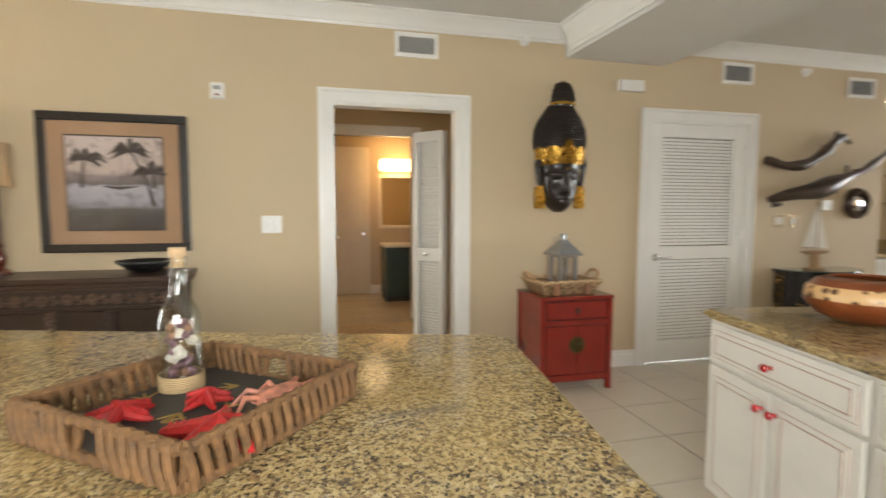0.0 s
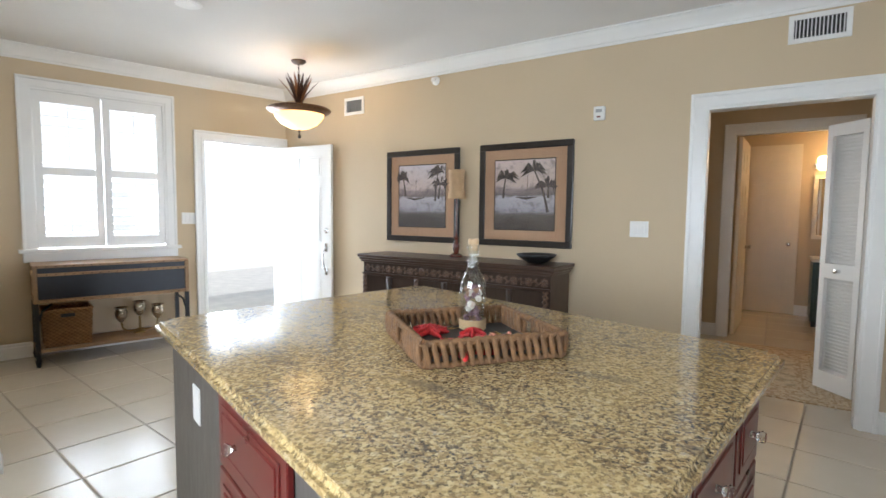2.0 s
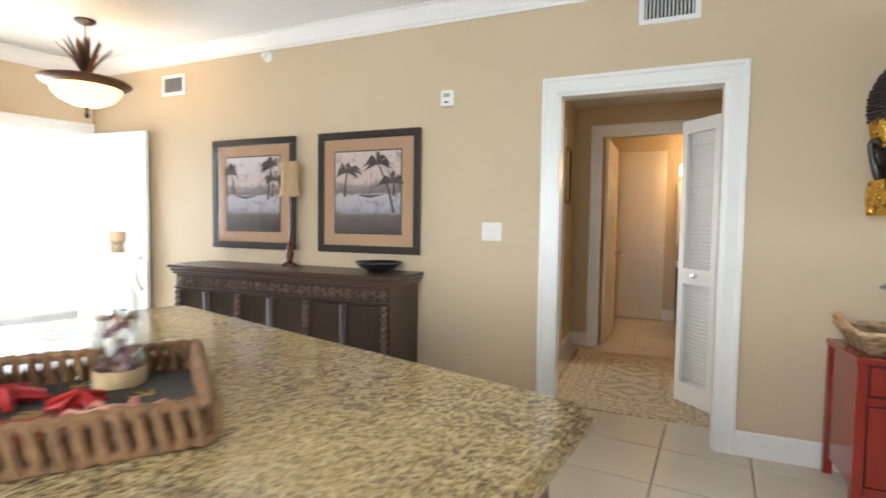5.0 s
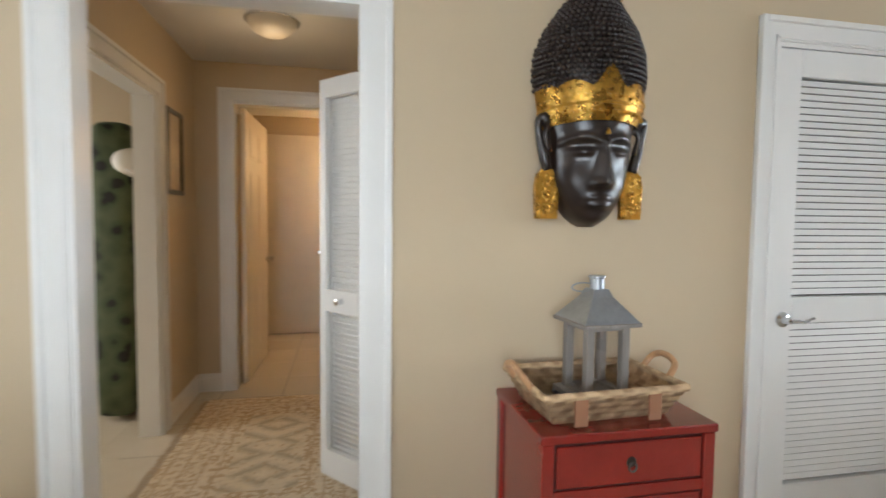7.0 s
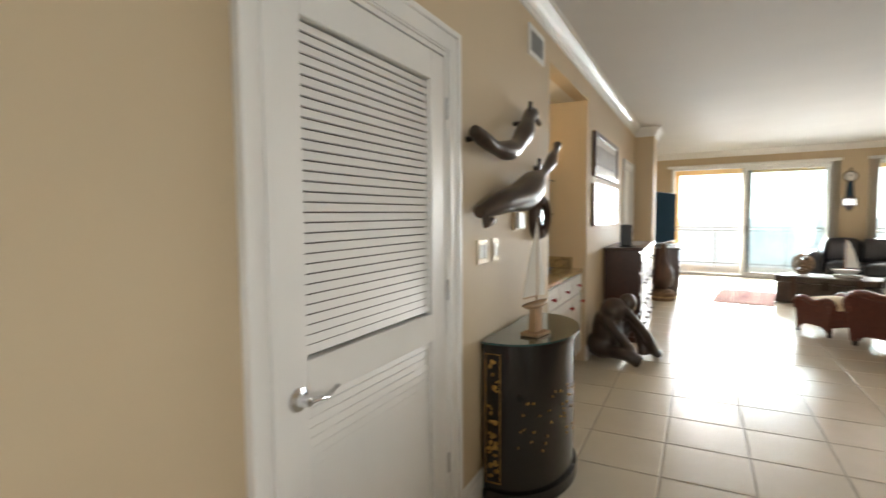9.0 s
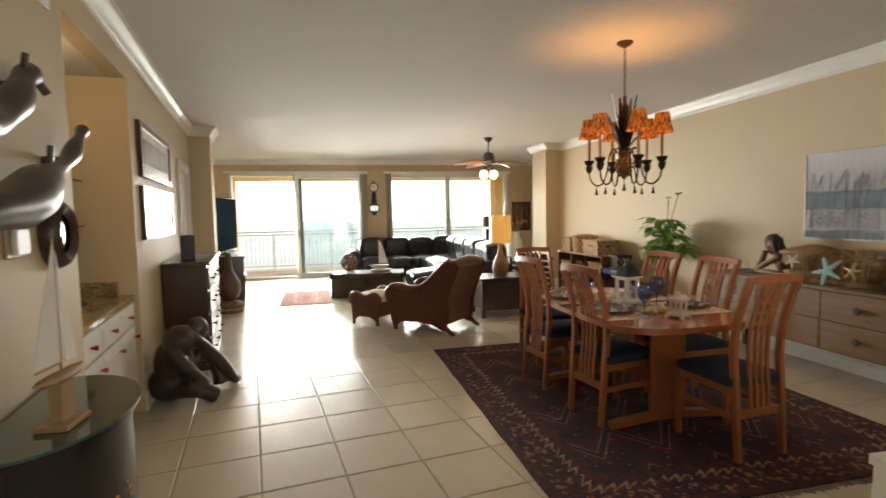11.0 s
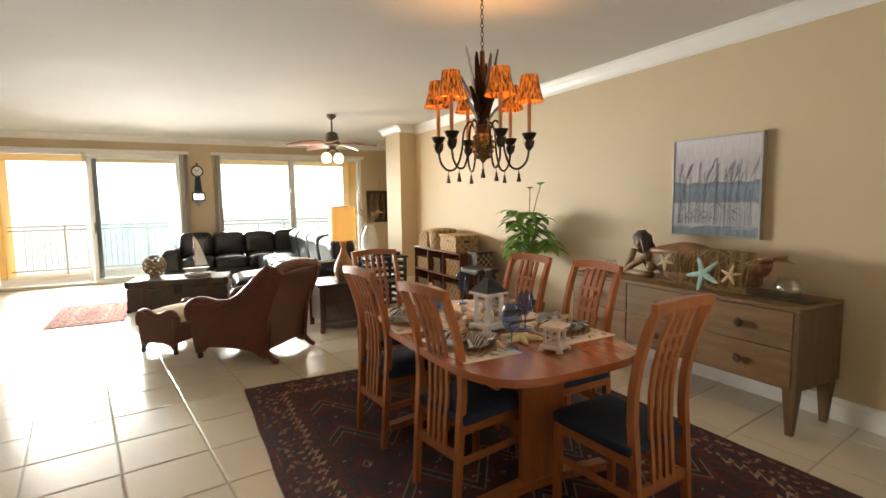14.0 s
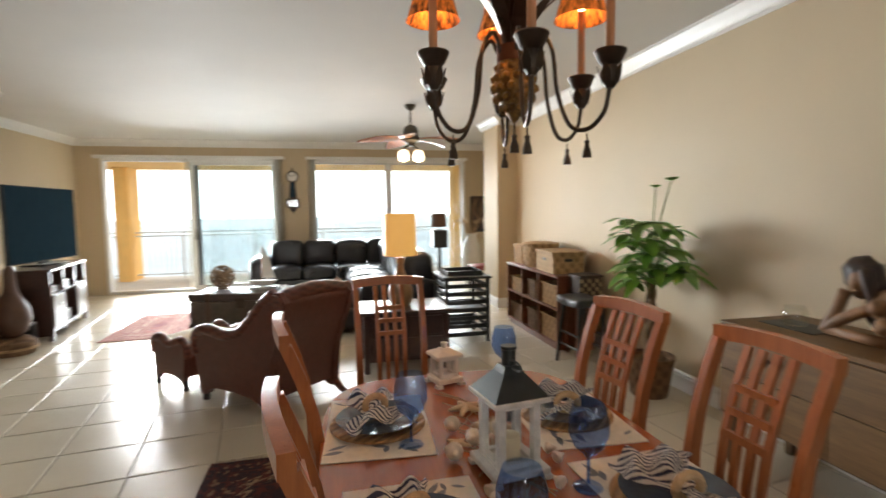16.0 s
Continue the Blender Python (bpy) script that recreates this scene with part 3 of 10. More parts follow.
def rug(name, label, m, sx, sy, material, fringe_mat, h=0.012):
    o = thing(name, label, "rug", m)
    bm = bmesh.new()
    n = 24
    pts = []
    for i in range(n):
        pts.append((-sx / 2 + sx * i / n, -sy / 2 + 0.003 * math.sin(i * 1.7)))
    for i in range(n):
        pts.append((sx / 2 + 0.003 * math.sin(i * 2.1), -sy / 2 + sy * i / n))
    for i in range(n):
        pts.append((sx / 2 - sx * i / n, sy / 2 + 0.003 * math.sin(i * 1.3)))
    for i in range(n):
        pts.append((-sx / 2 + 0.003 * math.sin(i * 1.9), sy / 2 - sy * i / n))
    extrude_outline(bm, pts, 0.0, h)
    part("woven_field", bm, material, o, smooth=False)
    rnd = random.Random(3)
    for s in (-1, 1):
        bm = bmesh.new()
        y = -sy / 2
        while y < sy / 2:
            box(bm, s * (sx / 2 - 0.01), y, 0.0, s * (sx / 2 + 0.03 + rnd.random() * 0.025), y + 0.007, 0.004)
            y += 0.018 + rnd.random() * 0.006
        part("fringe", bm, fringe_mat, o, "short woollen fringe", smooth=False)
    return o


RUG1 = rug_mat("red_rug", (0.080, 0.011, 0.012), (0.010, 0.008, 0.016), (0.085, 0.016, 0.012), (0.42, 0.30, 0.19), 3.13, 2.49)
FRINGE = plain("rug_fringe", (0.10, 0.05, 0.035), 0.9, var=0.3)
rug("dining_rug", "dark red and navy knotted rug with medallions", liv(0.455, 2.145), 3.13, 2.49, RUG1, FRINGE)


def dining_chair():
    """Origin on the floor under the seat's middle; it faces +x."""
    c = thing("dining_chair", "cherry wood dining chair with slatted back and navy seat", "chair", group="chairs round the dining table")

    def back_x(z):
        # the back leans away above the seat and the legs sweep out a little below
        if z < 0.45:
            return -0.20 - 0.03 * (1 - z / 0.45)
        s = (z - 0.45) / 0.62
        return -0.20 - 0.02 * s - 0.075 * s * s + 0.03 * math.sin(s * math.pi)

    for s in (-1, 1):
        bm = bmesh.new()
        zs = [0.0, 0.15, 0.3, 0.45, 0.58, 0.7, 0.82, 0.94, 1.045]
        ribbon(bm, [(back_x(z), s * (0.185 + 0.01 * (z / 1.05)), z) for z in zs], [0.03, 0.032, 0.035, 0.037, 0.036, 0.034, 0.032, 0.031, 0.03], 0.036, up=Vector((1, 0, 0)))
        part("back_post", bm, CHERRY, c, smooth=False)
        bm = bmesh.new()
        ribbon(bm, [(0.205, s * 0.215, 0), (0.205, s * 0.215, 0.25), (0.20, s * 0.21, 0.43)], [0.026, 0.031, 0.036], 0.036, up=Vector((1, 0, 0)))
        part("leg", bm, CHERRY, c, smooth=False)
        bm = bmesh.new()
        box(bm, -0.21, s * 0.205 - 0.011, 0.385, 0.20, s * 0.205 + 0.011, 0.44, bev=0.003)
        part("seat_rail", bm, CHERRY, c, smooth=False)
        bm = bmesh.new()
        box(bm, -0.215, s * 0.20 - 0.009, 0.235, 0.20, s * 0.20 + 0.009, 0.27, bev=0.003)
        part("stretcher", bm, CHERRY, c, smooth=False)
    bm = boxes((0.185, -0.2, 0.385, 0.207, 0.2, 0.44), bev=0.003)
    part("front_rail", bm, CHERRY, c, smooth=False)
    bm = boxes((back_x(0.27) - 0.011, -0.17, 0.245, back_x(0.27) + 0.011, 0.17, 0.295), bev=0.003)
    part("back_rail", bm, CHERRY, c, smooth=False)
    bm = bmesh.new()
    n = 10
    ribbon(bm, [(back_x(1.055) - 0.014 * math.cos((i / n - 0.5) * math.pi), -0.212 + 0.424 * i / n, 1.062 + 0.012 * math.sin(i / n * math.pi)) for i in range(n + 1)], 0.03, 0.045)
    part("top_rail", bm, CHERRY, c, smooth=False)
    for k in range(4):
        y = -0.073 + 0.0487 * k
        bm = bmesh.new()
        ribbon(bm, [(back_x(z) - 0.006, y * (1 + 0.12 * (z - 0.3)), z) for z in (0.28, 0.42, 0.55, 0.68, 0.8, 0.92, 1.045)], 0.024, 0.014, up=Vector((1, 0, 0)))
        part("slat", bm, CHERRY, c, smooth=False)
    for z in (0.80, 0.865, 0.93):
        bm = boxes((back_x(z) - 0.011, -0.075, z - 0.011, back_x(z) + 0.003, 0.075, z + 0.011))
        part("lattice_bar", bm, CHERRY, c, smooth=False)
    bm = bmesh.new()
    cushion(bm, -0.205, -0.225, 0.425, 0.235, 0.225, 0.485, 0.028)
    part("seat", bm, NAVY, c, "dark navy upholstered seat", smooth="all")
    for piece in c.children:
        for vert in piece.data.vertices:
            vert.co.z *= 0.99
            vert.co.y *= 0.90
    return c


proto = dining_chair()
proto.matrix_world = liv(-0.57, 2.05, 0.012, 4)
for u, v, r in ((0.02, 2.50, -81), (0.765, 2.56, -83), (1.42, 2.37, 183), (0.66, 1.87, 98), (0.125, 1.80, 92)):
    copy_thing(proto, liv(u, v, 0.012, r))

# table
table = thing("dining_table", "oval cherry wood dining table on trestle feet", "table", liv(0.28, 2.225, 0.012))
bm = bmesh.new()
out = []
for i in range(72):
    a = 2 * math.pi * i / 72
    ca, sa = math.cos(a), math.sin(a)
    out.append((0.82 * math.copysign(abs(ca) ** 0.42, ca), 0.505 * math.copysign(abs(sa) ** 0.52, sa)))
extrude_outline(bm, out, 0.69, 0.728)
es = [e for e in bm.edges if abs(e.verts[0].co.z - e.verts[1].co.z) < 1e-4]
bmesh.ops.bevel(bm, geom=es, offset=0.012, segments=3, affect="EDGES")
part("tabletop", bm, CHERRY_TOP, table)
bm = boxes((-0.6, -0.34, 0.62, 0.6, -0.315, 0.69), (-0.6, 0.315, 0.62, 0.6, 0.34, 0.69))
part("apron", bm, CHERRY, table, smooth=False)
for u in (-0.5, 0.5):
    bm = boxes((u - 0.022, -0.13, 0.05, u + 0.022, 0.13, 0.69), bev=0.006)
    part("trestle_panel", bm, CHERRY, table, smooth=False)
    bm = bmesh.new()
    ribbon(bm, [(u, y, z) for y, z in ((-0.43, 0.022), (-0.3, 0.035), (-0.12, 0.055), (0.12, 0.055), (0.3, 0.035), (0.43, 0.022))], [0.06, 0.065, 0.07, 0.07, 0.065, 0.06], 0.044)
    part("foot", bm, CHERRY, table, smooth=False)
bm = boxes((-0.48, -0.018, 0.22, 0.48, 0.018, 0.30), bev=0.004)
part("stretcher", bm, CHERRY, table, smooth=False)
TZ = 0.741

# place settings
LINEN = plain("placemat_linen", (0.76, 0.71, 0.63), 0.9, var=0.1, scale=30, bumps=0.3, bscale=300)
LEAFPRINT = plain("printed_leaf", (0.20, 0.22, 0.26), 0.9, var=0.3)
RATTAN = weave("rattan_charger", (0.46, 0.27, 0.12), (0.20, 0.10, 0.04), 160, 160)
PLATE = plain("blue_plate_glaze", (0.05, 0.075, 0.12), 0.15, var=0.3, scale=20, coat=0.4)


def stripe_mat():
    m, t, b = principled("striped_napkin_cloth")
    w = t.nodes.new("ShaderNodeTexWave")
    w.inputs["Scale"].default_value, w.inputs["Distortion"].default_value = 19.0, 1.2
    t.links.new(coords(t, rot=(0.3, 0.2, 0.6)), w.inputs["Vector"])
    t.links.new(ramp(t, w.outputs["Fac"], [(0.56, (0.82, 0.80, 0.78)), (0.63, (0.04, 0.05, 0.11))]), b.inputs["Base Color"])
    b.inputs["Roughness"].default_value = 0.9
    bump(t, b, noise_tex(t, coords(t), 300), 0.3, 0.003)
    return m


STRIPES = stripe_mat()
BLUEGLASS = thin_glass("blue_wine_glass", (0.46, 0.62, 0.93))
CORK = plain("cork", (0.52, 0.36, 0.21), 0.85, var=0.25, scale=60, bumps=0.4, bscale=150)


def placemat(seed):
    o = thing("placemat", "cream linen placemat printed with grey-blue leaves", "placemat", group="placemats")
    bm = boxes((-0.237, -0.165, 0, 0.237, 0.165, 0.003))
    part("cloth", bm, LINEN, o, smooth=False)
    bm = bmesh.new()
    rnd = random.Random(seed)
    for i in range(46):
        x, y, a = rnd.uniform(-0.2, 0.2), rnd.uniform(-0.135, 0.135), rnd.uniform(0, 6.3)
        L, W = rnd.uniform(0.018, 0.034), rnd.uniform(0.006, 0.011)
        if abs(x) > 0.2 or abs(y) > 0.14:
            continue
        ca, sa = math.cos(a), math.sin(a)
        f = [bm.verts.new((x + ca * p - sa * q, y + sa * p + ca * q, 0.0036)) for p, q in ((-L, 0), (-L * 0.3, W), (L * 0.4, W * 0.8), (L, 0), (L * 0.4, -W * 0.8), (-L * 0.3, -W))]
        bm.faces.new(f)
    tagged(part("leaf_print", bm, LEAFPRINT, o, smooth=False), kind="stuff")
    return o


def napkin():
    o = thing("napkin", "navy and white striped napkin in a woven ring", "napkin", group="napkins")
    bm = bmesh.new()
    n, mrows = 26, 14
    vs = []
    for i in range(n + 1):
        s = i / n * 2 - 1
        row = []
        for j in range(mrows + 1):
            q = j / mrows * 2 - 1
            pinch = 0.025 + 0.085 * min(1, abs(s + 0.25) * 1.25)
            z = 0.012 + 0.038 * min(1, abs(s + 0.25) * 1.5) * (0.55 + 0.45 * math.cos(q * 7 + s * 3)) + 0.018 * (1 - abs(q))
            row.append(bm.verts.new((s * 0.135 + 0.012 * math.sin(q * 5), q * pinch + 0.015 * math.sin(s * 6), z)))
        vs.append(row)
    for i in range(n):
        for j in range(mrows):
            bm.faces.new((vs[i][j], vs[i + 1][j], vs[i + 1][j + 1], vs[i][j + 1]))
    bmesh.ops.solidify(bm, geom=bm.faces[:], thickness=0.003)
    part("cloth", bm, STRIPES, o, smooth="all")
    bm = bmesh.new()
    pts = [(-0.034, 0.034 * math.cos(a), 0.035 + 0.03 * math.sin(a)) for a in [2 * math.pi * k / 18 for k in range(19)]]
    tube(bm, pts, 0.012, 8)
    part("ring", bm, CORK, o, "tan woven napkin ring")
    return o


def lathe_thing(name, label, cat, prof, material, m, seg=28, group="", sx=1.0, sy=1.0):
    bm = bmesh.new()
    lathe(bm, prof, seg, sx=sx, sy=sy)
    return solo(name, bm, material, label, cat, m, group=group, smooth="all")


settings = ((0.02, 2.505, 180), (0.64, 2.545, 176), (0.02, 1.885, 2), (0.56, 1.91, -3))
for i, (u, v, r) in enumerate(settings):
    mt = placemat(i)
    mt.matrix_world = liv(u, v, TZ, r)
    bm = bmesh.new()
    lathe(bm, [(0, 0), (0.15, 0), (0.158, 0.004), (0.155, 0.009), (0.11, 0.008), (0, 0.007)], 36)
    solo("charger", bm, RATTAN, "round woven rattan charger on a placemat", "charger", liv(u, v, TZ + 0.0042), group="chargers")
    bm = bmesh.new()
    lathe(bm, [(0, 0), (0.075, 0), (0.09, 0.006), (0.135, 0.016), (0.137, 0.019), (0.09, 0.011), (0, 0.008)], 36)
    solo("plate", bm, PLATE, "dark blue glazed plate on a charger", "plate", liv(u, v, TZ + 0.0135), group="plates")
    nk = napkin()
    nk.matrix_world = liv(u, v, TZ + 0.022, r + 25 - 13 * i)
glass_prof = [(0, 0), (0.036, 0.0), (0.037, 0.003), (0.008, 0.007), (0.0045, 0.015), (0.0045, 0.075), (0.012, 0.088), (0.038, 0.112), (0.051, 0.145), (0.050, 0.18), (0.038, 0.222)]
for u, v in ((-0.125, 2.34), (0.47, 2.46), (0.13, 2.06), (0.96, 1.99)):
    lathe_thing("wine_glass", "blue stemmed wine glass", "wine glass", glass_prof, BLUEGLASS, liv(u, v, TZ), 24, "wine glasses")

DISTRESSED = plain("distressed_white_paint", (0.62, 0.60, 0.56), 0.6, var=0.28, scale=22, bumps=0.25, bscale=120)
GUNMETAL = plain("dark_gunmetal", (0.06, 0.065, 0.065), 0.35, 0.8, var=0.2)
CANDLE = plain("candle_wax", (0.72, 0.62, 0.42), 0.5, var=0.08)


def lantern(name, label, w, body, roof, wood_mat, roof_mat, m, candle=True, ring=True, metal_h=0.05, group=""):
    """A square lantern: base, four posts, panes, a hipped roof with a chimney and a ring."""
    o = thing(name, label, "lantern", m, group)
    h = w / 2
    bm = boxes((-h * 1.12, -h * 1.12, 0.012, h * 1.12, h * 1.12, 0.032), bev=0.003)
    for a in (-1, 1):
        for b_ in (-1, 1):
            box(bm, a * h * 1.0 - 0.012, b_ * h * 1.0 - 0.012, 0.0, a * h * 1.0 + 0.012, b_ * h * 1.0 + 0.012, 0.012)
    part("base", bm, wood_mat, o, smooth=False)
    p = w * 0.15
    for a in (-1, 1):
        for b_ in (-1, 1):
            bm = boxes((a * (h - p) - p / 2, b_ * (h - p) - p / 2, 0.032, a * (h - p) + p / 2, b_ * (h - p) + p / 2, body), bev=0.002)
            part("post", bm, wood_mat, o, smooth=False)
    for k in range(4):
        bm = bmesh.new()
        box(bm, -h + p * 1.5, h - p - 0.001, 0.045, h - p * 1.5, h - p + 0.001, body - 0.012)
        g = part("pane", bm, PANE, o, smooth=False, m=pose(0, 0, 0, 0, 0, 90 * k))
        g.visible_shadow = False
        for z in (0.033, body - 0.014):
            bm = boxes((-h + p * 1.5, h - p * 1.4, z, h - p * 1.5, h - p * 0.6, z + 0.013))
            part("door_rail", bm, wood_mat, o, smooth=False, m=pose(0, 0, 0, 0, 0, 90 * k))
    bm = boxes((-h * 1.14, -h * 1.14, body, h * 1.14, h * 1.14, body + 0.014), bev=0.003)
    part("cornice", bm, wood_mat if roof_mat is not wood_mat else wood_mat, o, smooth=False)
    bm = bmesh.new()
    z0, z1 = body + 0.014, body + 0.014 + roof
    rings = []
    for z, r in ((z0, h * 1.08), (z0 + roof * 0.35, h * 0.78), (z0 + roof * 0.75, h * 0.42), (z1, h * 0.30)):
        rings.append([bm.verts.new((a * r, b_ * r, z)) for a, b_ in ((-1, -1), (1, -1), (1, 1), (-1, 1))])
    for a, b_ in zip(rings, rings[1:]):
        for i in range(4):
            j = (i + 1) % 4
            bm.faces.new((a[i], a[j], b_[j], b_[i]))
    bm.faces.new(rings[0][::-1])
    bm.faces.new(rings[-1])
    part("roof", bm, roof_mat, o, smooth=False)
    bm = bmesh.new()
    lathe(bm, [(h * 0.26, z1), (h * 0.26, z1 + metal_h * 0.8), (h * 0.30, z1 + metal_h * 0.85), (h * 0.30, z1 + metal_h), (0, z1 + metal_h)], 16)
    part("chimney", bm, roof_mat, o)
    if ring:
        bm = bmesh.new()
        tube(bm, [(h * 0.45 * math.cos(a) - h * 0.55, 0.002, z1 + 0.006 + h * 0.16 * math.sin(a)) for a in [2 * math.pi * k / 16 for k in range(17)]], 0.003, 6)
        part("ring", bm, roof_mat, o)
        bm = boxes((h - p * 0.4, -h + p, body * 0.5, h - p * 0.4 + 0.006, -h + p + 0.02, body * 0.5 + 0.03))
        part("latch", bm, GUNMETAL, o, smooth=False)
    if candle:
        bm = bmesh.new()
        lathe(bm, [(0, 0.033), (h * 0.42, 0.033), (h * 0.42, body * 0.48), (h * 0.36, body * 0.49), (0, body * 0.47)], 20)
        part("candle", bm, CANDLE, o, "cream pillar candle")
    return o


lantern("lantern", "white distressed wood lantern with a dark metal roof", 0.145, 0.205, 0.075, DISTRESSED, GUNMETAL, liv(0.26, 2.225, TZ + 0.002, 8))
PINKWHITE = plain("whitewashed_wood", (0.70, 0.62, 0.55), 0.6, var=0.15, scale=18, bumps=0.2)
lantern("small_lantern", "small whitewashed wooden lantern near a table end", 0.10, 0.115, 0.02, PINKWHITE, PINKWHITE, liv(-0.25, 2.17, TZ, 25), candle=False, ring=False, metal_h=0.02, group="small lanterns")
lantern("small_lantern", "small whitewashed wooden lantern near a table end", 0.10, 0.115, 0.02, PINKWHITE, PINKWHITE, liv(0.98, 2.24, TZ, 15), candle=False, ring=False, metal_h=0.02, group="small lanterns")


def starfish_mesh(bm, R, r, h, arms=5, curl=0.0, m=Matrix(), fat=0.28):
    """Tapering arms that meet in a domed middle."""
    for k in range(arms):
        a = 2 * math.pi * k / arms + curl * math.sin(k * 2.3)
        pts = [m @ Vector((math.cos(a + curl * s) * R * s, math.sin(a + curl * s) * R * s, h * (0.62 - 0.42 * s))) for s in (0.0, 0.2, 0.45, 0.7, 0.9, 1.0)]
        tube(bm, pts, lambda s: R * fat * (1 - s) ** 0.75 + R * 0.035, 8, flat=min(1.0, h / (R * fat)))


NATSTAR = plain("dried_starfish", (0.62, 0.45, 0.28), 0.85, var=0.2, scale=40, bumps=0.5, bscale=140)
YELSTAR = plain("yellow_starfish", (0.60, 0.56, 0.30), 0.85, var=0.15, scale=40, bumps=0.4, bscale=140)
for u, v, R, mt, lab, r in ((-0.03, 2.20, 0.125, YELSTAR, "pale yellow dried starfish on the table", 12), (0.50, 2.19, 0.085, NATSTAR, "tan dried starfish on the table", 40), (0.68, 2.23, 0.075, NATSTAR, "tan dried starfish on the table", 5), (0.42, 2.33, 0.05, NATSTAR, "tan dried starfish on the table", 20)):
    bm = bmesh.new()
    starfish_mesh(bm, R * 0.88, 0, 0.02, curl=0.15, fat=0.19)
    solo("starfish", bm, mt, lab, "starfish", liv(u, v, TZ + 0.004, r), group="starfish on the table")
SHELL = plain("sea_shell", (0.66, 0.56, 0.46), 0.5, var=0.35, scale=30, bumps=0.3)
rnd = random.Random(8)
for i in range(11):
    u, v = rnd.uniform(-0.08, 0.80), 2.225 + rnd.uniform(-0.1, 0.1)
    if abs(u - 0.26) < 0.11 and abs(v - 2.225) < 0.1:
        v = 2.225 + math.copysign(0.13, v - 2.225)
    s = rnd.uniform(0.014, 0.028)
    bm = bmesh.new()
    lathe(bm, [(0, 0), (s * 0.9, s * 0.25), (s, s * 0.6), (s * 0.7, s * 1.1), (s * 0.42, s * 1.4), (s * 0.2, s * 1.9), (0, s * 2.2)], 10, pose(0, 0, s * 0.8, 80, 0, rnd.uniform(0, 360)))
    solo("seashell", bm, SHELL, "small cream and brown seashell on the table", "shell", liv(u, v, TZ + 0.006, rnd.uniform(0, 360)), group="shells on the table")
NET = plain("fishing_net_cord", (0.34, 0.24, 0.13), 0.9, var=0.25)
bm = bmesh.new()
rnd = random.Random(4)
for k in range(26):
    u0 = rnd.uniform(-0.42, 0.3)
    a = rnd.choice((-1, 1)) * rnd.uniform(0.5, 1.0)
    pts = [(u0 + s * 0.20, max(-0.10, min(0.10, a * (s - 0.5) * 0.22 + 0.012 * math.sin(9 * s + k))), 0.003 + 0.004 * abs(math.sin(7 * s + k))) for s in (0, 0.2, 0.4, 0.6, 0.8, 1.0)]
    tube(bm, pts, 0.0016, 5)
solo("net_runner", bm, NET, "tan fishing net laid along the table", "net", liv(0.40, 2.225, TZ))

# chandelier

def shade_mat():
    """Upright raffia fibres, lit from within."""
    m, t, b = principled("lit_raffia_shade")
    n = noise_tex(t, coords(t, (1, 1, 0.10)), 95.0, 3, 0.6)
    big = noise_tex(t, coords(t, (1, 1, 0.5)), 24.0, 2)
    f = mix(t, 0.25, n, big)
    t.links.new(ramp(t, f, [(0.42, (0.045, 0.014, 0.005)), (0.56, (0.50, 0.17, 0.04))]), b.inputs["Base Color"])
    t.links.new(ramp(t, f, [(0.40, (0.06, 0.010, 0.001)), (0.60, (1.0, 0.23, 0.028))]), b.inputs["Emission Color"])
    b.inputs["Emission Strength"].default_value = 0.55
    b.inputs["Roughness"].default_value = 0.8
    bump(t, b, n, 0.4, 0.004)
    return m


SHADE = shade_mat()
BULB = glow("warm_bulb", (1.0, 0.66, 0.25), 40.0)
CANDLEROD = plain("candle_sleeve", (0.46, 0.22, 0.11), 0.5, var=0.12)
PALM = plain("bronze_palm_leaf", (0.06, 0.033, 0.022), 0.3, 0.75, var=0.4, scale=12)
CU, CV = 0.453, 2.134
ch = thing("chandelier", "dark bronze six-arm chandelier with palm leaves and lit shades", "chandelier", liv(CU, CV, 0, -12))
bm = bmesh.new()
lathe(bm, [(0, CEIL), (0.062, CEIL), (0.062, CEIL - 0.012), (0.04, CEIL - 0.03), (0.012, CEIL - 0.042), (0, CEIL - 0.042)], 24)
part("canopy", bm, BRONZE, ch)
bm = bmesh.new()
k = 0
z = 2.35
while z < CEIL - 0.045:
    tube(bm, [(0.009 * math.cos(a) * (1 if k % 2 else 0), 0.009 * math.cos(a) * (0 if k % 2 else 1), z + 0.016 * math.sin(a)) for a in [2 * math.pi * i / 10 for i in range(11)]], 0.0025, 5)
    z += 0.026
    k += 1
part("chain", bm, BRONZE, ch)
bm = bmesh.new()
lathe(bm, [(0, 1.70), (0.012, 1.715), (0.035, 1.745), (0.056, 1.79), (0.06, 1.83), (0.054, 1.865), (0.045, 1.885)], 20)
for i in range(5):
    for j in range(11):
        a = 2 * math.pi * (j + 0.5 * (i % 2)) / 11
        rr = (0.036, 0.053, 0.061, 0.058, 0.05)[i]
        blob(bm, (rr * math.cos(a), rr * math.sin(a), 1.745 + 0.029 * i), (0.014, 0.014, 0.015), sub=1)
part("pineapple", bm, plain("aged_gold", (0.20, 0.115, 0.04), 0.45, 0.6, var=0.5, scale=60), ch, "carved brown and gold pineapple body")
bm = bmesh.new()
lathe(bm, [(0.05, 1.88), (0.052, 1.885), (0.052, 1.925), (0.03, 1.93), (0.02, 1.95), (0.015, 2.36), (0, 2.365)], 18)
part("collar", bm, plain("copper_band", (0.17, 0.06, 0.03), 0.35, 0.8), ch)
rnd = random.Random(11)
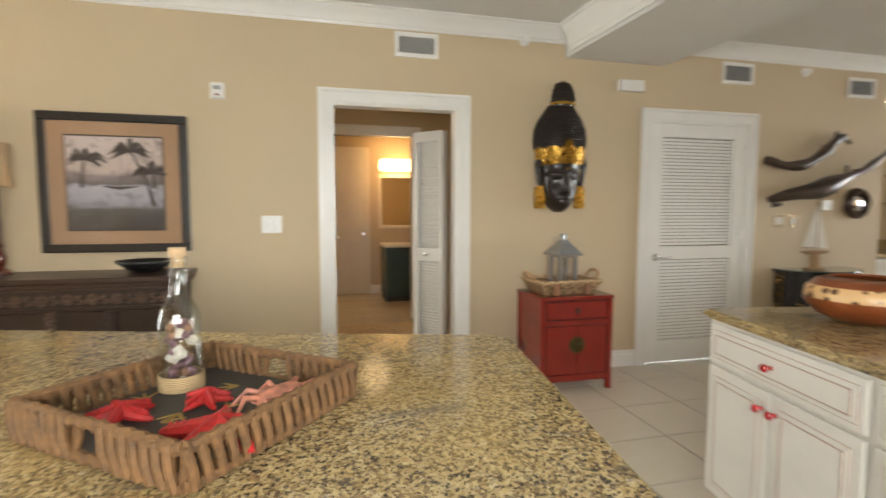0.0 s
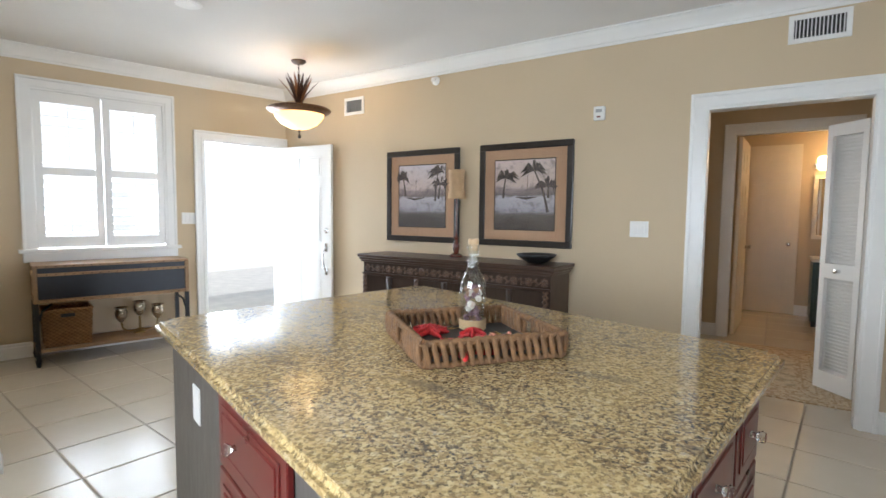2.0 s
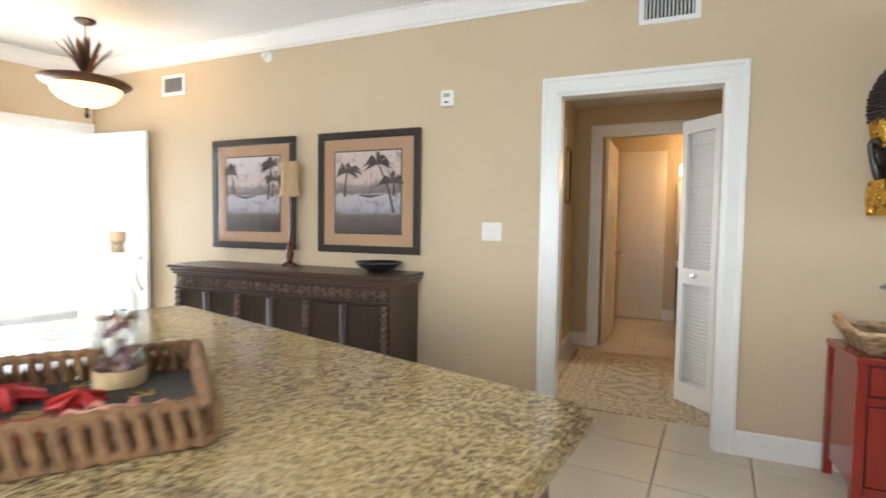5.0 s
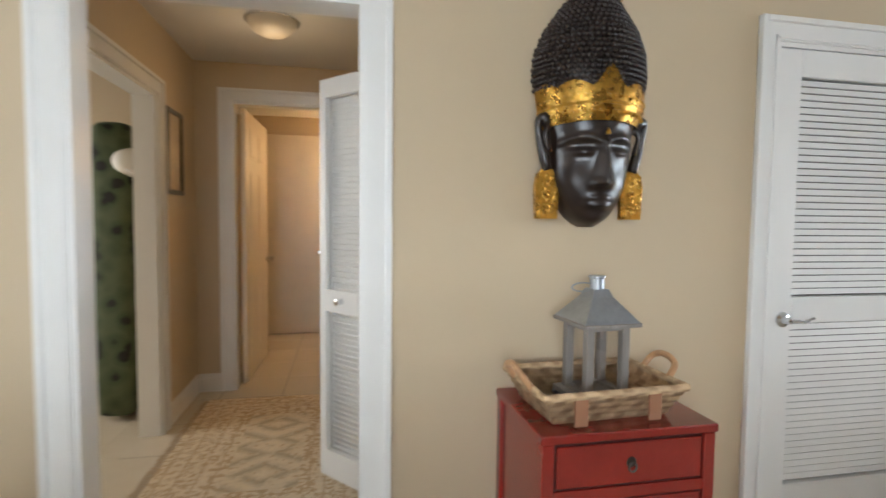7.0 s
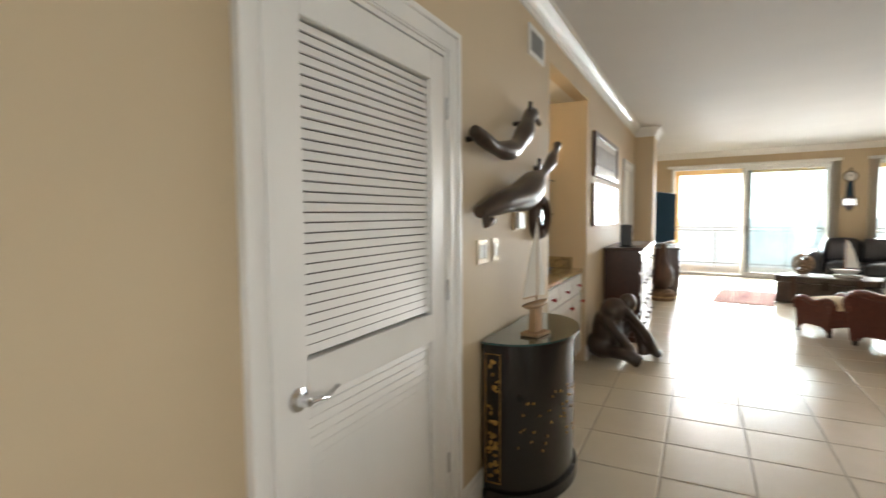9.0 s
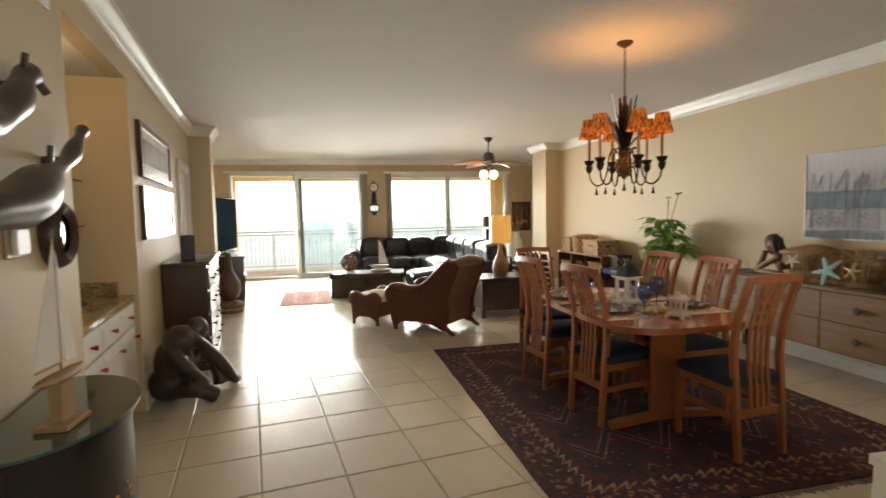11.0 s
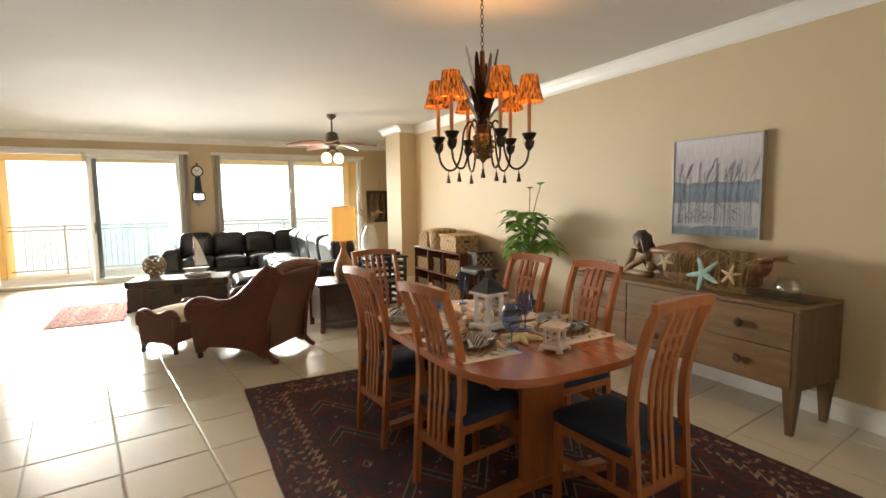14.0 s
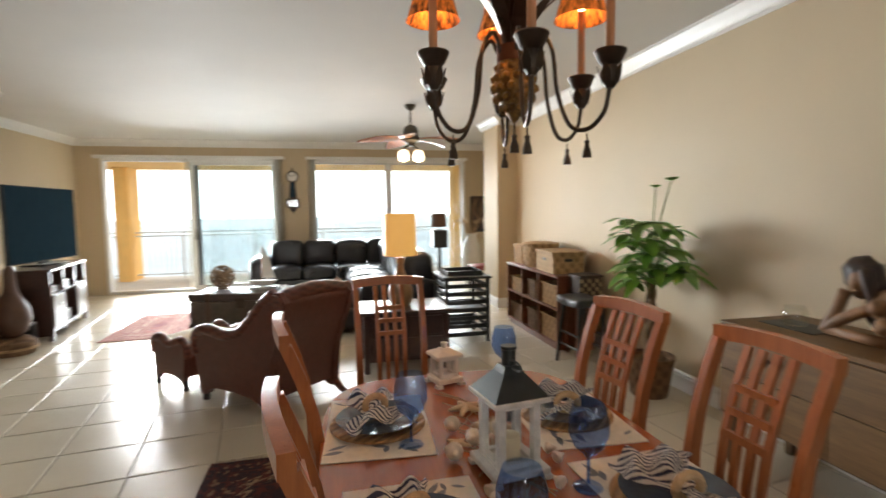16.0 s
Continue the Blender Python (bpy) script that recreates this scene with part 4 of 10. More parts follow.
for i in range(24):
    a = 2 * math.pi * i / 24 * 3.03
    tier = i % 3
    H, R = (0.20, 0.30, 0.42)[tier] + rnd.uniform(-0.03, 0.05), (0.15, 0.115, 0.075)[tier]
    pts, ws = [], []
    for s in (0, 0.2, 0.4, 0.6, 0.8, 1.0):
        rr = 0.025 + R * s ** (1.7 - 0.2 * tier)
        pts.append((rr * math.cos(a), rr * math.sin(a), 1.92 + H * s))
        ws.append(0.012 + 0.034 * math.sin(math.pi * min(1, 0.12 + 0.88 * s)) * (1 - 0.25 * s))
    bm = bmesh.new()
    ribbon(bm, pts, ws, 0.0025, up=Vector((math.cos(a), math.sin(a), 0.35)))
    part("leaf", bm, PALM, ch, smooth=False)
for i in range(6):
    a = 2 * math.pi * i / 6
    d = Vector((math.cos(a), math.sin(a), 0))
    bm = bmesh.new()
    pts = smooth_path([d * 0.045 + Vector((0, 0, 1.90)), d * 0.075 + Vector((0, 0, 1.955)), d * 0.115 + Vector((0, 0, 1.90)), d * 0.13 + Vector((0, 0, 1.78)), d * 0.165 + Vector((0, 0, 1.685)), d * 0.215 + Vector((0, 0, 1.668)), d * 0.26 + Vector((0, 0, 1.71)), d * 0.275 + Vector((0, 0, 1.775))], 5)
    tube(bm, pts, 0.0065, 8)
    arm = part("arm", bm, BRONZE, ch)
    M = Matrix.Translation(d * 0.275)
    bm = bmesh.new()
    lathe(bm, [(0, 1.77), (0.012, 1.772), (0.022, 1.79), (0.026, 1.815), (0.02, 1.832), (0.03, 1.84), (0.044, 1.868), (0.042, 1.872), (0.02, 1.85), (0, 1.85)], 18, M)
    for q in range(5):
        b_ = 2 * math.pi * q / 5
        ribbon(bm, [M @ Vector((0.02 * math.cos(b_), 0.02 * math.sin(b_), 1.785)), M @ Vector((0.027 * math.cos(b_), 0.027 * math.sin(b_), 1.81)), M @ Vector((0.034 * math.cos(b_), 0.034 * math.sin(b_), 1.832))], [0.02, 0.022, 0.006], 0.002, up=Vector((math.cos(b_), math.sin(b_), 0.1)))
    part("cup", bm, BRONZE, arm)
    bm = bmesh.new()
    lathe(bm, [(0, 1.85), (0.0115, 1.85), (0.0115, 2.075), (0, 2.075)], 14, M)
    part("candle_sleeve", bm, CANDLEROD, arm, "orange-brown candle sleeve")
    bm = bmesh.new()
    lathe(bm, [(0.087, 2.052), (0.084, 2.055), (0.068, 2.109), (0.057, 2.161), (0.051, 2.20), (0.049, 2.20), (0.055, 2.161), (0.066, 2.109), (0.082, 2.057), (0.087, 2.052)], 28, M)
    sh = part("shade", bm, SHADE, arm, "glowing orange raffia lamp shade")
    bm = bmesh.new()
    lathe(bm, [(0, 2.075), (0.008, 2.08), (0.011, 2.10), (0.006, 2.125), (0, 2.14)], 10, M)
    part("bulb", bm, BULB, arm)
    bm = bmesh.new()
    T = Matrix.Translation(d * 0.215)
    lathe(bm, [(0, 1.66), (0.002, 1.655), (0.002, 1.64), (0.008, 1.635), (0.006, 1.625), (0.012, 1.605), (0.013, 1.59), (0, 1.59)], 10, T)
    part("tassel", bm, BRONZE, arm)
    w = liv(CU, CV, 0, -12) @ (d * 0.275 + Vector((0, 0, 2.15)))
    bulb("chandelier_bulb", w, 4.4, (1.0, 0.46, 0.14), 0.012)
bm = bmesh.new()
lathe(bm, [(0, 1.705), (0.003, 1.70), (0.003, 1.672), (0.009, 1.668), (0.007, 1.657), (0.014, 1.635), (0.015, 1.617), (0, 1.617)], 10)
part("tassel", bm, BRONZE, ch)

# credenza
cr = thing("credenza", "rustic knotty wood six-drawer credenza on tapered legs", "sideboard", liv(0.415, 0.04))
L, D = 0.965, 0.52
bm = boxes((-L, 0, 0.79, L, D, 0.815), bev=0.004)
part("top", bm, RUSTIC, cr, smooth=False)
bm = boxes((-L + 0.002, 0.004, 0.295, -L + 0.03, D - 0.004, 0.789))
part("side_panel", bm, RUSTIC_SIDE, cr, smooth=False)
bm = boxes((L - 0.03, 0.004, 0.295, L - 0.002, D - 0.004, 0.789))
part("side_panel", bm, RUSTIC_SIDE, cr, smooth=False)
bm = boxes((-L + 0.03, 0.006, 0.297, L - 0.03, D - 0.02, 0.789))
part("carcass", bm, RUSTIC_SIDE, cr, smooth=False)
KNOB = wood("dark_knob", (0.10, 0.05, 0.025), (0.05, 0.025, 0.012), 0.35)
for i in range(3):
    for j in range(2):
        x0, x1 = -L + 0.034 + i * 0.6325, -L + 0.034 + (i + 1) * 0.6325 - 0.006
        z0, z1 = 0.312 + j * 0.238, 0.312 + (j + 1) * 0.238 - 0.006
        bm = boxes((x0, D - 0.02, z0, x1, D - 0.001, z1), bev=0.002)
        dr = part("drawer", bm, RUSTIC, cr, smooth=False)
        bm = bmesh.new()
        lathe(bm, [(0, 0), (0.012, 0), (0.011, 0.014), (0.026, 0.026), (0.029, 0.034), (0.022, 0.044), (0, 0.047)], 16, pose((x0 + x1) / 2, D - 0.001, (z0 + z1) / 2, -90, 0, 0))
        part("knob", bm, KNOB, dr)
for x in (-L + 0.07, L - 0.07):
    for y in (0.06, D - 0.06):
        bm = bmesh.new()
        bmesh.ops.create_cone(bm, cap_ends=True, segments=4, radius1=0.026, radius2=0.055, depth=0.297, matrix=pose(x + math.copysign(0.02, x), y, 0.1485, 0, 0, 45))
        part("leg", bm, RUSTIC_SIDE, cr, smooth=False)

# things on the credenza
CT = 0.816
CARVED = plain("carved_painted_wood", (0.23, 0.115, 0.05), 0.55, var=0.45, scale=9, bumps=0.3, bscale=70)
bm = bmesh.new()
blob(bm, (0.43, 0.0, 0.275), (0.062, 0.055, 0.085), sub=3)
blob(bm, (0.428, 0.05, 0.262), (0.010, 0.016, 0.020), sub=2)
blob(bm, (0.428, 0.045, 0.232), (0.020, 0.012, 0.007), sub=2)
skin = len(bm.faces)
blob(bm, (0.445, -0.018, 0.305), (0.088, 0.066, 0.088), sub=3, wob=0.15)
blob(bm, (0.385, -0.03, 0.20), (0.045, 0.05, 0.15), sub=3, wob=0.3)
tube(bm, smooth_path([(0.40, 0.03, 0.33), (0.365, 0.05, 0.26), (0.33, 0.05, 0.17), (0.30, 0.06, 0.10)], 5), lambda q: 0.03 - 0.012 * q, 9)
hair = len(bm.faces)
tube(bm, smooth_path([(0.35, 0.0, 0.19), (0.28, 0.0, 0.17), (0.16, -0.01, 0.17), (0.02, 0.0, 0.19), (-0.10, 0.0, 0.19), (-0.28, 0.0, 0.15), (-0.45, 0.0, 0.13), (-0.58, 0.02, 0.16), (-0.62, 0.04, 0.22)], 5), lambda s: 0.045 + 0.075 * math.sin(min(1, s * 1.25) * math.pi) * (1 - 0.25 * s) + 0.02 * (1 - s), 16)
tube(bm, smooth_path([(0.34, 0.05, 0.17), (0.47, 0.07, 0.09), (0.55, 0.06, 0.03), (0.50, 0.06, 0.13), (0.47, 0.05, 0.23)], 5), 0.027, 10)
tube(bm, smooth_path([(0.27, 0.06, 0.23), (0.12, 0.09, 0.24), (-0.02, 0.09, 0.24)], 5), 0.026, 10)
tube(bm, [(0.55, 0.06, 0.03), (0.35, 0.08, 0.028), (0.25, 0.08, 0.03)], 0.026, 10)
blob(bm, (0.29, 0.085, 0.18), (0.045, 0.045, 0.042), sub=2)
blob(bm, (0.26, 0.085, 0.10), (0.045, 0.045, 0.042), sub=2)
for s in (-1, 1):
    ribbon(bm, [(-0.60, 0.03, 0.20), (-0.64, 0.04 + s * 0.05, 0.25), (-0.70, 0.04 + s * 0.10, 0.26)], [0.03, 0.09, 0.02], 0.02)
tube(bm, [(-0.55, 0.0, 0.10), (-0.3, 0.0, 0.06), (0.0, 0.0, 0.06), (0.2, 0.0, 0.06)], lambda s: 0.06, 12)
statue = solo("statue", bm, CARVED, "carved wooden reclining mermaid on the credenza", "statue", liv(0.415, 0.27, CT, 0), smooth="all")
statue.data.materials.append(plain("dark_carved_hair", (0.035, 0.018, 0.011), 0.5, var=0.4, scale=30, bumps=0.6, bscale=60))
for f in statue.data.polygons[skin:hair]:
    f.material_index = 1
NETM = plain("raffia_net", (0.36, 0.25, 0.12), 0.9, var=0.35, scale=40)
bm = bmesh.new()
rnd = random.Random(21)
for k in range(60):
    s0 = rnd.uniform(-0.56, 0.08)
    w = rnd.uniform(0.10, 0.20) * rnd.choice((-1, 1))
    pts = []
    for q in range(8):
        a = math.pi * (0.02 + 0.80 * q / 7)
        x = s0 + w * q / 7
        r = 0.135 + 0.02 * math.sin(x * 9 + q)
        pts.append((x, 0.005 + r * math.cos(a) * 1.05, max(0.004, 0.13 + r * math.sin(a) - (0.13 if q == 0 else 0))))
    tube(bm, pts, 0.0028, 5)
for k in range(70):
    x, y, z = rnd.uniform(-0.55, 0.1), rnd.uniform(0.12, 0.19), rnd.uniform(0.006, 0.05)
    a = rnd.uniform(0, 6.3)
    tube(bm, [(x, y, z), (x + 0.05 * math.cos(a), y + 0.025 * math.sin(a), z * 0.6 + 0.004), (x + 0.09 * math.cos(a + 0.6), y + 0.04 * math.sin(a + 0.6), 0.006)], 0.003, 5)
solo("fishing_net", bm, NETM, "tangled tan fishing net draped over the statue", "net", liv(0.415, 0.27, CT, 0))
BLUESTAR = plain("pale_blue_starfish", (0.33, 0.55, 0.55), 0.8, var=0.12, scale=40, bumps=0.3)
CREAMSTAR = plain("cream_starfish", (0.70, 0.58, 0.44), 0.8, var=0.12, scale=40, bumps=0.3)
for x, z, R, mt, lab, a in ((-0.27, 0.115, 0.13, BLUESTAR, "pale blue starfish leaning on the net", 12), (0.05, 0.17, 0.075, CREAMSTAR, "cream starfish caught in the net", 30), (-0.47, 0.13, 0.075, NATSTAR, "tan starfish caught in the net", 50)):
    bm = bmesh.new()
    starfish_mesh(bm, R, 0, 0.016, fat=0.16)
    solo("starfish", bm, mt, lab, "starfish", liv(0.415 + x, 0.27 + 0.185, CT + z) @ pose(0, 0, 0, -72, 0, 0) @ pose(0, 0, 0, 0, 0, a), group="starfish on the net")
JAR = thin_glass("clear_jar", (0.965, 0.98, 0.975))
for u, v, s in ((1.14, 0.32, 0.9), (-0.36, 0.33, 1.15)):
    lathe_thing("glass_jar", "squat clear glass jar with a cork rim", "jar", [(0, 0), (0.055 * s, 0), (0.065 * s, 0.012), (0.067 * s, 0.075 * s), (0.058 * s, 0.095 * s), (0.052 * s, 0.10 * s), (0.054 * s, 0.115 * s), (0.050 * s, 0.115 * s), (0.048 * s, 0.10 * s), (0.062 * s, 0.075 * s), (0.06 * s, 0.014), (0, 0.008)], JAR, liv(u, v, CT + 0.006), 24, "jars on the credenza")
bm = boxes((-0.19, -0.11, 0, 0.19, 0.11, 0.005), bev=0.002)
solo("tray", bm, BLACKISH, "flat black rattan mat under the jar", "mat", liv(-0.33, 0.31, CT))
bm = boxes((-0.16, -0.1, 0, 0.16, 0.1, 0.005), bev=0.002)
solo("tray", bm, BLACKISH, "flat black rattan mat under the jar", "mat", liv(1.12, 0.31, CT))

# the reed painting
def reed_canvas_mat():
    m, t, b = principled("reed_painting")
    v = coords(t)
    sep = t.nodes.new("ShaderNodeSeparateXYZ")
    t.links.new(v, sep.inputs[0])
    nz = noise_tex(t, coords(t, (3, 1, 9)), 2.0, 5)
    wob = node(t, "ShaderNodeMath", [(nz, 0)], op="MULTIPLY", vals={1: 0.10})
    h = node(t, "ShaderNodeMath", [(sep.outputs[2], 0), (wob.outputs[0], 1)], op="ADD")
    c = ramp(t, node(t, "ShaderNodeMapRange", [(h.outputs[0], 0)], vals={1: 0.05, 2: 0.83}).outputs[0], [(0.0, (0.05, 0.09, 0.12)), (0.09, (0.06, 0.11, 0.15)), (0.12, (0.42, 0.43, 0.47)), (0.33, (0.45, 0.46, 0.50)), (0.36, (0.09, 0.16, 0.22)), (0.50, (0.13, 0.21, 0.28)), (0.54, (0.07, 0.12, 0.17)), (0.56, (0.50, 0.48, 0.52)), (0.72, (0.46, 0.43, 0.47)), (1.0, (0.62, 0.59, 0.64))])
    str_ = noise_tex(t, coords(t, (30, 1, 4)), 2.0, 4)
    c = mix(t, 0.22, c, ramp(t, str_, [(0.3, (0.10, 0.14, 0.18)), (0.7, (0.68, 0.67, 0.70))]))
    t.links.new(c, b.inputs["Base Color"])
    b.inputs["Roughness"].default_value = 0.6
    bump(t, b, noise_tex(t, v, 300), 0.2, 0.002)
    return m


pic = thing("painting", "seascape painting of grey reeds before dark water", "painting", liv(0.0, 0.0, 1.165) @ Matrix.Diagonal((0.95, 1, 1, 1)))
bm = boxes((0.012, 0.004, 0.012, 0.768, 0.036, 0.776))
part("canvas", bm, reed_canvas_mat(), pic, smooth=False)
bm = boxes((0, 0.002, 0, 0.78, 0.044, 0.012), (0, 0.002, 0.776, 0.78, 0.044, 0.788), (0, 0.002, 0.012, 0.012, 0.044, 0.776), (0.768, 0.002, 0.012, 0.78, 0.044, 0.776))
part("frame", bm, plain("silver_frame", (0.42, 0.42, 0.40), 0.35, 0.6), pic, "thin silver-grey frame", smooth=False)
bm = bmesh.new()
rnd = random.Random(5)
for i in range(70):
    x, H = rnd.uniform(0.05, 0.73), rnd.uniform(0.15, 0.5)
    lean = rnd.uniform(-0.16, 0.05)
    pts = [(x + lean * s * s, 0.0375, 0.10 + H * s) for s in (0, 0.3, 0.6, 0.8, 1)]
    if pts[-1][0] < 0.03:
        continue
    ribbon(bm, pts, [0.0022, 0.002, 0.0016, 0.0014, 0.001], 0.0012, up=Vector((0, 1, 0)))
    if H > 0.36:
        for k in range(7):
            s = 0.82 + 0.03 * k
            px, pz = x + lean * s * s, 0.10 + H * s
            ribbon(bm, [(px, 0.0378, pz), (px - 0.018 + lean * 0.03, 0.0378, pz + 0.022)], [0.0035, 0.001], 0.0012, up=Vector((0, 1, 0)))
for i in range(26):
    x, z = rnd.uniform(0.06, 0.7), rnd.uniform(0.12, 0.28)
    d = rnd.choice((-1, 1)) * rnd.uniform(0.03, 0.07)
    if 0.02 < x + 2 * d < 0.75:
        ribbon(bm, [(x, 0.038, z), (x + d, 0.038, z + 0.035), (x + 2 * d, 0.038, z + 0.01)], [0.002, 0.009, 0.001], 0.0012, up=Vector((0, 1, 0)))
part("painted_reeds", bm, plain("reed_strokes", (0.20, 0.22, 0.26), 0.7, var=0.5, scale=14), pic, "dark grey painted reed strokes", smooth=False)

# round lidded basket beside the credenza
DKRATTAN = weave("dark_rattan", (0.16, 0.10, 0.06), (0.05, 0.03, 0.018), 120, 90)
bk = thing("rattan_basket", "round dark rattan basket with a lid and handles", "basket", liv(-1.70, 0.52))
bm = bmesh.new()
lathe(bm, [(0, 0), (0.165, 0), (0.185, 0.02), (0.20, 0.2), (0.205, 0.36), (0.195, 0.37), (0.19, 0.2), (0, 0.02)], 32)
part("body", bm, DKRATTAN, bk)
bm = bmesh.new()
lathe(bm, [(0, 0.395), (0.15, 0.39), (0.205, 0.382), (0.212, 0.372), (0.205, 0.362), (0, 0.362)], 32)
part("lid", bm, DKRATTAN, bk)
for a in (60, 240):
    bm = bmesh.new()
    d, e = Vector((math.cos(radians(a)), math.sin(radians(a)), 0)), Vector((-math.sin(radians(a)), math.cos(radians(a)), 0))
    tube(bm, smooth_path([d * 0.2 + e * 0.06 + Vector((0, 0, 0.32)), d * 0.225 + e * 0.05 + Vector((0, 0, 0.26)), d * 0.23 + Vector((0, 0, 0.235)), d * 0.225 - e * 0.05 + Vector((0, 0, 0.26)), d * 0.2 - e * 0.06 + Vector((0, 0, 0.32))], 4), 0.008, 8)
    part("handle", bm, BLACKISH, bk, "black iron drop handle")


# ---- kitchen: island and peninsula ----
REDPAINT = plain("red_cabinet_paint", (0.11, 0.009, 0.008), 0.3, var=0.2, scale=7, coat=0.2)
GREYWOOD = wood("grey_brown_panel", (0.13, 0.115, 0.10), (0.07, 0.06, 0.052), 0.5, axis=2)
CREAM = plain("antique_white_paint", (0.74, 0.71, 0.65), 0.4, var=0.05, scale=5)
GLAZE = plain("brown_glaze_line", (0.42, 0.27, 0.17), 0.6, var=0.2)
CRYSTAL = glass("crystal_knob", (0.97, 0.97, 0.98), 0.0, 1.55)
REDKNOB = plain("red_ceramic_knob", (0.42, 0.006, 0.008), 0.12, var=0.1, coat=0.6)
IZ = 0.93


def quad_slab(bm, quad, z0, z1, bev, seg=3):
    extrude_outline(bm, quad, z0, z1)
    bmesh.ops.bevel(bm, geom=[e for e in bm.edges], offset=bev, segments=seg, affect="EDGES")


def inset_quad(q, d):
    c = Vector((sum(p[0] for p in q) / 4, sum(p[1] for p in q) / 4))
    out = []
    n = len(q)
    for i in range(n):
        p, a, b = Vector(q[i]), Vector(q[i - 1]), Vector(q[(i + 1) % n])
        e1, e2 = (a - p).normalized(), (b - p).normalized()
        s = abs(e1.x * e2.y - e1.y * e2.x)
        out.append(tuple(p + (e1 + e2) * d / max(0.3, s)))
    return out


def edge_pose(p, q, z=0.0):
    """Local x along the edge from p to q, local -y outwards (for a counter-clockwise outline)."""
    p, q = Vector(p), Vector(q)
    return pose(p.x, p.y, z, 0, 0, math.degrees(math.atan2(q.y - p.y, q.x - p.x))), (q - p).length


def raised_front(parent, name, x0, z0, x1, z1, m, mat_, knob_mat, knobs, line=None, rail=0.05):
    """A cabinet front with a raised centre panel and knobs, on the plane y = 0, facing -y."""
    bm = boxes((x0, -0.018, z0, x1, -0.001, z1), bev=0.003)
    if x1 - x0 > 2.6 * rail and z1 - z0 > 2.6 * rail:
        box(bm, x0 + rail, -0.024, z0 + rail, x1 - rail, -0.017, z1 - rail, bev=0.006)
        box(bm, x0 + rail - 0.014, -0.0215, z0 + rail - 0.014, x1 - rail + 0.014, -0.0175, z1 - rail + 0.014, bev=0.0018)
    o = part(name, bm, mat_, parent, smooth=False, m=m)
    if line:
        bm = bmesh.new()
        for r_, t_ in ((rail - 0.016, 0.004), (rail + 0.004, 0.003)):
            a, b, c, d = x0 + r_, x1 - r_, z0 + r_, z1 - r_
            y0, y1 = (-0.0195, -0.0178) if r_ < rail else (-0.0255, -0.0236)
            if b - a < 0.02 or d - c < 0.02:
                continue
            box(bm, a, y0, c, b, y1, c + t_)
            box(bm, a, y0, d - t_, b, y1, d)
            box(bm, a, y0, c + t_, a + t_, y1, d - t_)
            box(bm, b - t_, y0, c + t_, b, y1, d - t_)
        part("glaze_line", bm, line, o, "brown antique glaze line", smooth=False)
    for kx, kz in knobs:
        bm = bmesh.new()
        lathe(bm, [(0, 0), (0.009, 0), (0.006, 0.012), (0.013, 0.018), (0.0165, 0.026), (0.013, 0.034), (0, 0.037)], 14, pose(kx, -0.024 if x1 - x0 > 2.6 * rail and z1 - z0 > 2.6 * rail else -0.018, kz, 90, 0, 0))
        part("knob", bm, knob_mat, o)
    return o


ISL = [(-0.47, 0.40), (1.317, -0.16), (1.52, 1.28), (-0.23, 1.78)]
isl = thing("kitchen_island", "kitchen island with red drawers and grey-brown panels", "kitchen island")
bm = bmesh.new()
inner = inset_quad(ISL, 0.055)
for i, j in ((2, 1), (3, 0)):
    p, q = Vector(inner[i]), Vector(inner[j])
    inner[i] = tuple(p + (q - p).normalized() * 0.10)
extrude_outline(bm, inner, 0.0, IZ - 0.04)
part("body", bm, GREYWOOD, isl, smooth=False)
mS, LS = edge_pose(inner[0], inner[1])
for x0, x1 in ((0.68, 1.16),):
    raised_front(isl, "drawer", x0, 0.66, x1, 0.87, mS, REDPAINT, CRYSTAL, [((x0 + x1) / 2 - 0.06, 0.77)])
    raised_front(isl, "cabinet_door", x0, 0.12, x1, 0.65, mS, REDPAINT, CRYSTAL, [(x1 - 0.07, 0.56)])
bm = boxes((0.33, -0.006, 0.66, 0.41, -0.001, 0.78), bev=0.002)
part("outlet", bm, WHITE, isl, "white wall outlet plate", smooth=False, m=mS)
mE, LE = edge_pose(inner[1], inner[2])
for x0, x1 in ((0.10, 0.50), (0.52, 0.92), (0.94, LE - 0.03)):
    raised_front(isl, "drawer", x0, 0.66, x1, 0.87, mE, REDPAINT, CRYSTAL, [((x0 + x1) / 2, 0.77)])
    raised_front(isl, "cabinet_door", x0, 0.12, x1, 0.65, mE, REDPAINT, CRYSTAL, [(x0 + 0.05, 0.56)])
bm = bmesh.new()
extrude_outline(bm, ISL, IZ - 0.042, IZ)
bmesh.ops.bevel(bm, geom=[e for e in bm.edges if abs(e.verts[0].co.z - e.verts[1].co.z) > 0.01], offset=0.035, segments=4, affect="EDGES")
bmesh.ops.bevel(bm, geom=[e for e in bm.edges if abs(e.verts[0].co.z - e.verts[1].co.z) < 1e-4], offset=0.014, segments=3, affect="EDGES")
solo("granite_worktop", bm, GRANITE, "polished gold and black speckled granite worktop", "worktop")

